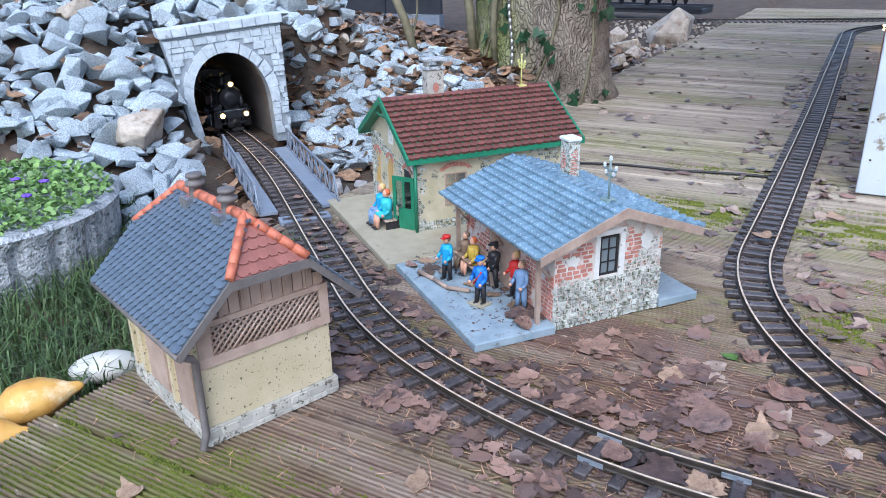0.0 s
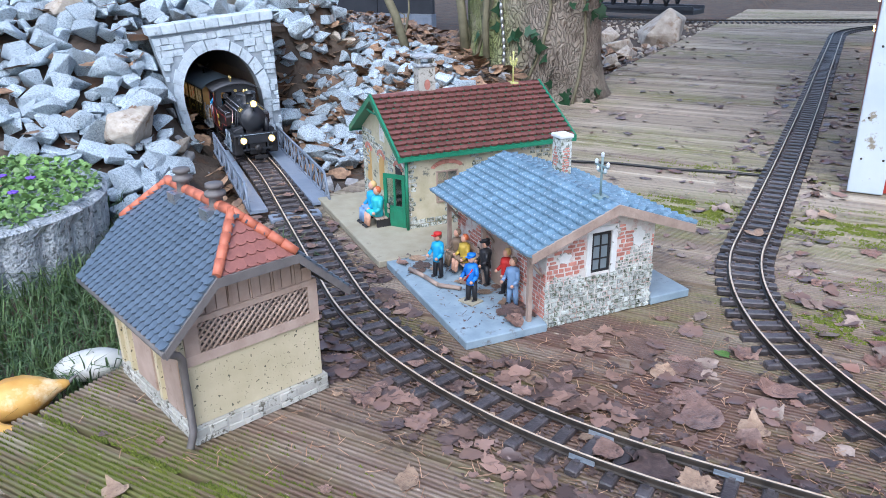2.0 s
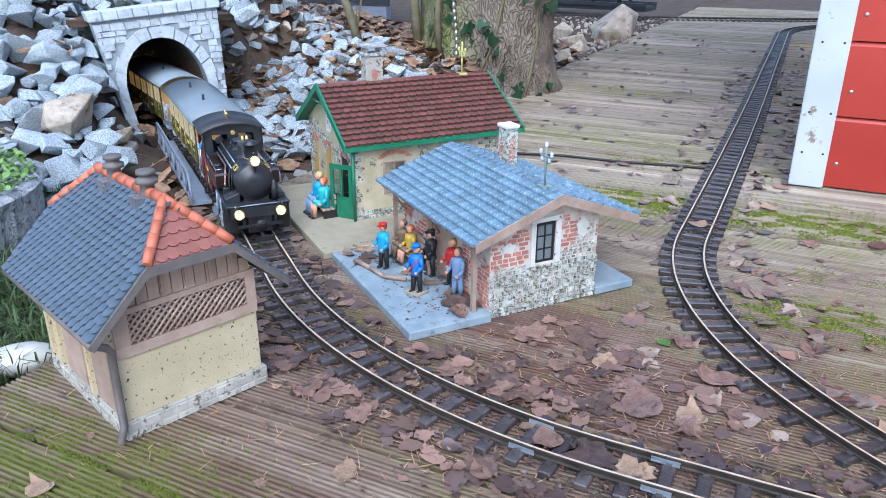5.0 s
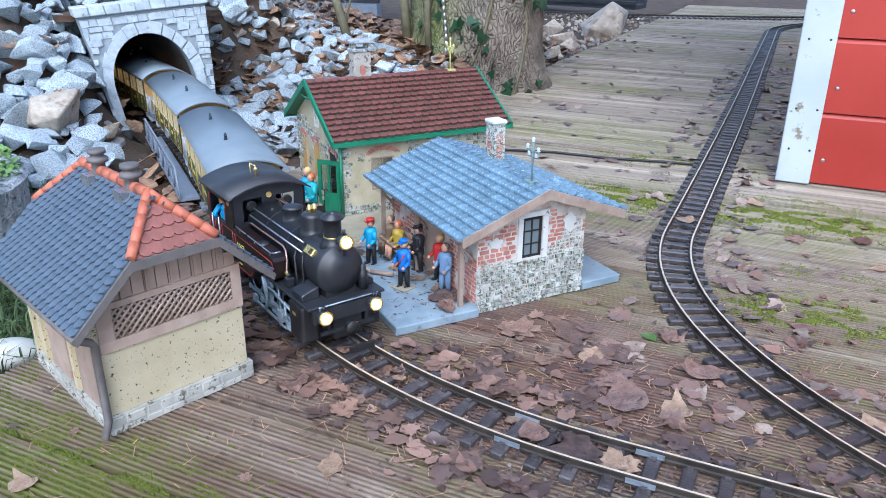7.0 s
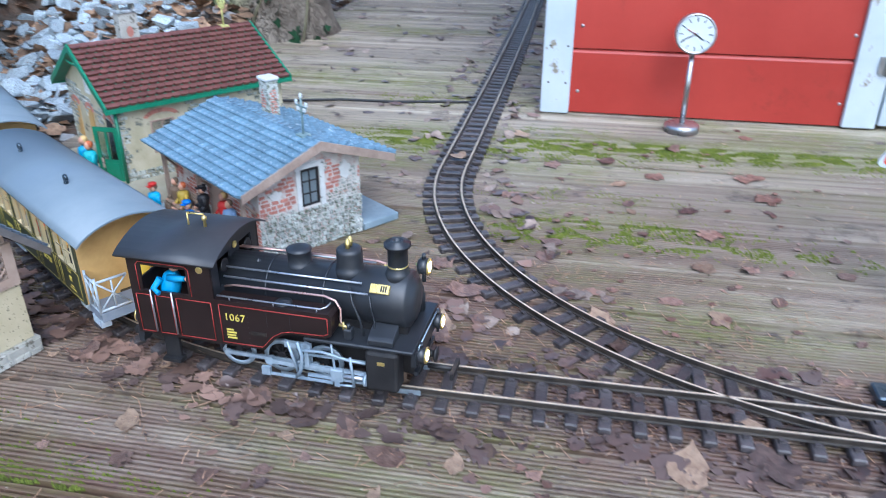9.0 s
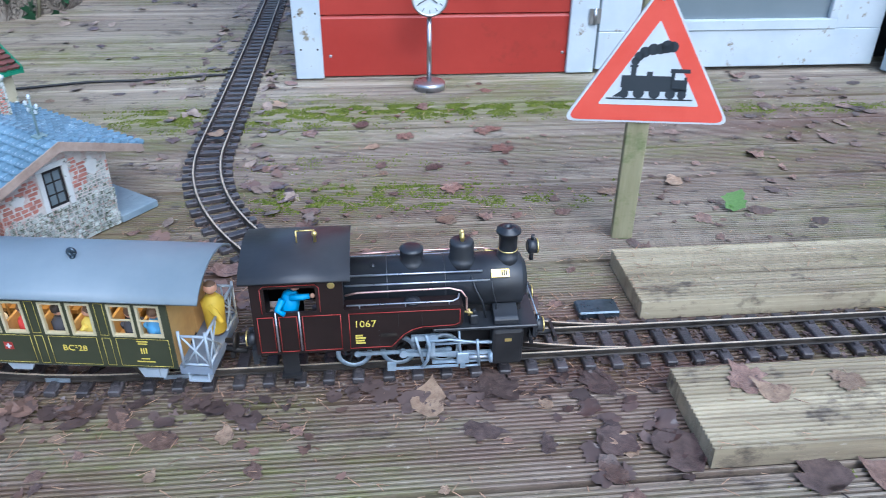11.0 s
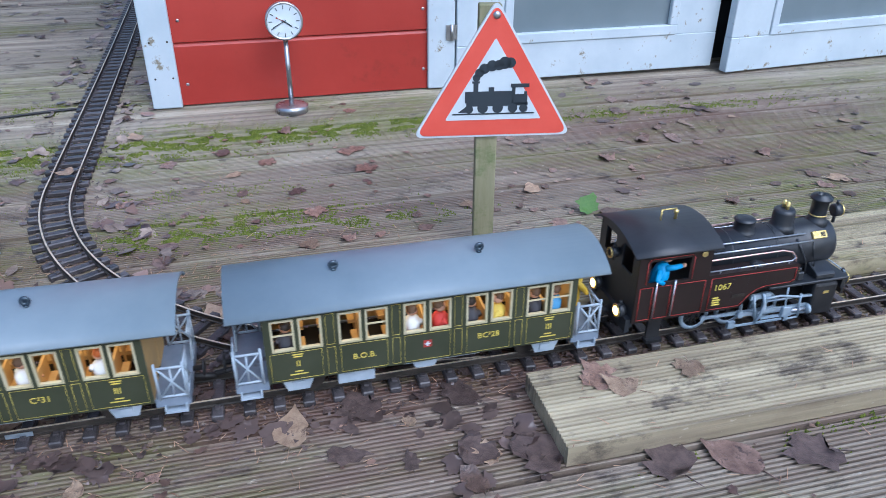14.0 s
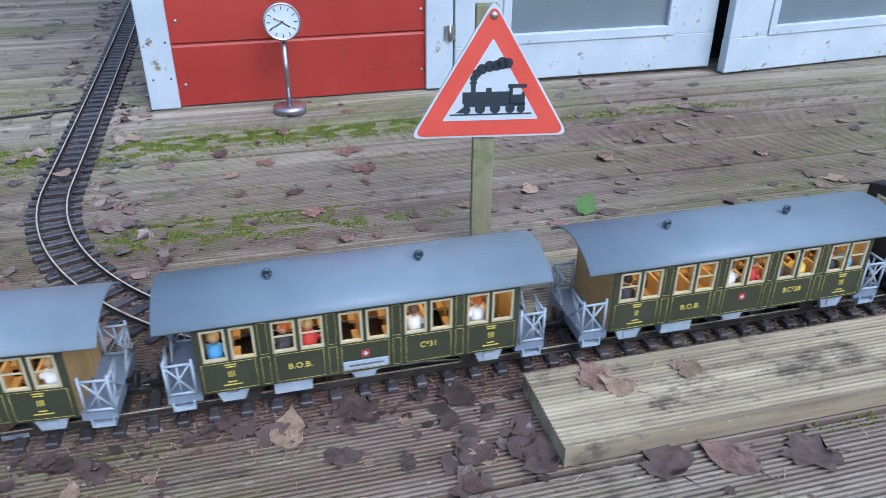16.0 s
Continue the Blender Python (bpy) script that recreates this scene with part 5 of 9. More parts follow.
def bridge():
    t = thing("girder_bridge", Matrix(), "blue-grey model girder bridge with lattice side rails under the track", "bridge")
    s0, s1 = -1.58, -1.04
    for side in (-1, 1):
        g = new("side_girder")
        g.parent = t
        g.empty_display_size = 0.01
        p0, _ = line_at(s0)
        p1, _ = line_at(s1)
        d = (p1 - p0).normalized()
        nrm = vec(-d.y, d.x, 0) * side
        L = (p1 - p0).length
        m = Matrix((d, nrm, vec(0, 0, 1))).transposed().to_4x4()
        m = Matrix.Translation(p0) @ m
        bm = BM()
        box(bm, 0, L, 0.046, 0.082, 0.004, 0.010, m)
        part("walkway", bm, M["girder"], g)
        bm = BM()
        box(bm, 0.02, L - 0.03, 0.080, 0.084, 0.060, 0.065, m)
        box(bm, 0, L, 0.0805, 0.0845, 0.008, 0.014, m)
        part("chord", bm, M["girder"], g)
        nseg = 12
        for k in range(nseg + 1):
            x = 0.02 + (L - 0.05) * k / nseg
            bm = BM()
            box(bm, x - 0.0016, x + 0.0016, 0.0807, 0.0837, 0.012, 0.061, m)
            part("post", bm, M["girder"], g)
            if k < nseg:
                x2 = 0.02 + (L - 0.05) * (k + 1) / nseg
                bm = BM()
                a, b = (0.014, 0.060) if k % 2 else (0.060, 0.014)
                tube(bm, m @ vec(x, 0.082, a), m @ vec(x2, 0.082, b), 0.0016, seg=4)
                part("diagonal", bm, M["girder"], g)
        bm = BM()
        tube(bm, m @ vec(L - 0.03, 0.082, 0.063), m @ vec(L, 0.082, 0.010), 0.0025, seg=5)
        part("end_brace", bm, M["girder"], g)
    bm = BM()
    p, a = line_at(-1.0)
    m = Matrix.Translation(p) @ pose(0, 0, 0, 0, 0, math.degrees(a))
    box(bm, -0.010, 0.028, -0.050, 0.050, 0.0, 0.0075, m)
    part("bearing_plate", bm, M["girder"], t)


bridge()


# ---- rocks ----
def rock_mesh(seed, material, flat=0.8):
    rng = random.Random(seed)
    bm = BM()
    for _ in range(11):
        v = vec(rng.gauss(0, 1), rng.gauss(0, 1), rng.gauss(0, 1)).normalized() * rng.uniform(0.8, 1.05)
        bm.verts.new((v.x * 0.5, v.y * 0.42, v.z * 0.36 * flat))
    bmesh.ops.convex_hull(bm, input=list(bm.verts))
    bmesh.ops.delete(bm, geom=[v for v in bm.verts if not v.link_faces], context="VERTS")
    bmesh.ops.bevel(bm, geom=list(bm.edges), offset=0.014, segments=1, affect="EDGES")
    bmesh.ops.triangulate(bm, faces=bm.faces)
    return finish(bm, "rock", material)


ROCKS = [rock_mesh(100 + k, M["granite"]) for k in range(14)]
STONES = [rock_mesh(200 + k, M["fieldstone"]) for k in range(5)]


def place_rock(me, x, y, z, size, rng, label, name="rock", group="rocks on the slope", flatten=1.0):
    ob = new(name, me)
    ob.matrix_world = pose(x, y, z, rng.uniform(-25, 25), rng.uniform(-25, 25), rng.uniform(0, 360)) @ Matrix.Diagonal((size, size, size * flatten, 1))
    return tagged(ob, label, "rock", group)


def rockery():
    rng = random.Random(17)
    spots = []
    tries = 0
    rest = BM()
    cells = {}
    while len(spots) < 2600 and tries < 60000:
        tries += 1
        x, y = rng.uniform(-3.6, -0.75), rng.uniform(0.75, 3.1)
        w, al = across(x, y)
        q = math.hypot(x, y)
        az = math.degrees(math.atan2(-x, y))
        if az > 68 or az < 24 or q < 1.36:
            continue
        if w > 0.10 and (w > 0.7 or al < -0.25 or rng.random() < 0.25 or (al > 0.35 and noise.noise((x * 4, y * 4, 7)) > 0.15)):
            continue
        if -0.21 < w < 0.13 and al < 0.22:
            continue
        if (x + 1.40) ** 2 + (y - 0.70) ** 2 < 0.285 ** 2 or (w < -0.1 and y < 0.90 and x > -1.3):
            continue
        if w > 0.1 and x > deck_left(y) - 0.06:
            continue
        size = (rng.uniform(0.06, 0.135) if tries < 9000 else rng.uniform(0.035, 0.08)) if w < 0.1 else rng.uniform(0.045, 0.10)
        z = hill(x, y)
        if -0.21 < w < 0.15:
            z = max(z, 0.305)
        i, j = int(x * 10), int(y * 10)
        if any((x - a) ** 2 + (y - b) ** 2 + 0.8 * (z - h) ** 2 < (0.205 * (size + c)) ** 2 for u in (-1, 0, 1) for v in (-1, 0, 1) for a, b, h, c in cells.get((i + u, j + v), ())):
            continue
        spots.append((x, y, size))
        cells.setdefault((i, j), []).append((x, y, z, size))
        z += size * rng.uniform(0.16, 0.40)
        brown = rng.random() < (0.10 if w < 0.1 else 0.25)
        me = rng.choice(STONES if brown else ROCKS)
        if len(spots) < 130:
            place_rock(me, x, y, z, size, rng, "rounded brown fieldstone among granite lumps" if brown else "broken pale grey granite lump on the slope")
        else:
            m = pose(x, y, z, rng.uniform(-30, 30), rng.uniform(-30, 30), rng.uniform(0, 360)) @ Matrix.Scale(size, 4)
            k = len(rest.verts)
            rest.from_mesh(rng.choice(ROCKS))
            rest.verts.ensure_lookup_table()
            for v in rest.verts[k:]:
                v.co = m @ v.co
    solo("rock_pile", rest, M["granite_fine"], "heap of broken pale grey granite lumps", "rocks", kind="stuff")
    # large stones beside the portal
    for x, y, z, s, kind in ((-1.459, 1.150, 0.107, 0.136, 1), (-1.521, 1.253, 0.150, 0.096, 0), (-1.573, 1.192, 0.176, 0.060, 0), (-1.542, 1.087, 0.125, 0.076, 0), (-1.426, 1.255, 0.049, 0.060, 1), (-1.500, 1.735, 0.02, 0.080, 0),
                             (-1.385, 1.732, 0.010, 0.072, 0), (-1.513, 1.390, 0.004, 0.055, 0), (-1.620, 1.068, 0.157, 0.070, 0), (-1.851, 1.778, 0.345, 0.105, 1), (-1.899, 1.705, 0.345, 0.085, 0), (-1.852, 1.323, 0.351, 0.088, 1),
                             (-1.74, 1.62, 0.36, 0.10, 0), (-1.66, 1.76, 0.365, 0.11, 1), (-1.56, 1.83, 0.35, 0.09, 0)):
        place_rock((STONES if kind else ROCKS)[int(s * 1000) % 5], x, y, z + 0.012, s * 1.42, rng, "large brown fieldstone beside the tunnel portal" if kind else "large grey granite lump beside the tunnel portal", name="boulder")
    # lumps on the bank beside and behind the portal
    c, s = math.cos(A0), math.sin(A0)
    for k in range(170):
        w, al = rng.uniform(0.13, 0.75), rng.uniform(-0.05, 0.80)
        x, y = -1.43 + w * s - al * c, 1.51 + w * c + al * s
        if x > deck_left(y) - 0.06:
            continue
        size = rng.uniform(0.035, 0.085)
        place_rock(rng.choice(ROCKS if rng.random() < 0.8 else STONES), x, y, hill(x, y) + size * 0.12, size, rng, "broken granite lump among leaf litter on the bank")
    # small rubble and gravel
    bm = BM()
    me = ROCKS[:6]
    for _ in range(2600):
        x, y = rng.uniform(-3.4, -0.8), rng.uniform(0.9, 4.2)
        w, al = across(x, y)
        if (-0.12 < w < 0.11 and al < 0.25) or x > deck_left(y) - 0.03:
            continue
        if w < -0.1 and rng.random() < 0.25:
            continue
        s = rng.uniform(0.015, 0.055)
        m = pose(x, y, hill(x, y) + s * 0.15, rng.uniform(0, 90), rng.uniform(0, 90), rng.uniform(0, 360)) @ Matrix.Scale(s, 4)
        k = len(bm.verts)
        bm.from_mesh(rng.choice(me))
        bm.verts.ensure_lookup_table()
        for v in bm.verts[k:]:
            v.co = m @ v.co
    solo("gravel", bm, M["gravel"], "grey gravel and small broken stones", "gravel", kind="stuff")


rockery()


# ---- locomotive and coaches ----
def wheel_mesh(r, spokes, w=0.006):
    bm = BM()
    lathe(bm, (0, -w / 2, 0), (0, 1, 0), [(r * 0.80, 0), (r * 1.10, 0.0001), (r * 1.10, 0.0014), (r, 0.0018), (r * 0.98, w), (r * 0.80, w)], 24)
    bmesh.ops.delete(bm, geom=[f for f in bm.faces if len(f.verts) > 4], context="FACES_ONLY")
    bm.verts.ensure_lookup_table()
    for k in range(24):
        bm.faces.new((bm.verts[k], bm.verts[(k + 1) % 24], bm.verts[120 + (k + 1) % 24], bm.verts[120 + k]))
    lathe(bm, (0, -w / 2, 0), (0, 1, 0), [(r * 0.2, 0.0003), (r * 0.2, w + 0.0006), (r * 0.05, w + 0.0008)], 12)
    for k in range(spokes):
        a = 2 * math.pi * k / spokes
        tube(bm, (r * 0.15 * math.cos(a), 0, r * 0.15 * math.sin(a)), (r * 0.84 * math.cos(a), 0, r * 0.84 * math.sin(a)), 0.0013, seg=5)
    bmesh.ops.recalc_face_normals(bm, faces=bm.faces)
    for f in bm.faces:
        c = f.calc_center_median()
        f.material_index = 0 if math.hypot(c.x, c.z) > r * 0.88 else 1
    return finish(bm, "wheel", [M["rodmetal"], M["blackmatt"]])


def loco():
    t = thing("steam_locomotive", Matrix(), "black model steam tank locomotive with red lining and lit lamps", "locomotive", "train")
    K, KM = M["black"], M["blackmatt"]
    hw = 0.054
    bm = BM()
    box(bm, -0.165, 0.148, -0.019, 0.019, 0.030, 0.062)
    part("frame", bm, KM, t)
    bm = BM()
    box(bm, 0.03, 0.150, -0.052, 0.052, 0.0755, 0.0795)
    bevelled(bm, 0.001)
    part("running_board", bm, K, t)
    bm = BM()
    lathe(bm, (-0.075, 0, 0.112), (1, 0, 0), [(0.0305, 0), (0.0305, 0.165), (0.0313, 0.166), (0.0313, 0.208), (0.0295, 0.211), (0.023, 0.213), (0.022, 0.2155), (0.008, 0.2175)], 32)
    part("boiler", bm, K, t)
    for x in (-0.02, 0.045):
        bm = BM()
        lathe(bm, (x, 0, 0.112), (1, 0, 0), [(0.0311, 0), (0.0311, 0.002)], 32)
        part("boiler_band", bm, K, t)
    bm = BM()
    box(bm, -0.06, 0.135, -0.02, 0.02, 0.060, 0.09)
    part("saddle", bm, KM, t)
    bm = BM()
    pipe(bm, [(-0.066, 0.015, 0.1435), (0.050, 0.0155, 0.1435), (0.092, 0.017, 0.1430), (0.117, 0.013, 0.1405)], 0.0013)
    pipe(bm, [(-0.066, 0.010, 0.1450), (-0.004, 0.013, 0.1445)], 0.0011)
    part("steam_pipe", bm, M["copper"], t, "thin pinkish copper steam pipe")
    bm = BM()
    lathe(bm, (-0.034, -0.010, 0.1405), (0, 0, 1), [(0.003, 0), (0.003, 0.001), (0.0012, 0.0012), (0.0012, 0.003), (0.0005, 0.0032)], 10)
    part("washout_plug", bm, K, t)
    bm = BM()
    lathe(bm, (0.135, 0.030, 0.082), (0, 0, 1), [(0.006, 0), (0.006, 0.020), (0.0045, 0.022), (0.0045, 0.028), (0.002, 0.032)], 14)
    part("air_pump", bm, K, t)
    bm = BM()
    box(bm, 0.073, 0.082, -0.046, -0.036, 0.080, 0.092)
    bevelled(bm, 0.001)
    tube(bm, (0.0775, -0.041, 0.092), (0.0775, -0.041, 0.097), 0.002, seg=8)
    part("lubricator", bm, K, t)
    bm = BM()
    pipe(bm, [(0.153, -0.040, 0.0795), (0.153, 0.040, 0.0795)], 0.0009)
    for y in (-0.038, 0.038):
        tube(bm, (0.152, y, 0.074), (0.153, y, 0.0795), 0.0008, seg=5)
    part("front_rail", bm, M["rodmetal"], t)
    # chimney, domes
    bm = BM()
    lathe(bm, (0.120, 0, 0.138), (0, 0, 1), [(0.0175, 0), (0.0125, 0.006), (0.0106, 0.011), (0.0106, 0.034), (0.0142, 0.0348), (0.0142, 0.0378), (0.0118, 0.0380), (0.0118, 0.0396), (0.0080, 0.0398), (0.0080, 0.0412), (0.0040, 0.0412), (0.0040, 0.0380)], 22)
    part("chimney", bm, K, t)
    bm = BM()
    lathe(bm, (0.120, 0, 0.150), (0, 0, 1), [(0.0110, 0), (0.0114, 0.0008), (0.0110, 0.0016)], 22)
    part("chimney_band", bm, M["brass"], t, "polished brass chimney band")
    bm = BM()
    lathe(bm, (0.067, 0, 0.136), (0, 0, 1), [(0.020, 0), (0.0155, 0.006), (0.0140, 0.010), (0.0140, 0.024), (0.0135, 0.027), (0.011, 0.029), (0.003, 0.0295)], 22)
    part("steam_dome", bm, K, t)
    bm = BM()
    for y in (-0.0035, 0.0035):
        lathe(bm, (0.067, y, 0.165), (0, 0, 1), [(0.0026, 0), (0.0026, 0.004), (0.0034, 0.005), (0.0026, 0.006), (0.0026, 0.009), (0.001, 0.011)], 10)
    part("safety_valve", bm, M["brass"], t, "brass safety valves")
    bm = BM()
    lathe(bm, (0.010, 0, 0.136), (0, 0, 1), [(0.018, 0), (0.014, 0.005), (0.0130, 0.008), (0.0130, 0.018), (0.0137, 0.0185), (0.0137, 0.0205), (0.009, 0.0225), (0.002, 0.023)], 22)
    part("sand_dome", bm, K, t)
    # side tanks
    for s in (-1, 1):
        tk = new("side_tank")
        tk.parent = t
        bm = BM()
        outline = [(-0.067, 0.058), (-0.014, 0.058), (-0.009, 0.064), (-0.001, 0.0735), (0.008, 0.0795), (0.018, 0.0825), (0.056, 0.0835), (0.062, 0.086), (0.064, 0.090), (0.064, 0.109), (0.061, 0.113), (-0.067, 0.113)]
        prism(bm, outline, min(s * 0.034, s * hw), max(s * 0.034, s * hw), "y")
        part("tank_body", bm, M["maroon"], tk)
        bm = BM()
        y = s * (hw + 0.0006)
        line = [(-0.062, 0.0615), (-0.016, 0.0615), (-0.011, 0.067), (-0.003, 0.0765), (0.007, 0.083), (0.018, 0.086), (0.055, 0.087), (0.060, 0.090), (0.060, 0.108), (-0.062, 0.108), (-0.062, 0.0615)]
        for a, b in zip(line, line[1:]):
            tube(bm, (a[0], y, a[1]), (b[0], y, b[1]), 0.00055, seg=4)
        part("lining", bm, M["redline"], tk, "thin red lining")
        bm = BM()
        lathe(bm, (0.008, s * 0.043, 0.1125), (0, 0, 1), [(0.009, 0), (0.009, 0.0025), (0.004, 0.0035), (0.001, 0.0045)], 16)
        part("filler_lid", bm, K, tk)
        bm = BM()
        pipe(bm, [(-0.064, s * 0.0515, 0.117), (0.052, s * 0.0515, 0.117), (0.058, s * 0.0495, 0.119), (0.060, s * 0.042, 0.120)], 0.0010)
        for x in (-0.05, 0.0, 0.048):
            tube(bm, (x, s * 0.0515, 0.112), (x, s * 0.0515, 0.117), 0.0007, seg=5)
        part("tank_rail", bm, M["handrail"], tk, "bright metal hand rail")
        for x in (-0.030, -0.008, 0.018):
            bm = BM()
            for k in range(7):
                ball(bm, (x, s * (hw + 0.0002), 0.064 + k * 0.0065 if x < -0.01 else 0.089 + k * 0.0030), 0.0005, seg=5, rings=3)
            part("rivet_row", bm, K, tk)
        sgn = pose(0, 0, 0, 90, 0, 0) if s < 0 else pose(0, 0, 0, 90, 0, 180)
        lettering("1067", 0.0125, M["gold"], tk, Matrix.Translation((-0.045, s * (hw + 0.0006), 0.0935)) @ sgn, "number")
        bm = BM()
        box(bm, -0.028, -0.010, y - 0.0004, y + 0.0004, 0.0755, 0.0795)
        part("name_plate", bm, M["rail"], tk)
        bm = BM()
        for k, w in enumerate((0.008, 0.011, 0.010, 0.011)):
            box(bm, -0.056, -0.056 + w, y - 0.0004, y + 0.0004, 0.0775 - k * 0.0034, 0.0793 - k * 0.0034)
        part("small_lettering", bm, M["gold"], tk)
    # cab
    cab = new("cab")
    cab.parent = t
    for s in (-1, 1):
        y0, y1 = min(s * (hw - 0.0025), s * hw), max(s * (hw - 0.0025), s * hw)
        for nm, q in (("side_sheet", (-0.165, -0.067, 0.058, 0.1135)), ("pillar", (-0.165, -0.150, 0.1135, 0.158)), ("pillar", (-0.096, -0.067, 0.1135, 0.158)), ("lintel", (-0.150, -0.096, 0.144, 0.158))):
            bm = BM()
            box(bm, q[0], q[1], y0, y1, q[2], q[3])
            part(nm, bm, M["maroon"], cab)
        y = s * (hw + 0.0006)
        for loop in ([(-0.160, 0.0615), (-0.143, 0.0615), (-0.143, 0.108), (-0.160, 0.108), (-0.160, 0.0615)], [(-0.137, 0.0615), (-0.118, 0.0615), (-0.118, 0.108), (-0.137, 0.108), (-0.137, 0.0615)],
                     [(-0.112, 0.0615), (-0.071, 0.0615), (-0.071, 0.108), (-0.112, 0.108), (-0.112, 0.0615)],
                     [(-0.154, 0.113), (-0.154, 0.144), (-0.150, 0.148), (-0.096, 0.148), (-0.092, 0.144), (-0.092, 0.113)]):
            bm = BM()
            for a, b in zip(loop, loop[1:]):
                tube(bm, (a[0], y, a[1]), (b[0], y, b[1]), 0.00055, seg=4)
            part("lining", bm, M["redline"], cab, "thin red lining")
        for x in (-0.140, -0.115):
            bm = BM()
            tube(bm, (x, s * (hw + 0.003), 0.064), (x, s * (hw + 0.003), 0.116), 0.0010, seg=6)
            part("hand_rail", bm, M["handrail"], cab)
        bm = BM()
        lathe(bm, (-0.079, s * hw, 0.146), (0, s, 0), [(0.0040, 0), (0.0040, 0.0008), (0.003, 0.0009)], 14)
        part("badge", bm, M["brass"], cab)
        bm = BM()
        box(bm, -0.141, -0.119, min(s * 0.044, s * 0.056), max(s * 0.044, s * 0.056), 0.024, 0.028)
        box(bm, -0.139, -0.121, min(s * 0.046, s * 0.050), max(s * 0.046, s * 0.050), 0.028, 0.060)
        part("step", bm, KM, cab)
    for x in (-0.165, -0.0695):
        bm = BM()
        box(bm, x, x + 0.0025, -hw + 0.003, hw - 0.003, 0.050, 0.118)
        box(bm, x, x + 0.0025, -hw + 0.003, -hw + 0.016, 0.118, 0.150)
        box(bm, x, x + 0.0025, hw - 0.016, hw - 0.003, 0.118, 0.150)
        box(bm, x, x + 0.0025, -0.010, 0.010, 0.118, 0.150)
        prism(bm, [(-hw + 0.003, 0.150), (hw - 0.003, 0.150), (hw - 0.003, 0.156), (0.03, 0.1665), (-0.03, 0.1665), (-hw + 0.003, 0.156)], x, x + 0.0025, "x")
        part("end_sheet", bm, K, cab)
    bm = BM()
    lathe(bm, (-0.0668, 0, 0.152), (1, 0, 0), [(0.0042, 0), (0.0042, 0.0012), (0.0030, 0.0012), (0.0030, 0.0004)], 14)
    box(bm, -0.0668, -0.0660, -0.0007, 0.0007, 0.149, 0.155)
    part("gauge_ring", bm, M["brass"], cab, "small brass ring on the cab front")
    for y in (-0.026, 0.026):
        bm = BM()
        lathe(bm, (-0.0665, y, 0.140), (1, 0, 0), [(0.0075, 0), (0.0075, 0.0015), (0.0055, 0.0016)], 16)
        part("spectacle_rim", bm, KM, cab, "black spectacle rim")
    bm = BM()
    n = 14
    arc = [((hw + 0.006) * (2 * k / n - 1), 0.1555 + 0.0165 * math.cos((2 * k / n - 1) * math.pi / 2) ** 0.8) for k in range(n + 1)]
    prism(bm, arc + [(a, z - 0.0022) for a, z in reversed(arc)], -0.175, -0.058, "x")
    for f in bm.faces:
        f.smooth = len(f.verts) == 4
    part("roof", bm, M["cabroof"], cab)
    bm = BM()
    tube(bm, (-0.116, -0.004, 0.169), (-0.116, -0.004, 0.186), 0.0011, seg=6)
    tube(bm, (-0.116, -0.004, 0.186), (-0.096, -0.004, 0.186), 0.0010, seg=6)
    lathe(bm, (-0.096, -0.004, 0.171), (0, 0, 1), [(0.002, 0), (0.0016, 0.008), (0.003, 0.009), (0.003, 0.012), (0.001, 0.014)], 10)
    part("whistle", bm, M["brass"], cab, "brass whistle")
    # buffer beams, cylinders, couplings
    for x in (0.146, -0.171):
        bm = BM()
        if x > 0:
            box(bm, x, x + 0.005, -0.046, 0.046, 0.0575, 0.0755)
            box(bm, x, x + 0.004, -0.036, 0.036, 0.040, 0.045)
            for q in (-0.028, 0.024):
                box(bm, x, x + 0.003, q, q + 0.004, 0.044, 0.058)
        else:
            box(bm, x, x + 0.006, -0.050, 0.050, 0.042, 0.062)
        part("buffer_beam", bm, K, t)
    for x, s in ((0.152, 1), (-0.171, -1)):
        bm = BM()
        lathe(bm, (x, 0, 0.046), (s, 0, 0), [(0.006, 0), (0.004, 0.004), (0.004, 0.007), (0.009, 0.008), (0.009, 0.0100), (0.002, 0.011)], 16)
        part("centre_buffer", bm, KM, t)
        bm = BM()
        tube(bm, (x, 0, 0.030), (x + s * 0.03, 0, 0.030), 0.003, seg=6)
        box(bm, x + s * 0.03 - 0.002, x + s * 0.03 + 0.002, -0.016, 0.016, 0.026, 0.034)
        part("coupling", bm, KM, t)
    for s in (-1, 1):
        bm = BM()
        box(bm, 0.098, 0.134, min(s * 0.030, s * 0.054), max(s * 0.030, s * 0.054), 0.026, 0.0750)
        bevelled(bm, 0.004, 2)
        part("cylinder", bm, KM, t)
        bm = BM()
        y0, y1 = s * 0.026, s * 0.049
        ring = [[bm.verts.new((x, *q)) for q in ((y0, 0.0797), (y1, 0.0797), (y1, 0.0862), (y1 - s * 0.004, 0.0885), (y0, 0.0945))] for x in (0.100, 0.128)]
        bm.faces.new(ring[0])
        bm.faces.new(ring[1][::-1])
        for k in range(5):
            bm.faces.new((ring[0][k], ring[0][(k + 1) % 5], ring[1][(k + 1) % 5], ring[1][k]))
        bevelled(bm, 0.0008)
        part("tool_box", bm, K, t)
        bm = BM()
        box(bm, 0.112, 0.120, s * 0.0546 - 0.0003, s * 0.0546 + 0.0003, 0.060, 0.064)
        part("works_plate", bm, M["brass"], t)
        bm = BM()
        pipe(bm, [(-0.066, s * 0.0235, 0.1370), (0.088, s * 0.0235, 0.1370)], 0.0012)
        part("boiler_rail", bm, M["handrail"], t)
        bm = BM()
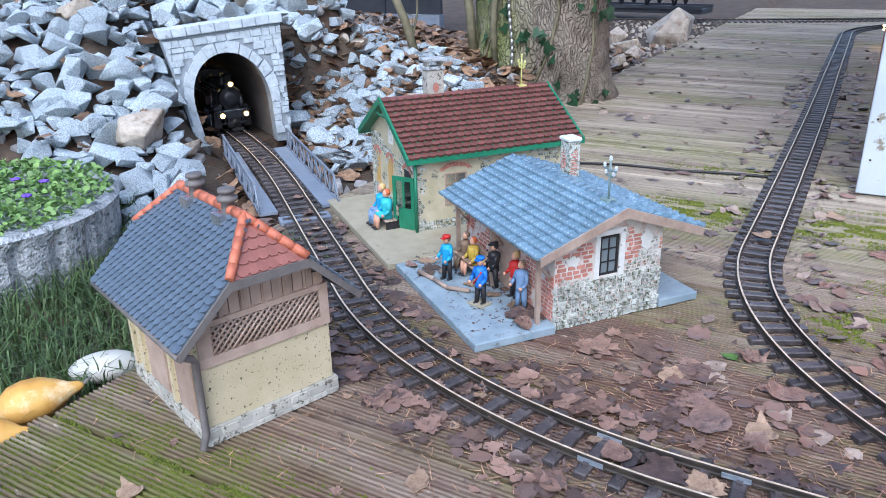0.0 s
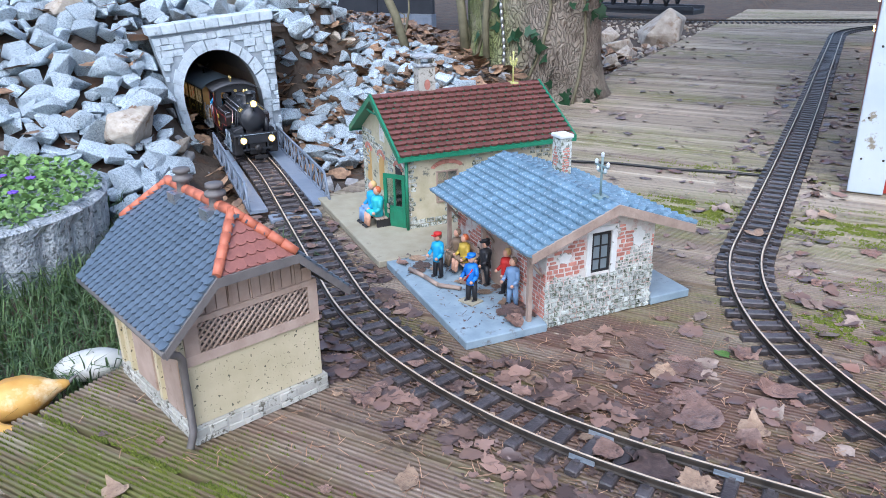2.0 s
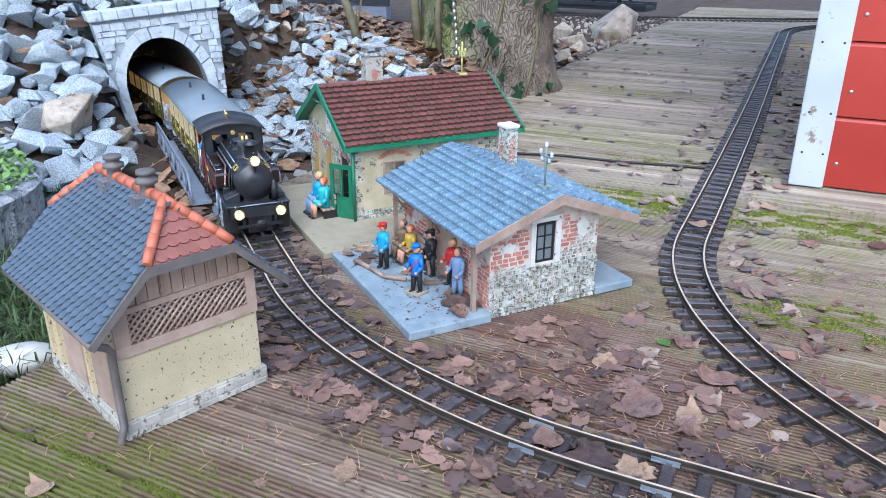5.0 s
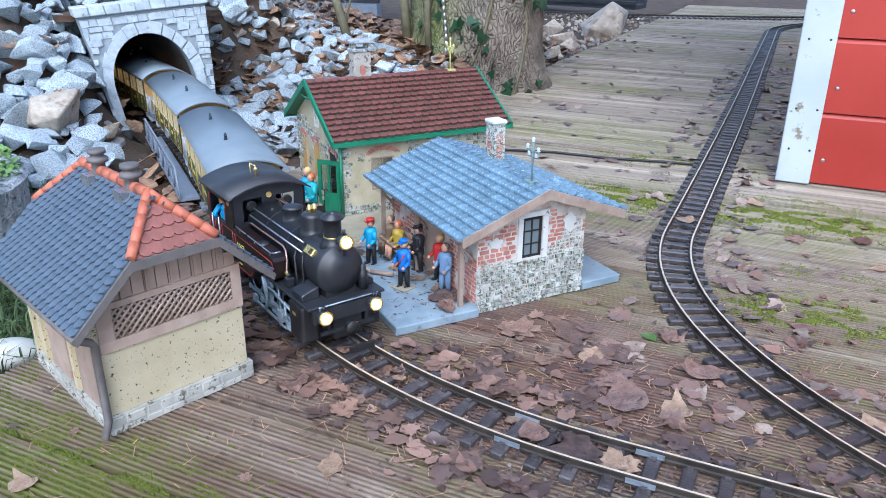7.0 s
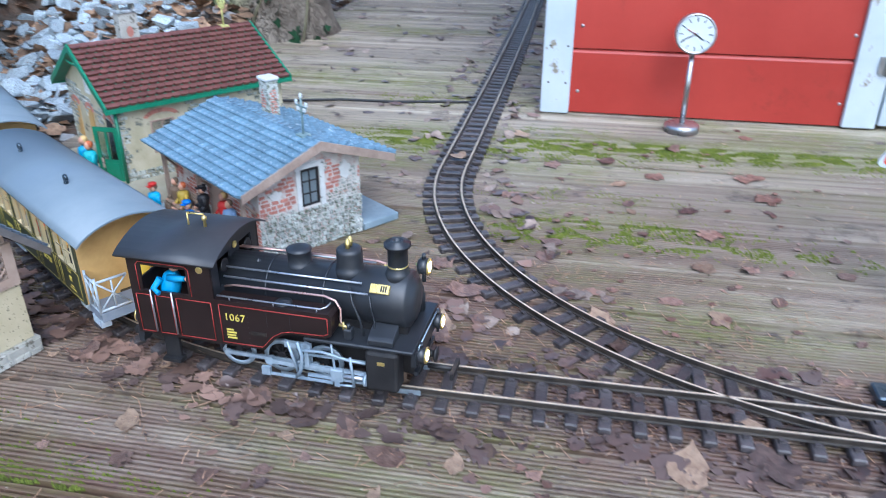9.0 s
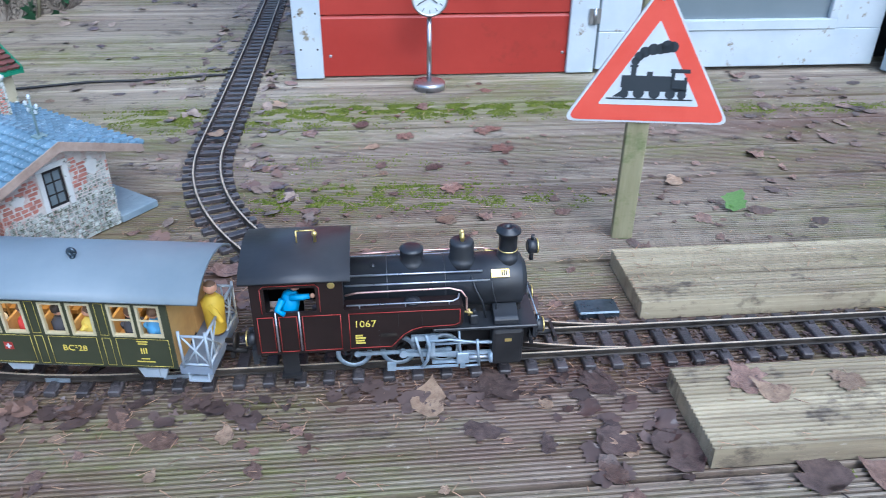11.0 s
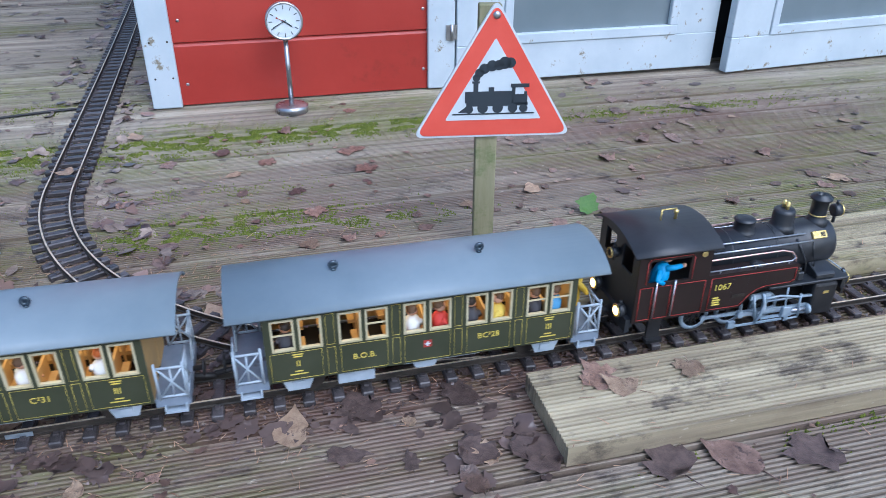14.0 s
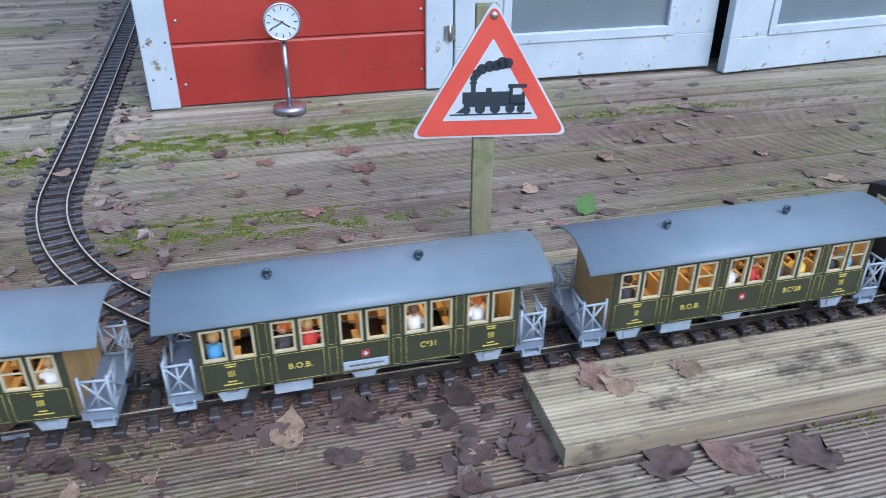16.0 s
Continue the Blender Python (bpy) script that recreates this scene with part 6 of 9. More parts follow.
        pipe(bm, [(-0.066, s * 0.0300, 0.1285), (0.096, s * 0.0300, 0.1285)], 0.0012)
        part("boiler_rail", bm, M["handrail"], t)
        bm = BM()
        pipe(bm, [(-0.066, s * 0.031, 0.1165), (-0.052, s * 0.034, 0.1215), (0.050, s * 0.034, 0.1225), (0.063, s * 0.0365, 0.120), (0.069, s * 0.0385, 0.112), (0.069, s * 0.040, 0.098), (0.072, s * 0.041, 0.094)], 0.0013)
        part("feed_pipe", bm, M["copper"], t, "thin bent copper feed pipe")
        bm = BM()
        tube(bm, (0.067, s * 0.041, 0.0945), (0.078, s * 0.041, 0.0925), 0.0016, seg=6)
        tube(bm, (0.072, s * 0.041, 0.098), (0.072, s * 0.041, 0.089), 0.0014, seg=6)
        part("feed_cock", bm, M["brass"], t, "small brass valve")
        tilt = Matrix.Translation((0.108, s * 0.0250, 0.1335)) @ pose(0, 0, 0, s * 42, 0, 0)
        bm = BM()
        box(bm, -0.0105, 0.0105, -0.0018, 0.0018, -0.0050, 0.0050, tilt)
        bevelled(bm, 0.0005)
        np_ = part("number_plate", bm, M["brass"], t)
        bm = BM()
        for k in range(3):
            box(bm, 0.0012 + k * 0.0024, 0.0028 + k * 0.0024, min(s * 0.0016, s * 0.0022), max(s * 0.0016, s * 0.0022), -0.0032, 0.0032, tilt)
        part("plate_marking", bm, M["blackmatt"], np_)
        bm = BM()
        pipe(bm, [(0.098, s * 0.0300, 0.126), (0.100, s * 0.0325, 0.112), (0.104, s * 0.034, 0.098), (0.104, s * 0.036, 0.078)], 0.0009)
        part("drain_pipe", bm, K, t)
        bm = BM()
        pipe(bm, [(0.075, s * 0.026, 0.132), (0.080, s * 0.033, 0.118), (0.088, s * 0.036, 0.102), (0.092, s * 0.036, 0.082)], 0.0013)
        part("sand_pipe", bm, K, t)
        # fixed valve gear
        bm = BM()
        box(bm, 0.030, 0.099, s * 0.0465 - 0.0015, s * 0.0465 + 0.0015, 0.0385, 0.0425)
        box(bm, 0.030, 0.099, s * 0.0465 - 0.0015, s * 0.0465 + 0.0015, 0.0275, 0.0305)
        part("slide_bar", bm, M["rodmetal"], t)
        bm = BM()
        box(bm, 0.058, 0.072, s * 0.0495 - 0.003, s * 0.0495 + 0.003, 0.0290, 0.0440)
        bevelled(bm, 0.0008)
        box(bm, 0.062, 0.068, s * 0.0515 - 0.001, s * 0.0515 + 0.001, 0.0230, 0.0300)
        part("crosshead", bm, M["rodmetal"], t)
        bm = BM()
        tube(bm, (0.068, s * 0.0495, 0.0360), (0.099, s * 0.0495, 0.0360), 0.0022, seg=8)
        part("piston_rod", bm, M["handrail"], t)
        bm = BM()
        lathe(bm, (0.099, s * 0.0495, 0.0360), (-1, 0, 0), [(0.0075, 0), (0.0075, 0.003), (0.004, 0.0045)], 16)
        part("cylinder_cover", bm, M["rodmetal"], t)
        bm = BM()
        box(bm, -0.020, 0.060, s * 0.0505 - 0.0012, s * 0.0505 + 0.0012, 0.0245, 0.0270)
        box(bm, -0.022, -0.012, s * 0.0505 - 0.002, s * 0.0505 + 0.002, 0.0240, 0.0340)
        part("eccentric_rod", bm, M["rodmetal"], t)
        bm = BM()
        pipe(bm, [(0.022, s * 0.0505, 0.072), (0.027, s * 0.0515, 0.055), (0.024, s * 0.0515, 0.036), (0.018, s * 0.0505, 0.026)], 0.0021)
        part("expansion_link", bm, M["rodmetal"], t)
        bm = BM()
        pipe(bm, [(0.026, s * 0.0505, 0.062), (0.050, s * 0.0505, 0.0635), (0.078, s * 0.0505, 0.058), (0.098, s * 0.0505, 0.0570)], 0.0017)
        part("radius_rod", bm, M["rodmetal"], t)
        bm = BM()
        tube(bm, (0.081, s * 0.0510, 0.0620), (0.084, s * 0.0515, 0.0255), 0.0017, seg=6)
        tube(bm, (0.084, s * 0.0515, 0.0260), (0.064, s * 0.0515, 0.0250), 0.0014, seg=6)
        part("combination_lever", bm, M["rodmetal"], t)
        bm = BM()
        box(bm, 0.006, 0.036, s * 0.047 - 0.002, s * 0.047 + 0.002, 0.062, 0.069)
        box(bm, 0.028, 0.033, s * 0.047 - 0.002, s * 0.047 + 0.002, 0.040, 0.070)
        tube(bm, (0.033, s * 0.048, 0.056), (0.098, s * 0.047, 0.056), 0.0016, seg=6)
        tube(bm, (0.010, s * 0.049, 0.070), (0.020, s * 0.049, 0.030), 0.0018, seg=6)
        tube(bm, (0.060, s * 0.049, 0.075), (0.063, s * 0.049, 0.034), 0.0014, seg=6)
        part("valve_gear", bm, M["rodmetal"], t)
    # lamps
    def lamp(x, y, z, s, glow, r=0.0088):
        l = new("lamp")
        l.parent = t
        l.matrix_basis = pose(x, y, z)
        bm = BM()
        lathe(bm, (-s * 0.010, 0, 0), (s, 0, 0), [(r * 0.7, 0), (r, 0.002), (r, 0.011), (r * 0.82, 0.0111)], 16)
        tube(bm, (-s * 0.004, 0, r * 0.9), (-s * 0.004, 0, r * 1.6), 0.0022, seg=8)
        tube(bm, (-s * 0.004, 0, -r * 0.9), (-s * 0.004, 0, -r * 1.6), 0.0016, seg=6)
        part("housing", bm, K, l)
        bm = BM()
        lathe(bm, (s * 0.0006, 0, 0), (s, 0, 0), [(r * 1.02, 0), (r * 1.02, 0.0018), (r * 0.80, 0.002), (r * 0.80, 0.0004)], 16)
        part("rim", bm, M["brass"], l, "brass lamp rim")
        # Added ring: the lamp's halo put in as an amber glow.
        bm = BM()
        lathe(bm, (s * 0.001, 0, 0), (s, 0, 0), [(r * 0.80, 0), (r * 0.78, 0.0008), (r * 0.6, 0.0012)], 16)
        part("halo_ring", bm, M["amberhalo"] if glow is not M["blackmatt"] else glow, l, "ring glowing amber as the painted lamp halo, black when unlit")
        bm = BM()
        lathe(bm, (s * 0.0018, 0, 0), (s, 0, 0), [(r * 0.66, 0), (r * 0.56, 0.0012), (r * 0.2, 0.002)], 14)
        part("lens", bm, glow, l, "glowing warm lens")
    for y in (-0.034, 0.034):
        lamp(0.158, y, 0.067, 1, M["headlight"])
        lamp(-0.176, y, 0.067, -1, M["rearlight"])
    lamp(0.152, 0, 0.153, 1, M["headlight"])
    lamp(-0.176, 0, 0.132, -1, M["blackmatt"], 0.007)
    bm = BM()
    tube(bm, (0.148, 0, 0.135), (0.148, 0, 0.148), 0.0025, seg=6)
    part("lamp_bracket", bm, K, t)
    # driver
    bm = BM()
    lathe(bm, (-0.132, -0.038, 0.092), (0.25, 0, 1), [(0.0085, 0), (0.0105, 0.012), (0.0115, 0.024), (0.009, 0.036), (0.004, 0.041)], 12)
    pipe(bm, [(-0.124, -0.044, 0.126), (-0.112, -0.047, 0.128), (-0.103, -0.046, 0.1285)], [0.0042, 0.0036, 0.0030], 8)
    pipe(bm, [(-0.132, -0.047, 0.126), (-0.138, -0.053, 0.116), (-0.130, -0.056, 0.112)], [0.0042, 0.0036, 0.0030], 8)
    part("driver_body", bm, mat("bright_blue_jacket", (0.02, 0.26, 0.55), (0.04, 0.34, 0.66), 60, 0.6), t, "bright blue painted driver figure")
    bm = BM()
    ball(bm, (-0.119, -0.038, 0.138), 0.0062)
    ball(bm, (-0.100, -0.046, 0.1287), 0.0030, seg=8, rings=5)
    part("driver_head", bm, SKIN, t)
    return t


SKIN = mat("painted_skin", (0.55, 0.30, 0.20), (0.62, 0.36, 0.25), 60, 0.6, bump=0)
LOCO = loco()
WHEEL_R = 0.0192
WHEELS = []
wm = wheel_mesh(WHEEL_R, 9)
for x in (-0.060, -0.008, 0.044):
    for y in (-0.0270, 0.0270):
        w = new("driving_wheel", wm)
        w.parent = LOCO
        WHEELS.append((w, x, y))
RODS = []
for s in (-1, 1):
    bm = BM()
    box(bm, -0.064, 0.048, -0.0012, 0.0012, -0.0022, 0.0022)
    for x in (-0.060, -0.008, 0.044):
        lathe(bm, (x, -0.0016, 0), (0, 1, 0), [(0.0038, 0), (0.0038, 0.0032), (0.001, 0.0036)], 10)
    rod = part("coupling_rod", bm, M["rodmetal"], LOCO)
    RODS.append((rod, s * 0.0400))
MAIN_RODS = []
for s in (-1, 1):
    bm = BM()
    box(bm, 0, 0.073, -0.0012, 0.0012, -0.0026, 0.0026)
    for x, r in ((0, 0.0048), (0.073, 0.0036)):
        lathe(bm, (x, -0.0018, 0), (0, 1, 0), [(r, 0), (r, 0.0036), (0.001, 0.0040)], 12)
    MAIN_RODS.append((part("connecting_rod", bm, M["rodmetal"], LOCO), s * 0.0445))


def seated(bm, x, y, z, mi, sc=1.0):
    lathe(bm, (x, y, z), (0, 0, 1), [(0.0075 * sc, 0), (0.0085 * sc, 0.009 * sc), (0.0085 * sc, 0.016 * sc), (0.004 * sc, 0.021 * sc)], 10, mi)
    ball(bm, (x, y, z + 0.0275 * sc), 0.0058 * sc, seg=8, rings=6, mi=mi)


def coach(code, labels, seed, seatlabel):
    t = thing("passenger_coach", Matrix(), "dark green model passenger coach with yellow lettering and lit windows", "coach", "train")
    rng = random.Random(seed)
    HB, HW, Z0, Z1 = 0.1825, 0.054, 0.050, 0.146
    S0, S1 = 0.094, 0.132
    wins = []
    for c in (-0.147, -0.0735, 0.0, 0.0735, 0.147):
        wins += [c - 0.0150, c + 0.0150]
    ww = 0.0225
    for s in (-1, 1):
        side = new("side_wall")
        side.parent = t
        y0, y1 = min(s * HW, s * (HW - 0.0022)), max(s * HW, s * (HW - 0.0022))
        bm = BM()
        box(bm, -HB, HB, y0, y1, Z0, S0)
        box(bm, -HB, HB, y0, y1, S1, Z1)
        edges = [-HB] + [v for w in wins for v in (w - ww / 2, w + ww / 2)] + [HB]
        for a, b in zip(edges[::2], edges[1::2]):
            box(bm, a, b, y0, y1, S0, S1)
        part("panel", bm, M["coach"], side)
        yy = s * (HW + 0.0005)
        for w in wins:
            bm = BM()
            for q in ((w - ww / 2 - 0.0016, w + ww / 2 + 0.0016, S1 - 0.0008, S1 + 0.0016), (w - ww / 2 - 0.0016, w + ww / 2 + 0.0016, S0 - 0.0016, S0 + 0.0008),
                      (w - ww / 2 - 0.0016, w - ww / 2 + 0.0008, S0, S1), (w + ww / 2 - 0.0008, w + ww / 2 + 0.0016, S0, S1)):
                box(bm, q[0], q[1], min(s * (HW - 0.003), s * (HW + 0.0012)), max(s * (HW - 0.003), s * (HW + 0.0012)), q[2], q[3])
            if rng.random() < 0.30:
                box(bm, w - ww / 2, w + ww / 2, min(s * (HW - 0.001), s * HW), max(s * (HW - 0.001), s * HW), 0.1125, 0.1145)
            part("window_frame", bm, M["coachframe"], side, "cream window frame")
        # yellow lining of the panels
        bm = BM()
        for a, b in ((-0.178, -0.121), (-0.115, -0.106), (-0.100, -0.047), (-0.041, -0.032), (-0.027, 0.027), (0.032, 0.041), (0.047, 0.100), (0.106, 0.115), (0.121, 0.178)):
            for z in ((0.053, 0.0895), (0.0935, 0.134)) if b - a < 0.02 else ((0.053, 0.0895),):
                for p, q in (((a, z[0]), (b, z[0])), ((b, z[0]), (b, z[1])), ((b, z[1]), (a, z[1])), ((a, z[1]), (a, z[0]))):
                    tube(bm, (p[0], yy, p[1]), (q[0], yy, q[1]), 0.00024, seg=4)
        part("lining", bm, M["gold"], side, "thin yellow panel lining")
        rot = pose(0, 0, 0, 90, 0, 0) if s < 0 else pose(0, 0, 0, 90, 0, 180)
        for x, text, z, size in ((-0.0735, "B.O.B.", 0.0715, 0.0105), (0.0735, code, 0.0745, 0.0105), (-0.148, labels[0], 0.0735, 0.0110), (0.149, labels[1], 0.0735, 0.0110)):
            lettering(text, size, M["gold"], side, Matrix.Translation((-s * x, s * (HW + 0.0007), z)) @ rot)
        bm = BM()
        for x in (-0.148, 0.149):
            for k, (w, z) in enumerate(((0.012, 0.0855), (0.010, 0.0825), (0.009, 0.0625), (0.020, 0.0585))):
                box(bm, -s * x - w / 2, -s * x + w / 2, yy - 0.0002, yy + 0.0002, z, z + 0.0014)
        part("small_lettering", bm, M["gold"], side)
        bm = BM()
        box(bm, -0.0048, 0.0048, yy - 0.0003, yy + 0.0003, 0.0700, 0.0795, None, 0)
        box(bm, -0.0030, 0.0030, yy + s * 0.0002 - 0.0003, yy + s * 0.0002 + 0.0003, 0.0738, 0.0757, None, 1)
        box(bm, -0.00095, 0.00095, yy + s * 0.0004 - 0.0003, yy + s * 0.0004 + 0.0003, 0.0718, 0.0777, None, 1)
        part("coat_of_arms", bm, [M["redline"], M["signwhite"]], side, "small red shield with a white cross")
        if seed == 2:
            bm = BM()
            box(bm, -0.026, 0.026, min(s * HW, s * (HW + 0.0016)), max(s * HW, s * (HW + 0.0016)), 0.0545, 0.0660)
            bevelled(bm, 0.0004)
            bd = part("destination_board", bm, M["undergrey"], side, "pale grey destination board")
            bm = BM()
            box(bm, -0.020, 0.020, s * (HW + 0.0018) - 0.0003, s * (HW + 0.0018) + 0.0003, 0.0595, 0.0615)
            part("board_lettering", bm, M["greywood"], bd)
        # truss and step details
        for x in (-0.150, 0.150):
            bm = BM()
            prism(bm, [(x - 0.020, 0.050), (x + 0.020, 0.050), (x + 0.012, 0.030), (x - 0.012, 0.030)], min(s * 0.040, s * 0.046), max(s * 0.040, s * 0.046), "y")
            box(bm, x - 0.007, x + 0.007, min(s * 0.046, s * 0.048), max(s * 0.046, s * 0.048), 0.033, 0.043)
            part("axle_guard", bm, M["undergrey"], t)
        bm = BM()
        box(bm, -0.105, -0.062, min(s * 0.034, s * 0.048), max(s * 0.034, s * 0.048), 0.030, 0.049)
        bevelled(bm, 0.001)
        part("battery_box", bm, M["undergrey"], t)
        bm = BM()
        prism(bm, [(-0.030, 0.050), (0.072, 0.050), (0.066, 0.042), (0.014, 0.042), (0.010, 0.034), (-0.012, 0.034), (-0.016, 0.042), (-0.026, 0.042)], min(s * 0.040, s * 0.045), max(s * 0.040, s * 0.045), "y")
        part("truss_plate", bm, M["undergrey"], t)
    for x in (-HB, HB - 0.0022):
        for q in ((-HW + 0.0022, -0.012, Z0, Z1), (0.012, HW - 0.0022, Z0, Z1), (-0.012, 0.012, 0.130, Z1 + 0.012)):
            bm = BM()
            box(bm, x, x + 0.0022, *q)
            part("end_panel", bm, M["coachin"], t, "yellow-brown end panel")
    crown = [(0.060 * (2 * k / 16 - 1), 0.1405 + 0.0220 * (1 - (2 * k / 16 - 1) ** 2) ** 0.85) for k in range(17)]
    for x in (-HB + 0.0003, HB - 0.0019):
        bm = BM()
        prism(bm, crown, x, x + 0.0016, "x")
        part("end_arch", bm, M["coachin"], t)
    for x in (-HB + 0.0004, HB - 0.0016):
        bm = BM()
        box(bm, x, x + 0.0012, -0.012, 0.012, 0.0545, 0.130)
        part("end_door", bm, M["coachin"], t)
    bm = BM()
    box(bm, -0.218, 0.218, -0.046, 0.046, 0.044, 0.0505)
    part("floor_frame", bm, M["blackmatt"], t)
    bm = BM()
    n = 16
    W = 0.062
    arc = [(W * (2 * k / n - 1), 0.1420 + 0.0225 * (1 - (2 * k / n - 1) ** 2) ** 0.85) for k in range(n + 1)]
    prism(bm, arc + [(a * 0.985, z - 0.0022) for a, z in reversed(arc)], -0.2195, 0.2195, "x")
    for f in bm.faces:
        f.smooth = len(f.verts) == 4
    part("roof", bm, M["coachroof"], t)
    for x in (-0.098, 0.072):
        bm = BM()
        lathe(bm, (x, -0.012, 0.163), (0, 0, 1), [(0.003, 0), (0.003, 0.003), (0.002, 0.003)], 10)
        pts = [(x + 0.0036 * math.cos(k * math.pi / 8), -0.012, 0.1705 + 0.0036 * math.sin(k * math.pi / 8)) for k in range(17)]
        pipe(bm, pts, 0.0023, 8)
        lathe(bm, (x, -0.0125, 0.1705), (0, 1, 0), [(0.0030, 0), (0.0030, 0.001), (0.001, 0.0012)], 10)
        part("roof_vent", bm, M["steeldark"], t, "small dark steel roof vent ring")
    # inside
    for s in (-1, 1):
        bm = BM()
        box(bm, -HB + 0.003, HB - 0.003, min(s * (HW - 0.0040), s * (HW - 0.0024)), max(s * (HW - 0.0040), s * (HW - 0.0024)), 0.0512, 0.0925)
        part("inner_panel", bm, M["coachin"], t)
    bm = BM()
    box(bm, -HB + 0.003, HB - 0.003, -0.03, 0.03, 0.1395, 0.1405)
    part("ceiling_light", bm, M["warmlight"], t)
    bm = BM()
    box(bm, -0.0015, 0.0015, -0.018, 0.018, 0.051, 0.101)
    box(bm, 0.002, 0.010, -0.018, 0.018, 0.073, 0.078)
    box(bm, -0.010, -0.002, -0.018, 0.018, 0.073, 0.078)
    seat = finish(bm, "bench_seat", M["coachin"])
    for x in np.arange(-0.147, 0.15, 0.03675):
        for y in (-0.028, 0.028):
            piece("bench_seat", seat, t, pose(x, y, 0))
    cols = [mat("painted_cloth", c, None, 60, 0.7, bump=0) for c in ((0.10, 0.30, 0.55), (0.55, 0.05, 0.04), (0.60, 0.46, 0.08), (0.72, 0.72, 0.70), (0.05, 0.05, 0.06))] if not CLOTH else CLOTH
    CLOTH[:] = cols
    for s in (-1, 1):
        for x in [c + q for c in (-0.147, -0.0735, 0.0, 0.0735, 0.147) for q in (-0.015, 0.015)]:
            if rng.random() < 0.62:
                bm = BM()
                seated(bm, 0, 0, 0, 0, 1.16)
                for f in bm.faces:
                    if f.calc_center_median().z > 0.0255:
                        f.material_index = 1
                ball(bm, (-0.0016, 0, 0.0345), 0.0066, 0.0068, 0.0062, 8, 6, 2)
                for q in (-1, 1):
                    tube(bm, (0, q * 0.0095, 0.019), (0.009, q * 0.009, 0.009), 0.003, 0.0026, 7, mi=0)
                    ball(bm, (0.0105, q * 0.009, 0.0085), 0.0028, seg=6, rings=4, mi=1)
                p = part("passenger_figure", bm, [rng.choice(cols), SKIN, rng.choice(HAIR)], t, "small painted passenger figure")
                p.matrix_basis = pose(x + rng.uniform(-0.004, 0.004), s * 0.038, 0.0815, 0, 0, rng.choice((0, 180, -60 * s, -120 * s)))
    # end platforms
    for e in (-1, 1):
        pl = new("end_platform")
        pl.parent = t
        x0, x1 = e * HB, e * 0.219
        a, b = min(x0, x1), max(x0, x1)
        bm = BM()
        box(bm, a, b, -0.050, 0.050, 0.040, 0.0515)
        part("platform_floor", bm, M["girder"], pl)
        def rail(ax, ay, bx, by):
            bm = BM()
            for z in (0.054, 0.092):
                tube(bm, (ax, ay, z), (bx, by, z), 0.0016, seg=6)
            tube(bm, (ax, ay, 0.054), (bx, by, 0.092), 0.0012, seg=5)
            tube(bm, (ax, ay, 0.092), (bx, by, 0.054), 0.0012, seg=5)
            mx, my = (ax + bx) / 2, (ay + by) / 2
            tube(bm, (mx, my, 0.054), (mx, my, 0.092), 0.0012, seg=5)
            part("railing", bm, M["undergrey"], pl)
        rail(e * 0.190, -0.050, e * 0.217, -0.050)
        rail(e * 0.190, 0.050, e * 0.217, 0.050)
        rail(e * 0.217, -0.050, e * 0.217, -0.013)
        rail(e * 0.217, 0.013, e * 0.217, 0.050)
        for y in (-0.050, 0.050):
            for x in (e * 0.188, e * 0.217):
                bm = BM()
                tube(bm, (x, y, 0.050), (x, y, 0.098), 0.0017, seg=6)
                part("post", bm, M["undergrey"], pl)
        for y in (-0.046, 0.046):
            bm = BM()
            box(bm, e * 0.203 - 0.012, e * 0.203 + 0.012, y - 0.006, y + 0.006, 0.031, 0.034)
            box(bm, e * 0.203 - 0.012, e * 0.203 - 0.010, y - 0.006, y + 0.006, 0.034, 0.042)
            box(bm, e * 0.203 + 0.010, e * 0.203 + 0.012, y - 0.006, y + 0.006, 0.034, 0.042)
            part("step", bm, M["undergrey"], pl)
        bm = BM()
        tube(bm, (e * 0.215, 0, 0.040), (e * 0.243, 0, 0.036), 0.0035, seg=8)
        lathe(bm, (e * 0.219, 0, 0.050), (e, 0, 0), [(0.003, 0), (0.003, 0.010), (0.010, 0.011), (0.010, 0.013), (0.002, 0.014)], 14)
        part("coupler", bm, M["blackmatt"], pl)
    for x in (-0.130, 0.130):
        for y in (-0.0255, 0.0255):
            bm = BM()
            lathe(bm, (x, y - 0.003, 0.0285), (0, 1, 0), [(0.012, 0), (0.012, 0.006), (0.002, 0.0062)], 18)
            part("wheel", bm, M["rail"], t)
    return t


CLOTH = []
HAIR = [mat("painted_hair", c, None, 60, 0.6, bump=0) for c in ((0.03, 0.022, 0.018), (0.50, 0.12, 0.02), (0.45, 0.30, 0.12), (0.12, 0.07, 0.04))]
COACHES = [coach("BC\u00b228", ("II", "III"), 1, "rows of yellow benches"), coach("C\u00b231", ("III", "III"), 2, "rows of yellow benches"), coach("C\u00b232", ("III", "III"), 3, "rows of yellow benches")]
bm = BM()
lathe(bm, (0, 0, 0), (0, 0, 1), [(0.006, 0), (0.009, 0.004), (0.010, 0.025), (0.011, 0.036), (0.005, 0.043)], 10)
ball(bm, (0, 0, 0.051), 0.0065)
tube(bm, (0, -0.008, 0.036), (0.012, -0.014, 0.022), 0.0035, 0.003, 8)
for f in bm.faces:
    z = f.calc_center_median().z
    f.material_index = 2 if z > 0.053 else (1 if z > 0.0435 else (2 if z < 0.012 else 0))
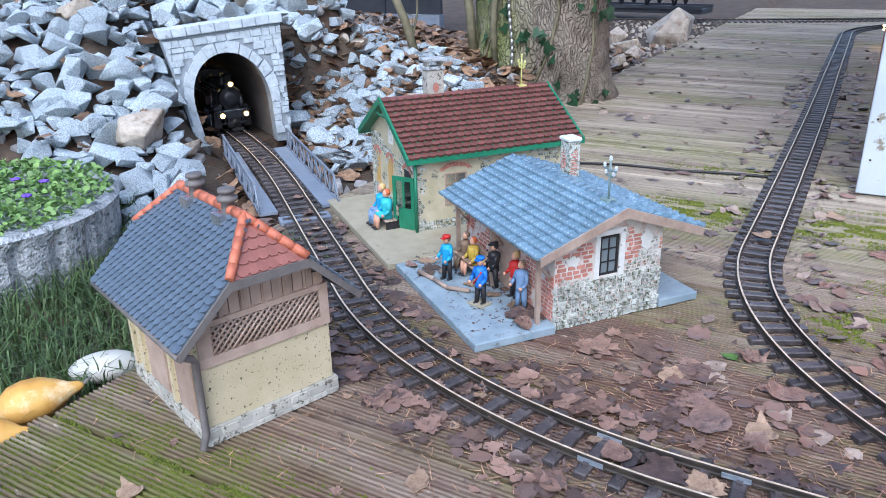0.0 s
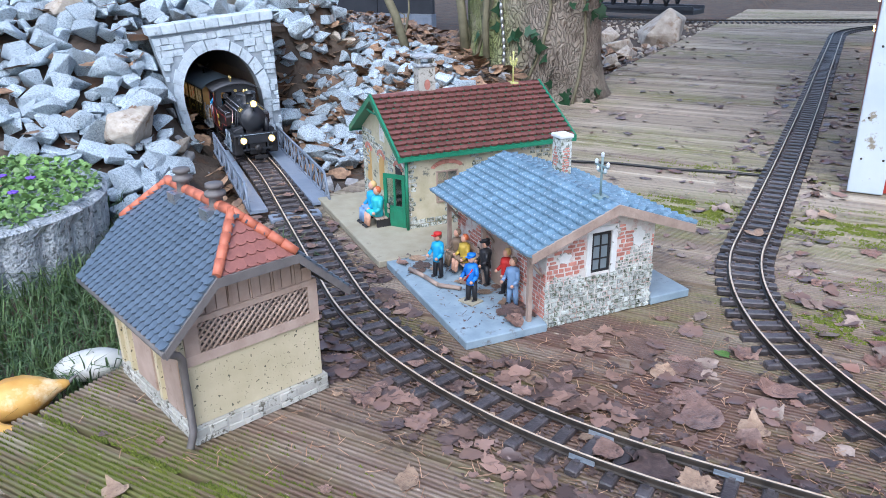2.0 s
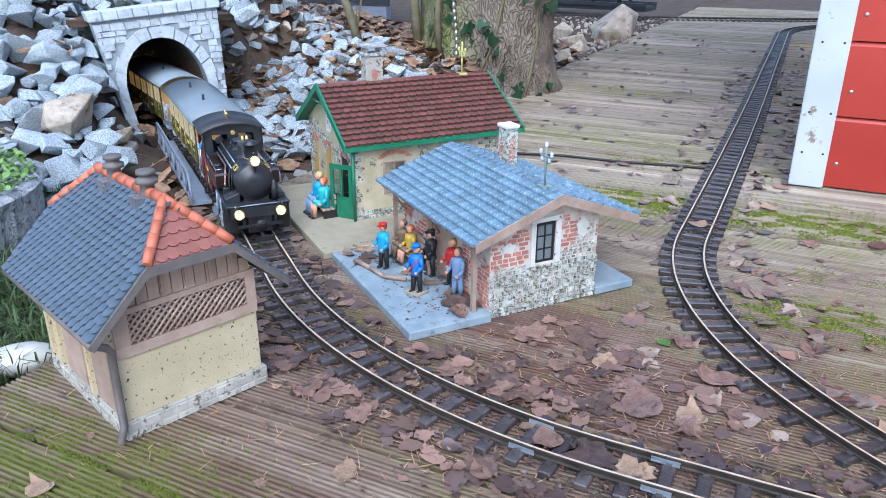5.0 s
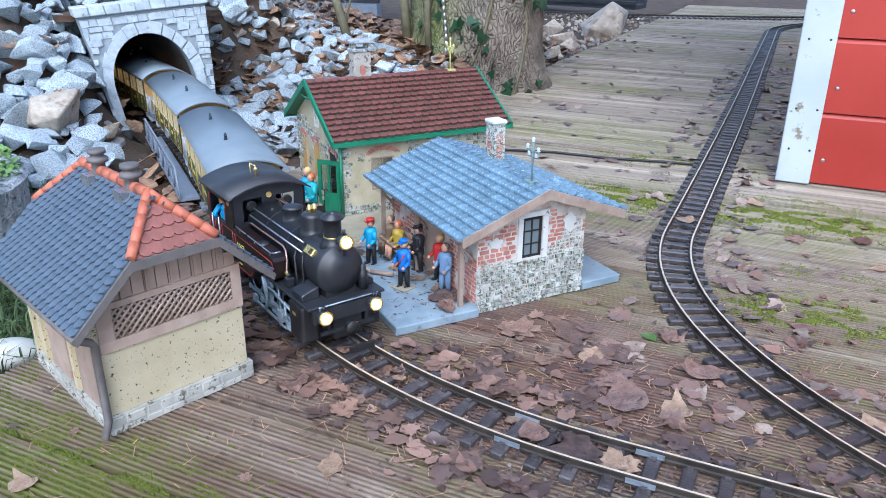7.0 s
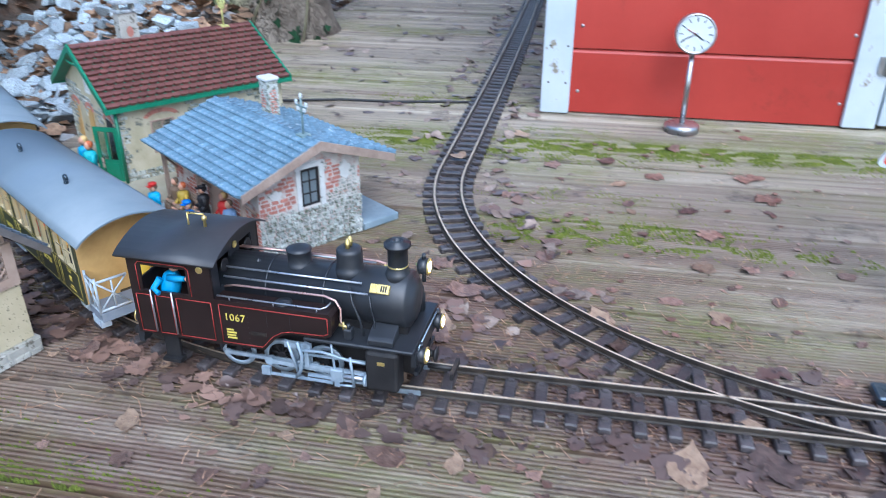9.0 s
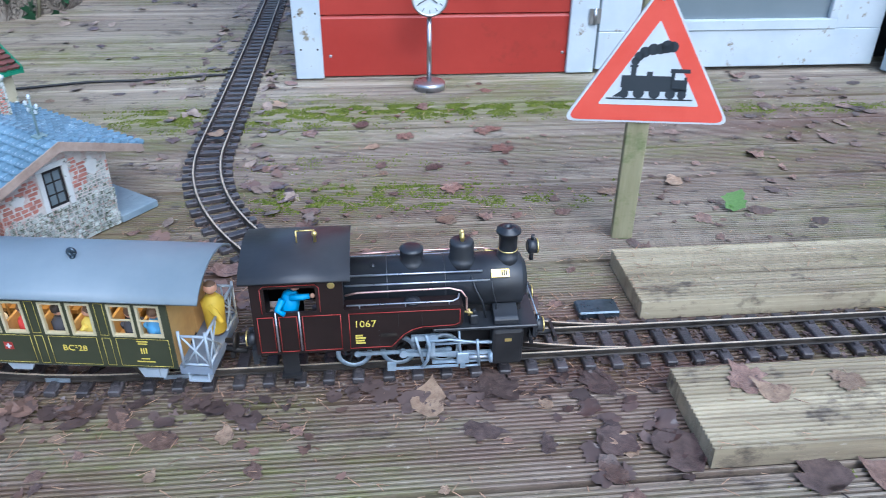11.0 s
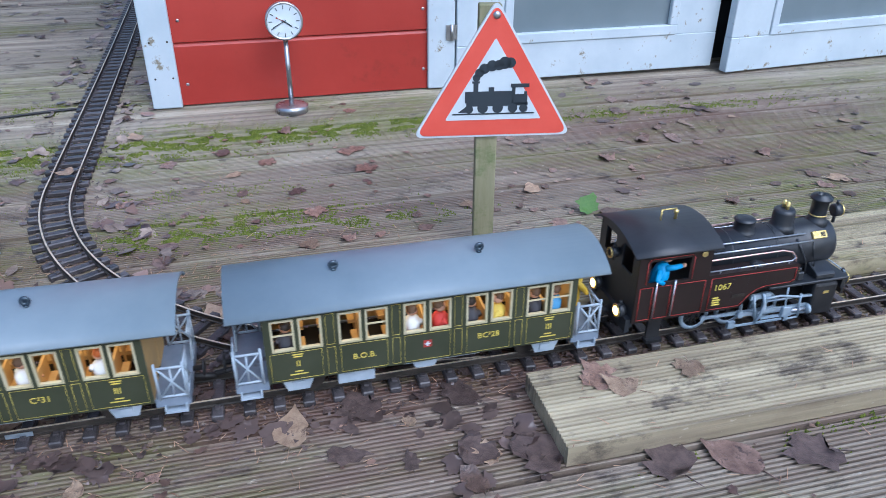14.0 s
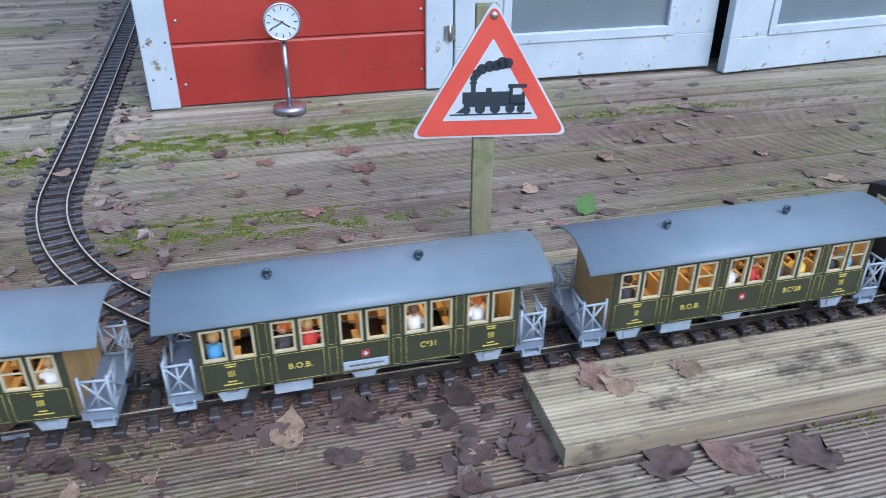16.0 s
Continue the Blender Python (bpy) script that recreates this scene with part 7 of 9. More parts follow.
cond = part("conductor_figure", bm, [mat("yellow_coat", (0.60, 0.42, 0.03), (0.7, 0.5, 0.05), 60, 0.6, bump=0), SKIN, HAIR[3]], COACHES[0], "small painted figure in a yellow coat")
cond.matrix_basis = pose(0.206, 0.012, 0.0515) @ Matrix.Scale(1.25, 4)


# ---- sign and clock ----
def warning_sign():
    t = thing("warning_sign", pose(0.572, 0.905, 0.0, 0, 0, -9), "small triangular level-crossing sign, red and white, on a mossy wooden post", "sign")
    bm = BM()
    box(bm, -0.016, 0.016, -0.004, 0.012, 0.0, 0.385)
    bevelled(bm, 0.0015)
    part("post", bm, M["signpost"], t)
    cx, z0, half, h = 0.008, 0.196, 0.118, 0.198
    def tri(s, lift=0.0, r=0.010):
        c = vec(cx, z0 + h / 3)
        pts = []
        cs = [vec(cx - half, z0), vec(cx + half, z0), vec(cx, z0 + h)]
        cs = [c + (p - c) * s for p in cs]
        for k, p in enumerate(cs):
            a, b = (cs[k - 1] - p).normalized(), (cs[(k + 1) % 3] - p).normalized()
            for u in range(6):
                u /= 5
                q = p + a * r * 1.6 * (1 - u) ** 2 + b * r * 1.6 * u ** 2
                pts.append((q.x, q.y))
        return pts
    bm = BM()
    prism(bm, tri(1.0), -0.0085, -0.004, "y")
    part("plate", bm, M["signwhite"], t, "pale bevelled sign plate")
    bm = BM()
    prism(bm, tri(0.955), -0.0092, -0.0085, "y")
    part("red_border", bm, M["signred"], t)
    bm = BM()
    prism(bm, tri(0.60, r=0.002), -0.0099, -0.0092, "y")
    part("white_field", bm, M["signwhite"], t)
    bm = BM()
    Y0s, Y1s = -0.0105, -0.0099
    o = (cx, z0 + 0.038)
    def rect(a, b, c, d):
        box(bm, o[0] + a, o[0] + b, Y0s, Y1s, o[1] + c, o[1] + d)
    rect(-0.060, 0.060, -0.0035, -0.0015)
    rect(-0.040, 0.050, 0.009, 0.014)
    rect(-0.042, 0.028, 0.014, 0.031)
    rect(0.026, 0.049, 0.010, 0.026)
    rect(0.024, 0.051, 0.036, 0.0415)
    rect(0.026, 0.031, 0.026, 0.037)
    rect(0.044, 0.048, 0.026, 0.030)
    rect(-0.030, -0.023, 0.031, 0.043)
    rect(-0.032, -0.021, 0.043, 0.046)
    rect(-0.008, 0.000, 0.031, 0.037)
    prism(bm, [(o[0] - 0.052, o[1]), (o[0] - 0.036, o[1]), (o[0] - 0.036, o[1] + 0.012)], Y0s, Y1s, "y")
    for x, r in ((-0.036, 0.0062), (-0.016, 0.0078), (0.006, 0.0078), (0.028, 0.0070), (0.044, 0.0062)):
        lathe(bm, (o[0] + x, Y1s, o[1] + r - 0.0015), (0, -1, 0), [(r, 0), (r, 0.0007)], 18)
    for x, z, r in ((-0.026, 0.051, 0.0055), (-0.022, 0.058, 0.0065), (-0.015, 0.064, 0.0075), (-0.004, 0.068, 0.0080), (0.006, 0.069, 0.0075), (0.014, 0.072, 0.0088), (0.022, 0.072, 0.0075)):
        lathe(bm, (o[0] + x, Y1s, o[1] + z), (0, -1, 0), [(r, 0), (r, 0.0007)], 18)
    part("engine_symbol", bm, M["signblack"], t, "dark printed steam engine symbol")
    bm = BM()
    lathe(bm, (cx, -0.0092, z0 + h - 0.022), (0, -1, 0), [(0.0055, 0), (0.0055, 0.001), (0.003, 0.003), (0.001, 0.003)], 14)
    part("screw", bm, M["steel"], t)


warning_sign()


def platform_clock():
    t = thing("platform_clock", pose(0.328, 1.655, 0), "miniature station clock with a white dial on a steel stand", "clock")
    bm = BM()
    lathe(bm, (0, 0, 0), (0, 0, 1), [(0.038, 0), (0.038, 0.016), (0.034, 0.019), (0.008, 0.020)], 30)
    part("base", bm, M["steel"], t, "brushed steel clock base")
    bm = BM()
    tube(bm, (0, 0, 0.018), (0, 0, 0.176), 0.0058, seg=14)
    part("pole", bm, M["steel"], t)
    h = new("clock_head")
    h.parent = t
    h.matrix_basis = pose(0, -0.004, 0.214, -4, 0, 0)
    bm = BM()
    lathe(bm, (0, 0.018, 0), (0, -1, 0), [(0.030, 0), (0.041, 0.003), (0.042, 0.030), (0.038, 0.032), (0.037, 0.029)], 36)
    part("case", bm, M["steel"], h)
    bm = BM()
    lathe(bm, (0, -0.0114, 0), (0, -1, 0), [(0.0368, 0), (0.0368, 0.0008)], 36)
    part("dial", bm, M["signwhite"], h)
    for k in range(12):
        a = k * math.pi / 6
        bm = BM()
        tube(bm, (0.026 * math.sin(a), -0.0126, 0.026 * math.cos(a)), (0.034 * math.sin(a), -0.0126, 0.034 * math.cos(a)), 0.0011, seg=4)
        part("hour_mark", bm, M["signblack"], h)
    for a, l, w in ((125, 0.020, 0.0014), (243, 0.029, 0.0011)):
        bm = BM()
        r = radians(a)
        tube(bm, (-0.005 * math.sin(r), -0.0134, -0.005 * math.cos(r)), (l * math.sin(r), -0.0134, l * math.cos(r)), w, seg=4)
        part("hand_bar", bm, M["signblack"], h)
    bm = BM()
    tube(bm, (0, -0.0140, 0), (-0.016, -0.0140, 0.008), 0.0007, seg=4)
    ball(bm, (-0.016, -0.0140, 0.008), 0.002, 0.0008, 0.002, 8, 4)
    part("second_bar", bm, M["redline"], h)


platform_clock()


# ---- figures ----
def cloth(name, c):
    return mat(name, c, None, 60, 0.55, bump=0.1)


C = {"sky": cloth("sky_blue_paint", (0.03, 0.30, 0.55)), "royal": cloth("royal_blue_paint", (0.02, 0.15, 0.52)), "black": cloth("black_paint", (0.015, 0.015, 0.018)), "red": cloth("red_paint", (0.45, 0.02, 0.015)),
     "brown": cloth("brown_paint", (0.16, 0.11, 0.07)), "yellow": cloth("mustard_paint", (0.42, 0.30, 0.04)), "jeans": cloth("pale_blue_paint", (0.16, 0.26, 0.42)), "orange": cloth("auburn_paint", (0.42, 0.10, 0.03)), "blonde": cloth("blond_paint", (0.55, 0.38, 0.15)), "white": cloth("white_paint", (0.7, 0.7, 0.68)), "turq": cloth("turquoise_paint", (0.05, 0.40, 0.46))}


def figure(u, v, face, top, legs, hair, label, cap=None, sit=False, sash=None, skirt=False, base=False, scale=1.0, z=0.0125):
    """One painted doll, a single mesh: it faces along +x before it is turned."""
    bm = BM()
    mats = [C[top], C[legs], SKIN, C[hair], C[cap] if cap else C["black"], C[sash] if sash else C["black"], C["black"], M["plat_tan"]]
    hip = 0.034 if not sit else 0.020
    if sit:
        for y in (-0.0042, 0.0042):
            tube(bm, (0, y, hip), (0.017, y, hip + 0.001), 0.0048, 0.004, 8, mi=1)
            tube(bm, (0.017, y, hip + 0.001), (0.019, y, 0.002), 0.0038, 0.003, 8, mi=1 if not skirt else 2)
            ball(bm, (0.0215, y, 0.002), 0.0048, 0.0024, 0.0022, 8, 5, 6)
    else:
        for y, dx in ((-0.0046, 0.003), (0.0046, -0.002)):
            tube(bm, (0, y, hip), (dx, y * 1.1, 0.002), 0.0050, 0.0032, 8, mi=1)
            ball(bm, (dx + 0.0025, y * 1.1, 0.0022), 0.0052, 0.0026, 0.0024, 8, 5, 6)
    lathe(bm, (0, 0, hip - 0.006), (0, 0, 1), [(0.0085, 0), (0.0080, 0.006), (0.0076, 0.012), (0.0096, 0.024), (0.0088, 0.029), (0.0035, 0.032)], 12, 0)
    sh = hip + 0.021
    for s in (-1, 1):
        tube(bm, (0, s * 0.0088, sh), (0.002, s * 0.0125, sh - 0.012), 0.0034, 0.003, 8, mi=0)
        tube(bm, (0.002, s * 0.0125, sh - 0.012), (0.010, s * 0.011, sh - 0.018), 0.003, 0.0025, 8, mi=0)
        ball(bm, (0.012, s * 0.0108, sh - 0.019), 0.0026, seg=8, rings=5, mi=2)
    hz = hip + 0.033
    ball(bm, (0.0006, 0, hz), 0.0056, 0.0050, 0.0064, 10, 7, 2)
    ball(bm, (-0.0012, 0, hz + 0.0014), 0.0058, 0.0057, 0.0060, 10, 7, 3)
    if cap:
        lathe(bm, (0, 0, hz + 0.003), (0, 0, 1), [(0.0058, 0), (0.0066, 0.003), (0.0062, 0.0045), (0.002, 0.0048)], 12, 4)
        box(bm, 0.003, 0.0095, -0.0042, 0.0042, hz + 0.0030, hz + 0.0040, None, 4)
    if sash:
        tube(bm, (0.006, 0.0075, hip + 0.020), (0.0085, -0.006, hip - 0.001), 0.0014, seg=5, mi=5)
    if base:
        box(bm, -0.010, 0.014, -0.014, 0.014, 0.0002, 0.002, None, 7)
    m = G @ pose(u, v, z, 0, 0, face) @ Matrix.Scale(scale, 4)
    ob = solo("painted_figure", bm, mats, label, "figurine", "painted platform figures")
    ob.matrix_world = m


figure(0.061, 0.103, 200, "royal", "black", "blonde", "painted station master doll in blue with a red sash", "royal", sash="red", base=True)
figure(0.052, 0.204, 195, "sky", "black", "brown", "painted porter doll in a light blue jacket and red cap", "red")
figure(0.098, 0.205, 185, "yellow", "brown", "orange", "seated painted woman doll with long red hair in yellow", sit=True, skirt=True, z=0.016)
figure(0.098, 0.232, 185, "brown", "brown", "brown", "seated painted man doll in a brown suit", sit=True, z=0.016)
figure(0.105, 0.146, 170, "black", "black", "black", "painted musician doll in black clothes", "black")
figure(0.116, 0.100, 175, "red", "black", "blonde", "painted woman doll in a red coat")
figure(0.108, 0.066, 195, "jeans", "jeans", "brown", "painted man doll in faded blue clothes")
figure(0.048, 0.502, 185, "sky", "jeans", "blonde", "seated painted man doll in light blue on a bench", sit=True, z=0.0135, scale=1.28)
figure(0.048, 0.476, 185, "turq", "turq", "orange", "seated painted woman doll in a turquoise dress on a bench", sit=True, skirt=True, z=0.0135, scale=1.22)


def bench(m, w, label):
    t = thing("bench", m, label, "bench", "platform benches")
    for k in range(3):
        bm = BM()
        box(bm, -w / 2, w / 2, -0.012 + k * 0.008, -0.006 + k * 0.008, 0.016, 0.018)
        part("seat_slat", bm, M["brownwood"], t)
    for z in (0.026, 0.036):
        bm = BM()
        box(bm, -w / 2, w / 2, 0.012, 0.014, z, z + 0.007)
        part("back_slat", bm, M["brownwood"], t)
    for x in (-w / 2 + 0.005, w / 2 - 0.005):
        bm = BM()
        box(bm, x - 0.002, x + 0.002, -0.010, 0.014, 0.0, 0.016)
        box(bm, x - 0.002, x + 0.002, 0.014, 0.016, 0.0, 0.044)
        part("leg", bm, M["blackmatt"], t)


bench(G @ pose(0.050, 0.489, 0.0125, 0, 0, -90), 0.066, "brown slatted model bench on the tan platform")
bench(G @ pose(0.100, 0.218, 0.0125, 0, 0, -90), 0.066, "brown slatted model bench beside the goods shed")

# bent twig lying on the platform
tw = thing("bent_twig", G @ pose(0, 0, 0.0125), "short bent brown twig lying on the platform", "twig")
bm = BM()
for a, b in zip([(0.020, 0.245), (0.030, 0.205), (0.036, 0.168)], [(0.030, 0.205), (0.036, 0.168), (0.062, 0.142)]):
    tube(bm, (*a, 0.004), (*b, 0.004), 0.0036, 0.0034, 8)
part("stem", bm, M["beam"], tw)


# ---- planter, grass, gourds ----
def planter():
    t = thing("concrete_planter", pose(-1.40, 0.70, -0.04), "round exposed-aggregate concrete planter full of small green plants", "planter")
    bm = BM()
    n, R = 96, 0.262
    prof = [(0.86, -0.02), (0.93, 0.0), (0.97, 0.05), (0.985, 0.10), (1.0, 0.118), (0.97, 0.126), (0.88, 0.126), (0.86, 0.112), (0.0, 0.104)]
    rings = []
    for f, z in prof:
        ring = []
        for k in range(n):
            a = 2 * math.pi * k / n
            rr = R * f * (1 - (0.034 if k % 4 == 0 and f > 0.9 and z < 0.11 else 0) + 0.012 * noise.noise((k * 0.9, z * 40, 1)))
            ring.append(bm.verts.new((rr * math.cos(a), rr * math.sin(a), z)))
        rings.append(ring)
    for p, q in zip(rings, rings[1:]):
        for k in range(n):
            bm.faces.new((p[k], p[(k + 1) % n], q[(k + 1) % n], q[k]))
    bmesh.ops.remove_doubles(bm, verts=bm.verts, dist=1e-6)
    part("bowl", bm, M["concrete"], t)
    rng = random.Random(3)
    bm = BM()
    for _ in range(4200):
        r, a = R * 0.97 * math.sqrt(rng.random()), rng.uniform(0, 6.283)
        z = 0.110 + 0.060 * rng.random() * (1 - (r / R) ** 2 * 0.45)
        s = rng.uniform(0.007, 0.015)
        m = pose(r * math.cos(a), r * math.sin(a), z, rng.uniform(-50, 50), rng.uniform(-50, 50), rng.uniform(0, 360)) @ Matrix.Scale(s, 4)
        vs = [bm.verts.new(m @ vec(*p, q)) for p, q in (((0, -0.5), 0.1), ((0.4, -0.15), 0), ((0.38, 0.3), 0.05), ((0, 0.55), 0.12), ((-0.38, 0.3), 0.05), ((-0.4, -0.15), 0))]
        bm.faces.new(vs)
    part("foliage", bm, M["planterleaf"], t, "small bright green leaves")["kind"] = "stuff"
    for _ in range(9):
        bm = BM()
        r, a = R * 0.75 * math.sqrt(rng.random()), rng.uniform(0, 6.283)
        p = vec(r * math.cos(a), r * math.sin(a), 0.158)
        for k in range(5):
            b = 2 * math.pi * k / 5
            ball(bm, (p.x + 0.005 * math.cos(b), p.y + 0.005 * math.sin(b), p.z), 0.0045, 0.0045, 0.0025, 7, 4)
        part("flower", bm, VIOLET, t, "small violet flower")


VIOLET = mat("violet_petal", (0.14, 0.06, 0.48), (0.2, 0.1, 0.6), 40, 0.6, bump=0)
planter()


def blades(name, n, place, hmin, hmax, label, seed):
    rng = random.Random(seed)
    bm = BM()
    for _ in range(n):
        x, y, z = place(rng)
        h, a, lean = rng.uniform(hmin, hmax), rng.uniform(0, 6.283), rng.uniform(0.2, 1.1)
        d = vec(math.cos(a), math.sin(a), 0)
        s = vec(-d.y, d.x, 0) * rng.uniform(0.0008, 0.0016)
        p = vec(x, y, z)
        q = p + d * h * lean * 0.35 + vec(0, 0, h * 0.6)
        r = p + d * h * lean + vec(0, 0, h * (0.9 - 0.4 * lean))
        v = [bm.verts.new(k) for k in (p - s, p + s, q + s * 0.8, q - s * 0.8, r)]
        bm.faces.new((v[0], v[1], v[2], v[3]))
        bm.faces.new((v[3], v[2], v[4]))
    solo(name, bm, M["grass"], label, "grass", kind="stuff")


def lawn_spot(rng):
    while True:
        x, y = rng.uniform(-1.36, -0.79), rng.uniform(0.28, 0.98)
        if (x + 1.40) ** 2 + (y - 0.70) ** 2 > 0.25 ** 2 and (y > 0.46 or x < -0.85):
            return x, y, hill(x, y) - 0.002


blades("grass", 5200, lawn_spot, 0.03, 0.085, "tangled green grass between the planter and the deck", 5)


def gourd(m, label, L, R):
    t = thing("gourd", m, label, "gourd", "gourds along the deck edge")
    bm = BM()
    rings = []
    n = 22
    prof = [(0.0, 0.05), (0.06, 0.55), (0.18, 0.88), (0.35, 1.0), (0.55, 0.92), (0.72, 0.62), (0.84, 0.34), (0.95, 0.22), (1.0, 0.10)]
    for f, r in prof:
        rings.append([bm.verts.new((f * L, R * r * math.cos(2 * math.pi * k / n) * (1 + 0.05 * math.cos(k * math.pi)), R * r * math.sin(2 * math.pi * k / n) * (1 + 0.05 * math.cos(k * math.pi)))) for k in range(n)])
    for p, q in zip(rings, rings[1:]):
        for k in range(n):
            bm.faces.new((p[k], p[(k + 1) % n], q[(k + 1) % n], q[k])).smooth = True
    bm.faces.new(rings[0][::-1])
    bm.faces.new(rings[-1])
    part("fruit", bm, M["pumpkin"], t)
    bm = BM()
    tube(bm, (L * 0.99, 0, 0), (L * 1.1, 0.004, 0.004), R * 0.10, R * 0.06, 8)
    part("stalk", bm, M["greywood"], t)


gourd(pose(-0.838, 0.392, -0.004, 0, -6, 58), "ribbed yellow ornamental gourd lying at the deck edge", 0.098, 0.027)
gourd(pose(-0.815, 0.338, -0.004, 0, 0, 48), "pale striped ornamental gourd lying at the deck edge", 0.072, 0.023)
rng0 = random.Random(41)
PALE = mat("pale_smooth_stone", (0.50, 0.50, 0.46), (0.62, 0.62, 0.57), 14, 0.6, bump=0.2)
bm = BM()
ball(bm, (0, 0, 0), 0.045, 0.026, 0.02, 16, 10)
solo("smooth_stone", bm, PALE, "smooth whitish stone at the deck edge", "stone", m=pose(-0.822, 0.530, -0.008, 0, 0, 50))
place_rock(ROCKS[3], -0.800, 0.600, 0.006, 0.065, rng0, "grey granite lump at the deck edge", group="stones at the deck edge")
place_rock(ROCKS[5], -0.880, 0.700, -0.01, 0.06, rng0, "grey granite lump in the grass", group="stones at the deck edge")


# ---- tree, saplings, ivy ----
def tree():
    t = thing("tree", pose(-1.06, 2.60, -0.05), "thick old tree trunk with mossy flaking bark and ivy", "tree")
    bm = BM()
    n = 40
    rings = []
    for i in range(36):
        z = i * 0.09
        ring = []
        for k in range(n):
            a = 2 * math.pi * k / n
            flare = 0.055 * math.exp(-z / 0.12) * (1 + 0.5 * math.sin(3 * a + 1))
            r = 0.228 - 0.010 * z + flare + 0.014 * noise.noise((math.cos(a) * 3, math.sin(a) * 3, z * 4)) + 0.008 * noise.noise((math.cos(a) * 9, math.sin(a) * 9, z * 6))
            ring.append(bm.verts.new((r * math.cos(a), r * math.sin(a), z)))
        rings.append(ring)
    for p, q in zip(rings, rings[1:]):
        for k in range(n):
            bm.faces.new((p[k], p[(k + 1) % n], q[(k + 1) % n], q[k])).smooth = True
    bm.faces.new(rings[-1])
    part("trunk", bm, M["bark"], t)
    rng = random.Random(8)
    bm = BM()
    for _ in range(420):
        a, z = rng.uniform(-2.6, 0.4), rng.uniform(0.03, 1.5)
        if noise.noise((a * 1.5, z * 3, 2.2)) < 0.05:
            continue
        r = 0.236 - 0.010 * z + 0.055 * math.exp(-z / 0.12) + 0.010
        s = rng.uniform(0.03, 0.055)
        m = pose(r * math.cos(a), r * math.sin(a), z, 0, 0, math.degrees(a)) @ pose(0, 0, 0, rng.uniform(-40, 40), rng.uniform(45, 100), rng.uniform(-180, 180)) @ Matrix.Scale(s, 4)
        vs = [bm.verts.new(m @ vec(*p, 0.05 * abs(p[0]))) for p in ((0, -0.4), (0.25, -0.45), (0.5, -0.1), (0.22, 0.05), (0, 0.6), (-0.22, 0.05), (-0.5, -0.1), (-0.25, -0.45))]
        bm.faces.new(vs)
    part("ivy_leaves", bm, M["ivy"], t, "dark green ivy leaves")["kind"] = "stuff"
    bm = BM()
    for a0 in (-1.2, -0.6, -2.0):
        pts = []
        for i in range(12):
            z = i * 0.12
            a = a0 + 0.25 * math.sin(i * 0.9 + a0)
            r = 0.232 - 0.010 * z + 0.055 * math.exp(-z / 0.12)
            pts.append((r * math.cos(a), r * math.sin(a), z))
        pipe(bm, pts, 0.006, 6)
    part("ivy_stem", bm, M["twig"], t)
    bm = BM()
    for i in range(46):
        z, a = 0.10 + i * 0.022, -1.62 + 0.04 * math.sin(i * 0.35)
        r = 0.242 - 0.010 * z + 0.055 * math.exp(-z / 0.12)
        ball(bm, (r * math.cos(a), r * math.sin(a), z), 0.007, 0.007, 0.013, 6, 4)
    part("silver_garland", bm, M["steel"], t, "thin silver bead chain hanging on the trunk")
    # limbs and crown far above
    bm = BM()
    for k in range(9):
        a = k * 0.7
        base = vec(0.10 * math.cos(a), 0.10 * math.sin(a), 2.5 + 0.07 * k)
        tip = base + vec(1.3 * math.cos(a), 1.3 * math.sin(a), 1.1)
        tube(bm, base, tip, 0.06, 0.02, 8)
        for j in range(4):
            b = a + rng.uniform(-1, 1)
            p = base.lerp(tip, 0.4 + 0.15 * j)
            tube(bm, p, p + vec(0.6 * math.cos(b), 0.6 * math.sin(b), rng.uniform(0.1, 0.6)), 0.02, 0.006, 6)
    part("bare_limbs", bm, M["bark"], t, "bare winter limbs")["kind"] = "stuff"


tree()


def sapling(x, y, tip, r, label, seed):
    rng = random.Random(seed)
    t = thing("sapling", pose(x, y, hill(x, y) - 0.01), label, "sapling", "thin saplings beside the tree")
    bm = BM()
    p, d = vec(0, 0, 0), Vector(tip)
    pts = [p + d * (k / 8) + vec(0.012 * math.sin(k * 1.3 + seed), 0.01 * math.cos(k * 1.7), 0) * (1 if 0 < k < 8 else 0) for k in range(9)]
    pipe(bm, pts, [r * (1 - 0.06 * k) for k in range(9)], 8)
    part("stem", bm, M["twig"], t)
    for k in range(5):
        a = pts[rng.randint(1, 7)]
        bm = BM()
        e = a + vec(rng.uniform(-0.22, 0.22), rng.uniform(-0.15, 0.15), rng.uniform(0.02, 0.2))
        pipe(bm, [a, e, e + vec(rng.uniform(-0.1, 0.1), 0, rng.uniform(0, 0.12))], [0.004, 0.002, 0.001], 5)
        part("side_twig", bm, M["twig"], t)


sapling(-1.40, 2.30, (-0.50, 0.05, 1.2), 0.016, "thin leaning greenish sapling", 1)
sapling(-1.24, 2.42, (-0.13, 0.05, 1.3), 0.017, "straight green-barked sapling beside the tree", 2)
sapling(-1.22, 2.45, (-0.32, 0.1, 1.2), 0.009, "thin bare sapling stem", 3)
sapling(-1.12, 2.34, (0.0, 0.05, 1.3), 0.012, "thin straight sapling against the trunk", 4)
sapling(-1.50, 2.40, (0.06, 0.05, 0.45), 0.005, "small bare twig growing from leaf litter", 5)

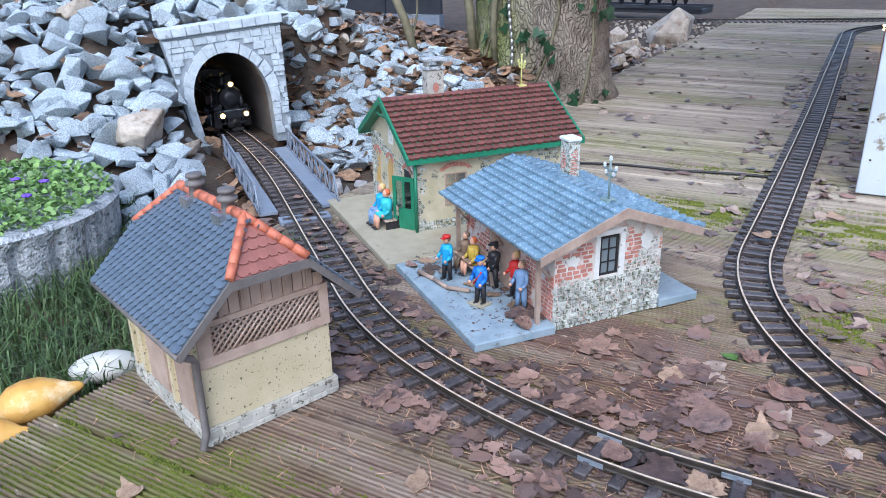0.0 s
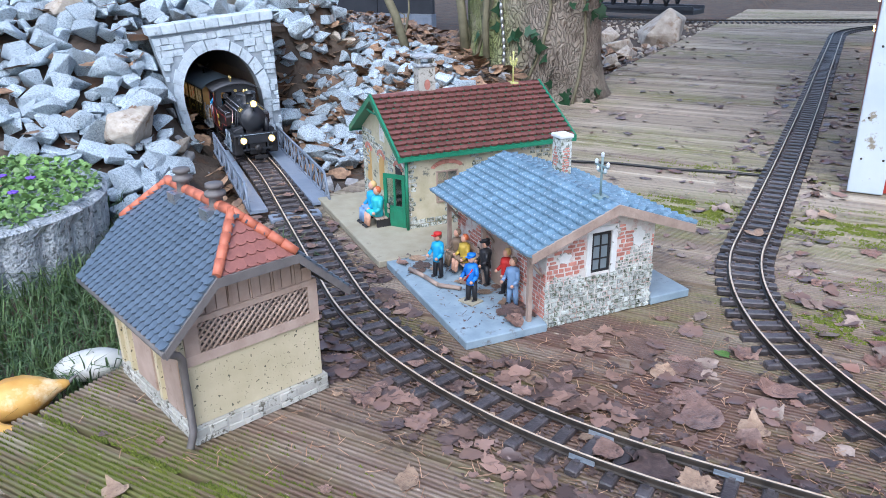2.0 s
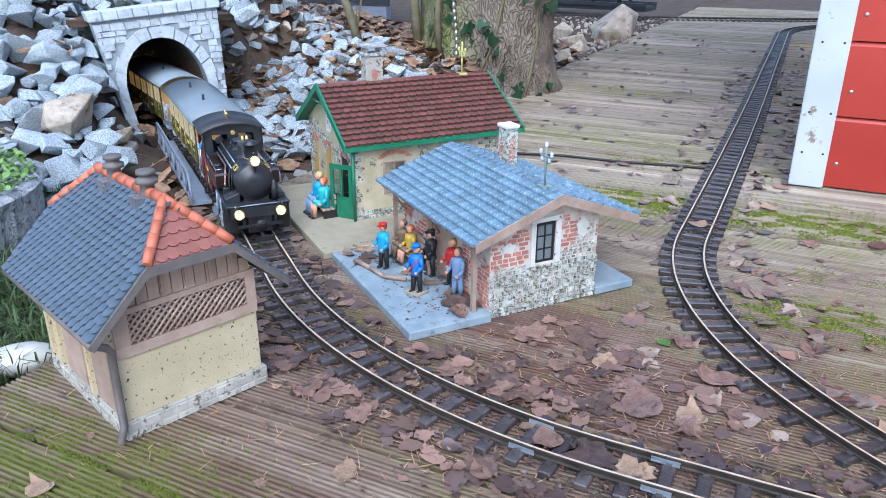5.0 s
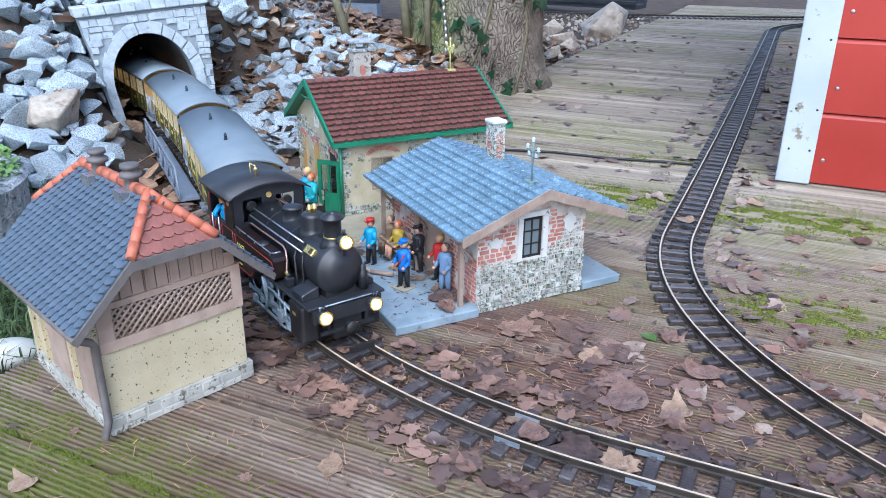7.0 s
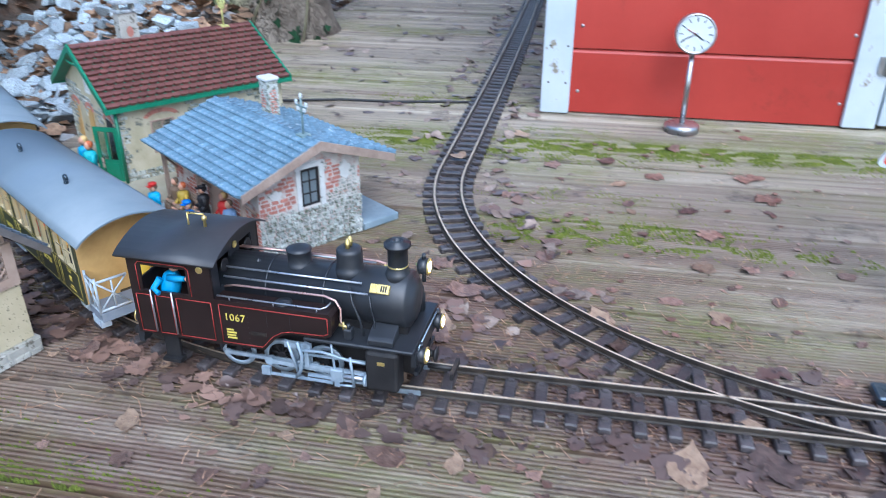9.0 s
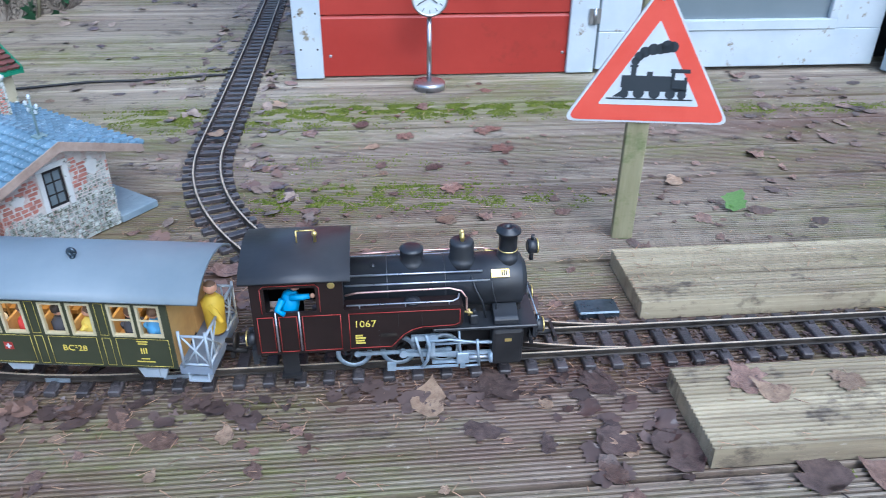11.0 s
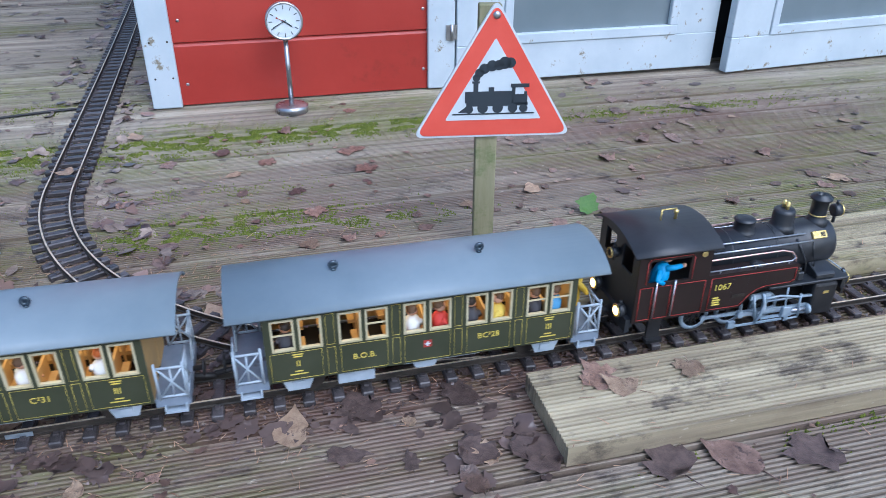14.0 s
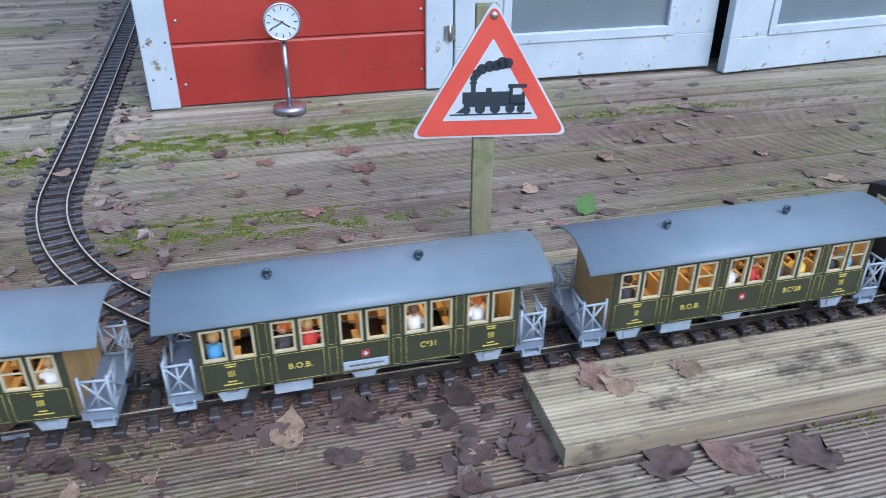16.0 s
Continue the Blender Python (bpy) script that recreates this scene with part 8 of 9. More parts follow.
# boulders behind the tree and along the deck
rb = random.Random(12)
for x, y, z, s, lab in ((-1.50, 3.05, 0.10, 0.36, "large sandy boulder behind the saplings"), (-1.86, 3.2, 0.06, 0.24, "brown sandstone boulder behind the saplings"), (-1.07, 4.55, 0.05, 0.42, "large brown boulder at the deck edge"),
                        (-1.08, 3.85, -0.02, 0.17, "rounded grey-brown stone at the deck edge"), (-1.16, 4.05, 0.0, 0.20, "rounded brown stone at the deck edge"), (-1.06, 3.55, -0.02, 0.13, "rounded stone at the deck edge"), (-1.12, 3.3, -0.03, 0.15, "rounded grey stone at the deck edge"), (-1.25, 3.7, 0.0, 0.15, "rounded brown stone at the deck edge"), (-1.3, 4.3, 0.02, 0.16, "grey stone at the deck edge")):
    place_rock(STONES[int(s * 100) % 5], x, y, z, s, rb, lab, name="boulder", group="boulders behind the deck", flatten=1.25)


# ---- far garden: dark panel bed, truss bridge, far track ----
def far_garden():
    w = thing("raised_bed_wall", pose(-2.95, 4.45, 0, 0, 0, 3), "long dark slate-grey panelled bed wall behind the rockery", "garden wall")
    for k in range(6):
        bm = BM()
        box(bm, -2.1 + k * 0.42, -2.1 + k * 0.42 + 0.412, 0, 0.03, 0.10, 0.75)
        part("panel", bm, M["slatepanel"], w)
        bm = BM()
        box(bm, -2.1 + k * 0.42, -2.1 + k * 0.42 + 0.412, -0.02, 0.05, -0.05, 0.098)
        part("footing", bm, M["girder"], w)
    tb = thing("truss_bridge", pose(-2.1, 5.75, 0.02, 0, 0, -8), "dark grey steel model truss bridge in the far garden", "bridge")
    for y in (0, 0.22):
        bm = BM()
        box(bm, 0, 1.0, y - 0.012, y + 0.012, 0.05, 0.075)
        part("bottom_chord", bm, M["slatepanel"], tb)
        bm = BM()
        box(bm, 0.1, 0.9, y - 0.012, y + 0.012, 0.36, 0.385)
        part("top_chord", bm, M["slatepanel"], tb)
        for k in range(8):
            bm = BM()
            a, b = 0.1 + k * 0.1, 0.2 + k * 0.1
            tube(bm, (a, y, 0.07 if k % 2 else 0.37), (b, y, 0.37 if k % 2 else 0.07), 0.010, seg=5)
            part("diagonal", bm, M["slatepanel"], tb)
    bm = BM()
    box(bm, 0, 1.0, 0.0, 0.22, 0.02, 0.05)
    part("deck_plate", bm, M["slatepanel"], tb)
    def far_line(s):
        return vec(-2.3 + s, 5.35 + 0.10 * s * s, 0.005), math.atan(0.2 * s)
    make_track("far_track", far_line, 0.0, 3.4, "far model railway track crossing behind the deck", (9, 9))
    bm = BM()
    r = random.Random(6)
    for _ in range(700):
        x, y = r.uniform(-2.4, -0.95), r.uniform(3.3, 5.8)
        s = r.uniform(0.02, 0.05)
        m = pose(x, y, -0.03 + s * 0.2, r.uniform(0, 90), r.uniform(0, 90), r.uniform(0, 360)) @ Matrix.Scale(s, 4)
        k = len(bm.verts)
        bm.from_mesh(ROCKS[r.randint(0, 5)])
        bm.verts.ensure_lookup_table()
        for v in bm.verts[k:]:
            v.co = m @ v.co
    solo("ballast", bm, M["fieldstone"], "brownish gravel bed under the far track", "gravel", kind="stuff")
    fl = thing("fairy_lights", pose(0.05, 4.35, 0), "string of small warm fairy lights on a post", "fairy lights")
    bm = BM()
    tube(bm, (0, 0, -0.03), (0, 0, 0.6), 0.012)
    part("post", bm, M["greywood"], fl)
    r = random.Random(3)
    for k in range(26):
        bm = BM()
        a, z = k * 0.9, 0.03 + k * 0.02
        ball(bm, (0.035 * math.cos(a) - 0.01, 0.035 * math.sin(a), z), 0.007, seg=6, rings=4)
        part("bulb", bm, M["fairy"], fl)


M["slatepanel"] = mat("dark_slate_panel", (0.022, 0.026, 0.034), (0.04, 0.045, 0.055), 8, 0.5, bump=0.1)
far_garden()


# ---- leaves, needles, moss ----
def leaf_mesh(kind, seed, material):
    """A dead leaf with a midrib, a toothed or lobed edge and more or less curl."""
    rng = random.Random(seed)
    if kind == "oval":
        half = [(0.0, -0.46), (0.16, -0.44), (0.28, -0.30), (0.34, -0.12), (0.32, 0.06), (0.25, 0.24), (0.13, 0.40), (0.03, 0.50)]
        tip = (0.0, 0.60)
    else:
        half = [(0.0, -0.36), (0.16, -0.44), (0.35, -0.36), (0.33, -0.22), (0.48, -0.08), (0.42, 0.03), (0.43, 0.18), (0.30, 0.19), (0.24, 0.30), (0.22, 0.40), (0.11, 0.42)]
        tip = (0.0, 0.60)
    ring = half + [tip] + [(-x, y) for x, y in reversed(half[1:])]
    curled = rng.random() < 0.28
    amp = rng.uniform(0.5, 1.0) if curled else rng.uniform(0.06, 0.30)
    c1, c2, tw = amp * rng.uniform(-0.3, 1.2), amp * rng.uniform(-0.4, 0.8), amp * rng.uniform(-0.6, 0.6)
    bent = rng.uniform(-0.12, 0.12)
    def vert(x, y, dz=0.0):
        z = 0.016 + c1 * x * x + c2 * y * y + tw * x * y + (0.10 if curled else 0.035) * noise.noise((x * 5, y * 5, seed))
        return bm.verts.new((x + bent * y * y, y, max(0.006, z) + dz))
    bm = BM()
    rib = [(0.0, -0.30), (0.0, -0.12), (0.0, 0.08), (0.0, 0.28), (0.0, 0.44)]
    spine = [vert(x, y, -0.008) for x, y in rib]
    mid = [vert(x * 0.58, y * 0.70) for x, y in ring]
    out = []
    for k, (x, y) in enumerate(ring):
        q = rng.uniform(0.86, 1.08) if rng.random() < 0.82 else rng.uniform(0.62, 0.82)
        out.append(vert(x * q, y * q))
    n = len(ring)
    near = lambda y: min(range(5), key=lambda i: abs(rib[i][1] - y * 0.70))
    for k in range(n):
        j = (k + 1) % n
        bm.faces.new((out[k], out[j], mid[j], mid[k])).smooth = True
        a, b = spine[near(ring[k][1])], spine[near(ring[j][1])]
        bm.faces.new([mid[k], mid[j], b] + ([a] if a is not b else [])).smooth = True
    p = vec(0, ring[0][1] * 0.9, 0.012)
    tube(bm, p, p + vec(rng.uniform(-0.1, 0.1), -0.32, 0.004), 0.012, 0.008, 4)
    return finish(bm, "leaf", material)


LEAVES = [leaf_mesh("maple" if k % 3 == 0 else "oval", 50 + k, M[("leaf1", "leaf2", "leaf1", "leaf3", "leaf1")[k % 5]]) for k in range(20)]


def put_leaf(x, y, z, size, rng, me=None, label=None):
    ob = new("fallen_leaf", me or rng.choice(LEAVES))
    ob.matrix_world = pose(x, y, z, rng.uniform(-3, 3), rng.uniform(-3, 3), rng.uniform(0, 360)) @ Matrix.Scale(size, 4)
    pale = ob.data.materials[0] == M["leaf2"]
    dark = ob.data.materials[0] == M["leaf3"]
    return tagged(ob, label or ("curled tan dead leaf lying on the deck" if pale else "dark wet dead leaf lying on the deck" if dark else "curled brown dead leaf lying on the deck"), "leaf", "fallen leaves")


def inside_building(x, y):
    q = G.inverted() @ vec(x, y, 0)
    if -0.02 < q.x < 0.45 and -0.03 < q.y < 0.70:
        return True
    h = pose(-0.561, 0.465, 0, 0, 0, 70.7).inverted() @ vec(x, y, 0)
    return -0.015 < h.x < 0.175 and -0.015 < h.y < 0.215


def near_track(x, y):
    if abs(y - Y0) < 0.052 and x > -0.1:
        return True
    if -1.7 < x <= -0.1:
        for k in range(60):
            p = line_at(-1.9 + k * 0.033)[0]
            if (p.x - x) ** 2 + (p.y - y) ** 2 < 0.052 ** 2:
                return True
    d = math.hypot(x - SIDE_C.x, y - SIDE_C.y)
    if y < SIDE_C.y and x < SIDE_C.x and abs(d - SIDE_R) < 0.048:
        return True
    return y >= SIDE_C.y and abs(x - SIDE_X + 0.02) < 0.055


# the large leaves round the turnout: place, height, length, kind
BIG_LEAVES = ((-0.259, 0.863, 0.002, 0.062, 0), (-0.195, 0.882, 0.002, 0.078, 2), (-0.129, 0.854, 0.002, 0.060, 4), (-0.140, 0.736, 0.002, 0.056, 7), (-0.095, 0.758, 0.003, 0.070, 14), (-0.040, 0.761, 0.002, 0.050, 1), (-0.022, 0.852, 0.004, 0.060, 5),
              (-0.166, 0.642, 0.0095, 0.045, 10), (-0.119, 0.633, 0.0095, 0.060, 3), (-0.077, 0.631, 0.0095, 0.045, 6), (0.004, 0.785, 0.002, 0.035, 8), (-0.255, 0.741, 0.002, 0.060, 13), (-0.076, 0.925, 0.002, 0.045, 9), (-0.118, 0.788, 0.004, 0.042, 12))


def scatter_leaves():
    rng = random.Random(23)
    fixed = [(-0.449, 0.617, 0.045), (0.296, 0.499, 0.05), (0.165, 1.42, 0.045), (0.42, 1.37, 0.045), (0.442, 1.274, 0.05), (0.728, 1.10, 0.05), (1.056, 1.285, 0.05),
             (0.24, 0.555, 0.065), (0.43, 0.47, 0.055), (0.50, 0.45, 0.075), (0.42, 0.43, 0.045), (0.63, 0.405, 0.07), (0.44, 0.565, 0.06), (0.32, 0.575, 0.06), (0.70, 0.395, 0.07), (0.79, 0.38, 0.07), (0.17, 0.76, 0.05)]
    for x, y, s in fixed:
        put_leaf(x, y, 0.002, s, rng)
    for x, y, z, s, k in BIG_LEAVES:
        put_leaf(x, y, z, s, rng, LEAVES[k])
    put_leaf(-0.122, 1.351, 0.0172, 0.045, rng, LEAVES[1])
    put_leaf(0.60, 0.530, 0.0285, 0.055, rng, LEAVES[0], "reddish dead leaf lying on the loose plank")
    put_leaf(0.62, 0.505, 0.0285, 0.05, rng, LEAVES[1], "tan dead leaf lying on the loose plank")
    put_leaf(0.713, 0.516, 0.0285, 0.042, rng, LEAVES[6], "tan dead leaf lying on the loose plank")
    put_leaf(0.93, 0.72, 0.0285, 0.055, rng, LEAVES[1], "tan dead leaf lying on the loose plank")
    g = tagged(new("green_leaf", leaf_mesh("oval", 91, M["leafgreen"])), "small fresh green leaf lying on the deck", "leaf", "fallen leaves")
    g.matrix_world = pose(-0.099, 0.91, 0.003, 0, 0, 60) @ Matrix.Scale(0.026, 4)
    g = tagged(new("green_leaf", leaf_mesh("maple", 92, M["leafgreen"])), "upright fresh green leaf caught at the plank", "leaf", "fallen leaves")
    g.matrix_world = pose(0.79, 0.985, 0.018, 50, 10, -40) @ Matrix.Scale(0.044, 4)
    late = []
    n = 0
    while n < 190:
        x = rng.gauss(-0.15, 0.45) if rng.random() < 0.6 else rng.uniform(-0.7, 2.0)
        y = rng.gauss(0.85, 0.22) if rng.random() < 0.6 else rng.uniform(0.2, 1.72)
        if not (-0.72 < x < 2.1 and 0.15 < y < 1.72) or inside_building(x, y) or near_track(x, y) or (x > 0.5 and 0.42 < y < 0.84):
            continue
        if y < 0.45 and x < 0.1 and rng.random() < 0.6:
            continue
        put_leaf(x, y, 0.0012, rng.choice((0.014, 0.018, 0.022, 0.028, 0.036, 0.046)) * rng.uniform(0.85, 1.15), rng)
        n += 1
    for _ in range(230):
        p, a = side_at(rng.uniform(0.45, 3.2))
        o = rng.choice((-1, 1)) * rng.uniform(0.050, 0.13)
        x, y = p.x - math.sin(a) * o, p.y + math.cos(a) * o
        if not inside_building(x, y) and y > 0.72:
            late.append((x, y, rng.uniform(0.016, 0.042)))
    for _ in range(60):
        x, y = rng.triangular(0.55, 1.8, 1.15), rng.uniform(0.90, 1.70)
        put_leaf(x, y, 0.0012, rng.uniform(0.018, 0.046), rng, LEAVES[rng.choice((0, 2, 3, 4, 5, 8, 9, 10, 13, 14))])
    # leaves on the platforms and in the track
    for u, v, s in ((0.095, 0.045, 0.05), (0.112, 0.035, 0.045), (0.03, 0.235, 0.035), (0.045, 0.255, 0.035), (0.06, 0.235, 0.03), (0.05, 0.285, 0.04), (0.080, 0.17, 0.03), (0.09, 0.12, 0.03), (0.085, 0.02, 0.042), (0.115, 0.06, 0.035), (0.10, 0.075, 0.03), (0.118, 0.13, 0.028), (0.112, 0.17, 0.028), (0.02, 0.28, 0.03), (0.115, 0.26, 0.03)):
        p = G @ vec(u, v, 0.0135)
        put_leaf(p.x, p.y, p.z, s, rng, None, "brown dead leaf lying on the model platform")
    for _ in range(34):
        s = rng.uniform(-1.5, 0.5)
        p = line_at(s)[0]
        put_leaf(p.x + rng.uniform(-0.018, 0.018), p.y + rng.uniform(-0.018, 0.018), 0.0085, rng.uniform(0.018, 0.030), rng, rng.choice([m for m in LEAVES]), "small dead leaf lying between the rails")
    # the uncounted litter
    deck_bm, hill_bm, mixed_bm = BM(), BM(), BM()
    def add(x, y, z, s, steep=5):
        bm = deck_bm if steep < 20 else (hill_bm if steep > 25 else mixed_bm)
        m = pose(x, y, z, rng.uniform(-steep, steep), rng.uniform(-steep, steep), rng.uniform(0, 360)) @ Matrix.Scale(s, 4)
        k = len(bm.verts)
        bm.from_mesh(rng.choice(LEAVES))
        bm.verts.ensure_lookup_table()
        for v in bm.verts[k:]:
            v.co = m @ v.co
    n = 0
    while n < 1500:
        x, y = rng.uniform(-3.0, -0.8), rng.uniform(0.8, 4.2)
        w, al = across(x, y)
        if (-0.07 < w < 0.07 and al < 0.3) or (x > deck_left(y) - 0.01) or inside_building(x, y):
            continue
        if w < -0.1 and rng.random() < 0.5:
            continue
        add(x, y, hill(x, y) + rng.uniform(0.004, 0.03) + (0.035 if w < -0.1 else 0), rng.uniform(0.03, 0.075), 30)
        n += 1
    for _ in range(420):
        x, y = rng.uniform(-0.98, 0.0), rng.uniform(1.6, 4.6)
        if near_track(x, y) or inside_building(x, y) or rng.random() < 0.5 * smooth(-0.9, -0.6, x) - 0.3 * smooth(-0.28, -0.18, x):
            continue
        add(x, y, 0.003, rng.uniform(0.014, 0.040), 5 if rng.random() < 0.4 else 20)
    for _ in range(160):
        s = rng.uniform(-1.1, -0.05)
        p, a = line_at(s)
        o = rng.choice((-1, 1)) * rng.uniform(0.05, 0.085)
        x, y = p.x - math.sin(a) * o, p.y + math.cos(a) * o
        if not inside_building(x, y):
            add(x, y, 0.004, rng.uniform(0.015, 0.035))
    for _ in range(900):
        x, y = rng.uniform(-0.3, 2.3), rng.uniform(0.2, 1.74)
        if not inside_building(x, y) and not near_track(x, y) and not (x > 0.5 and 0.42 < y < 0.84) and noise.noise((x * 2.5, y * 4, 9)) > -0.15:
            add(x, y, 0.002, rng.uniform(0.005, 0.017))
    for _ in range(70):
        x, y = rng.gauss(-0.22, 0.16), rng.gauss(0.80, 0.07)
        if not inside_building(x, y) and not near_track(x, y):
            add(x, y, 0.003, rng.uniform(0.014, 0.034))
    for _ in range(1500):
        x, y = rng.uniform(-2.4, -1.0), rng.uniform(1.5, 3.0)
        w, al = across(x, y)
        if 0.10 < w < 0.9 and x < deck_left(y) and not inside_building(x, y):
            add(x, y, hill(x, y) + rng.uniform(0.01, 0.035), rng.uniform(0.03, 0.07), 30)
    for x, y, size in late:
        add(x, y, 0.002, size, 20 if rng.random() < 0.45 else 7)
    c, q = math.cos(A0), math.sin(A0)
    for _ in range(700):
        w, al = rng.uniform(0.12, 0.8), rng.uniform(-0.05, 0.85)
        x, y = -1.43 + w * q - al * c, 1.51 + w * c + al * q
        if x < deck_left(y) - 0.02:
            add(x, y, hill(x, y) + rng.uniform(0.004, 0.03), rng.uniform(0.03, 0.07), 30)
    for bm, m, label in ((deck_bm, M["leaf1"], "flat wet brown leaf litter on the deck"), (hill_bm, M["leafhill"], "tan and brown leaf litter between the stones"), (mixed_bm, M["leaflight"], "pale grey-brown leaf litter along the tracks")):
        for f in bm.faces:
            f.material_index = 0
        solo("leaf_litter", bm, m, label, "leaves", kind="stuff")


scatter_leaves()


def wet_heap():
    rng = random.Random(77)
    bm = BM()
    for _ in range(190):
        if rng.random() < 0.14:
            x, y = rng.gauss(0.455, 0.045), rng.gauss(0.50, 0.065)
        else:
            s = rng.uniform(-0.75, 0.5)
            p, a = line_at(s)
            o = rng.choice((-1, 1)) * rng.uniform(0.048, 0.10)
            x, y = p.x - math.sin(a) * o, p.y + math.cos(a) * o
        if inside_building(x, y) or x > 0.51:
            continue
        m = pose(x, y, 0.002, rng.uniform(-10, 10), rng.uniform(-10, 10), rng.uniform(0, 360)) @ Matrix.Scale(rng.uniform(0.012, 0.040), 4)
        k = len(bm.verts)
        bm.from_mesh(rng.choice(LEAVES))
        bm.verts.ensure_lookup_table()
        for v in bm.verts[k:]:
            v.co = m @ v.co
    for f in bm.faces:
        f.material_index = 0
    solo("wet_leaves", bm, M["leaf3"], "dark wet leaf fragments heaped beside the rails", "leaves", kind="stuff")


wet_heap()


def needles():
    rng = random.Random(31)
    bm = BM()
    for _ in range(4200):
        x, y = rng.uniform(-0.75, 1.5), rng.uniform(0.2, 1.75)
        if rng.random() < 0.6:
            x, y = rng.gauss(-0.2, 0.35), rng.gauss(0.75, 0.16)
        if inside_building(x, y) or x < -0.76:
            continue
        a, l = rng.uniform(0, 6.28), rng.uniform(0.006, 0.020)
        z = 0.0015 + (0.0275 if x > 0.52 and (0.43 < y < 0.555 or 0.69 < y < 0.825) else 0)
        d = vec(math.cos(a), math.sin(a), 0) * l
        s = vec(-d.y, d.x, 0).normalized() * 0.0006
        p = vec(x, y, z)
        vs = [bm.verts.new(q) for q in (p - s, p + s, p + d + s * 0.6 + vec(0, 0, 0.001), p + d - s * 0.6 + vec(0, 0, 0.001))]
        bm.faces.new(vs)
    solo("needles", bm, NEEDLE, "dry pale needles and stalks strewn on the deck", "needles", kind="stuff")
    # dark crumbs of rotted leaf, thick along the rails
    bm = BM()
    for _ in range(9500):
        if rng.random() < 0.75:
            s = rng.uniform(-1.0, 1.3)
            p, a = line_at(s)
            o = rng.gauss(0, 0.045)
            x, y = p.x - math.sin(a) * o, p.y + math.cos(a) * o
        else:
            s = rng.uniform(0.2, 3.5)
            p, a = side_at(s)
            o = rng.gauss(0, 0.05)
            x, y = p.x - math.sin(a) * o, p.y + math.cos(a) * o
        if inside_building(x, y) or (x > 0.52 and (0.427 < y < 0.556 or 0.688 < y < 0.827)):
            continue
        r = rng.uniform(0.0015, 0.005)
        a = rng.uniform(0, 6.28)
        vs = [bm.verts.new((x + r * math.cos(a + k * 2.09) * rng.uniform(0.5, 1.3), y + r * math.sin(a + k * 2.09) * rng.uniform(0.5, 1.3), 0.001 + rng.uniform(0, 0.004))) for k in range(3)]
        bm.faces.new(vs)
    for _ in range(320):
        p = G @ vec(rng.triangular(0.0, 0.135, 0.11), rng.uniform(0.015, 0.32), 0.0128)
        r, a = rng.uniform(0.001, 0.0035), rng.uniform(0, 6.28)
        vs = [bm.verts.new((p.x + r * math.cos(a + k * 2.09) * rng.uniform(0.5, 1.3), p.y + r * math.sin(a + k * 2.09) * rng.uniform(0.5, 1.3), p.z + rng.uniform(0, 0.002))) for k in range(3)]
        bm.faces.new(vs)
    solo("leaf_crumbs", bm, M["leaf3"], "dark rotted leaf crumbs along the rails", "debris", kind="stuff")


NEEDLE = mat("dry_needle", (0.22, 0.115, 0.065), (0.46, 0.30, 0.19), 30, 0.7, bump=0, vary=0.4)
needles()


def moss():
    rng = random.Random(37)
    verts, faces = [], []
    patches = [(-0.22, 1.50, 0.13, 0.07, 500), (-0.26, 1.80, 0.16, 0.05, 150), (0.0, 1.47, 0.22, 0.05, 420), (0.30, 1.52, 0.30, 0.05, 1500), (0.05, 1.60, 0.12, 0.03, 250), (0.18, 1.10, 0.22, 0.05, 260), (0.62, 1.50, 0.20, 0.03, 250), (1.15, 1.46, 0.40, 0.03, 350), (-0.60, 0.38, 0.17, 0.09, 1500), (-0.70, 0.50, 0.05, 0.05, 260), (-0.42, 0.42, 0.15, 0.03, 260), (0.06, 1.06, 0.10, 0.03, 160), (0.10, 1.22, 0.18, 0.03, 160),
               (-0.42, 0.33, 0.3, 0.03, 240), (0.35, 1.05, 0.2, 0.02, 140), (-0.30, 1.15, 0.08, 0.05, 160), (0.9, 0.40, 0.2, 0.02, 80)]
    for cx, cy, sx, sy, n in patches:
        for _ in range(int(n * 9)):
            x, y = rng.gauss(cx, sx * 0.6), rng.gauss(cy, sy * 0.6)
            if inside_building(x, y) or x < -0.77 or near_track(x, y) and rng.random() < 0.8:
                continue
            if noise.noise((x * 22, y * 45, 4)) < -0.02:
                continue
            g = math.floor((y - 0.421) / 0.1405) * 0.1405 + 0.423
            y = g + (math.floor((y - g) / 0.0065) + 0.75) * 0.0065 + rng.gauss(0, 0.0013)
            r, h = rng.uniform(0.0010, 0.0026), rng.uniform(0.0004, 0.0026)
            a = rng.uniform(0, 6.28)
            k = len(verts)
            verts.append((x, y, h))
            verts.extend((x + r * 2.0 * math.cos(a + q * 1.5708) * rng.uniform(0.6, 1.2), y + r * 0.85 * math.sin(a + q * 1.5708) * rng.uniform(0.6, 1.2), -0.0032) for q in range(4))
            faces.extend((k + 1 + q, k + 1 + (q + 1) % 4, k) for q in range(4))
    me = bpy.data.meshes.new("moss")
    me.from_pydata(verts, [], faces)
    me.materials.append(M["moss"])
    tagged(new("moss", me), "bright green moss growing in patches on the deck", "moss", kind="stuff")


moss()

# cable across the deck behind the station
cb = thing("cable", Matrix(), "thin black cable lying across the deck", "cable")
bm = BM()
pipe(bm, [(-0.98, 1.49, 0.004), (-0.8, 1.66, 0.004), (-0.49, 1.745, 0.004), (-0.36, 1.75, 0.004), (-0.24, 1.775, 0.004), (-0.06, 1.80, 0.003)], 0.0032, 6)
part("sheath", bm, M["cable"], cb)


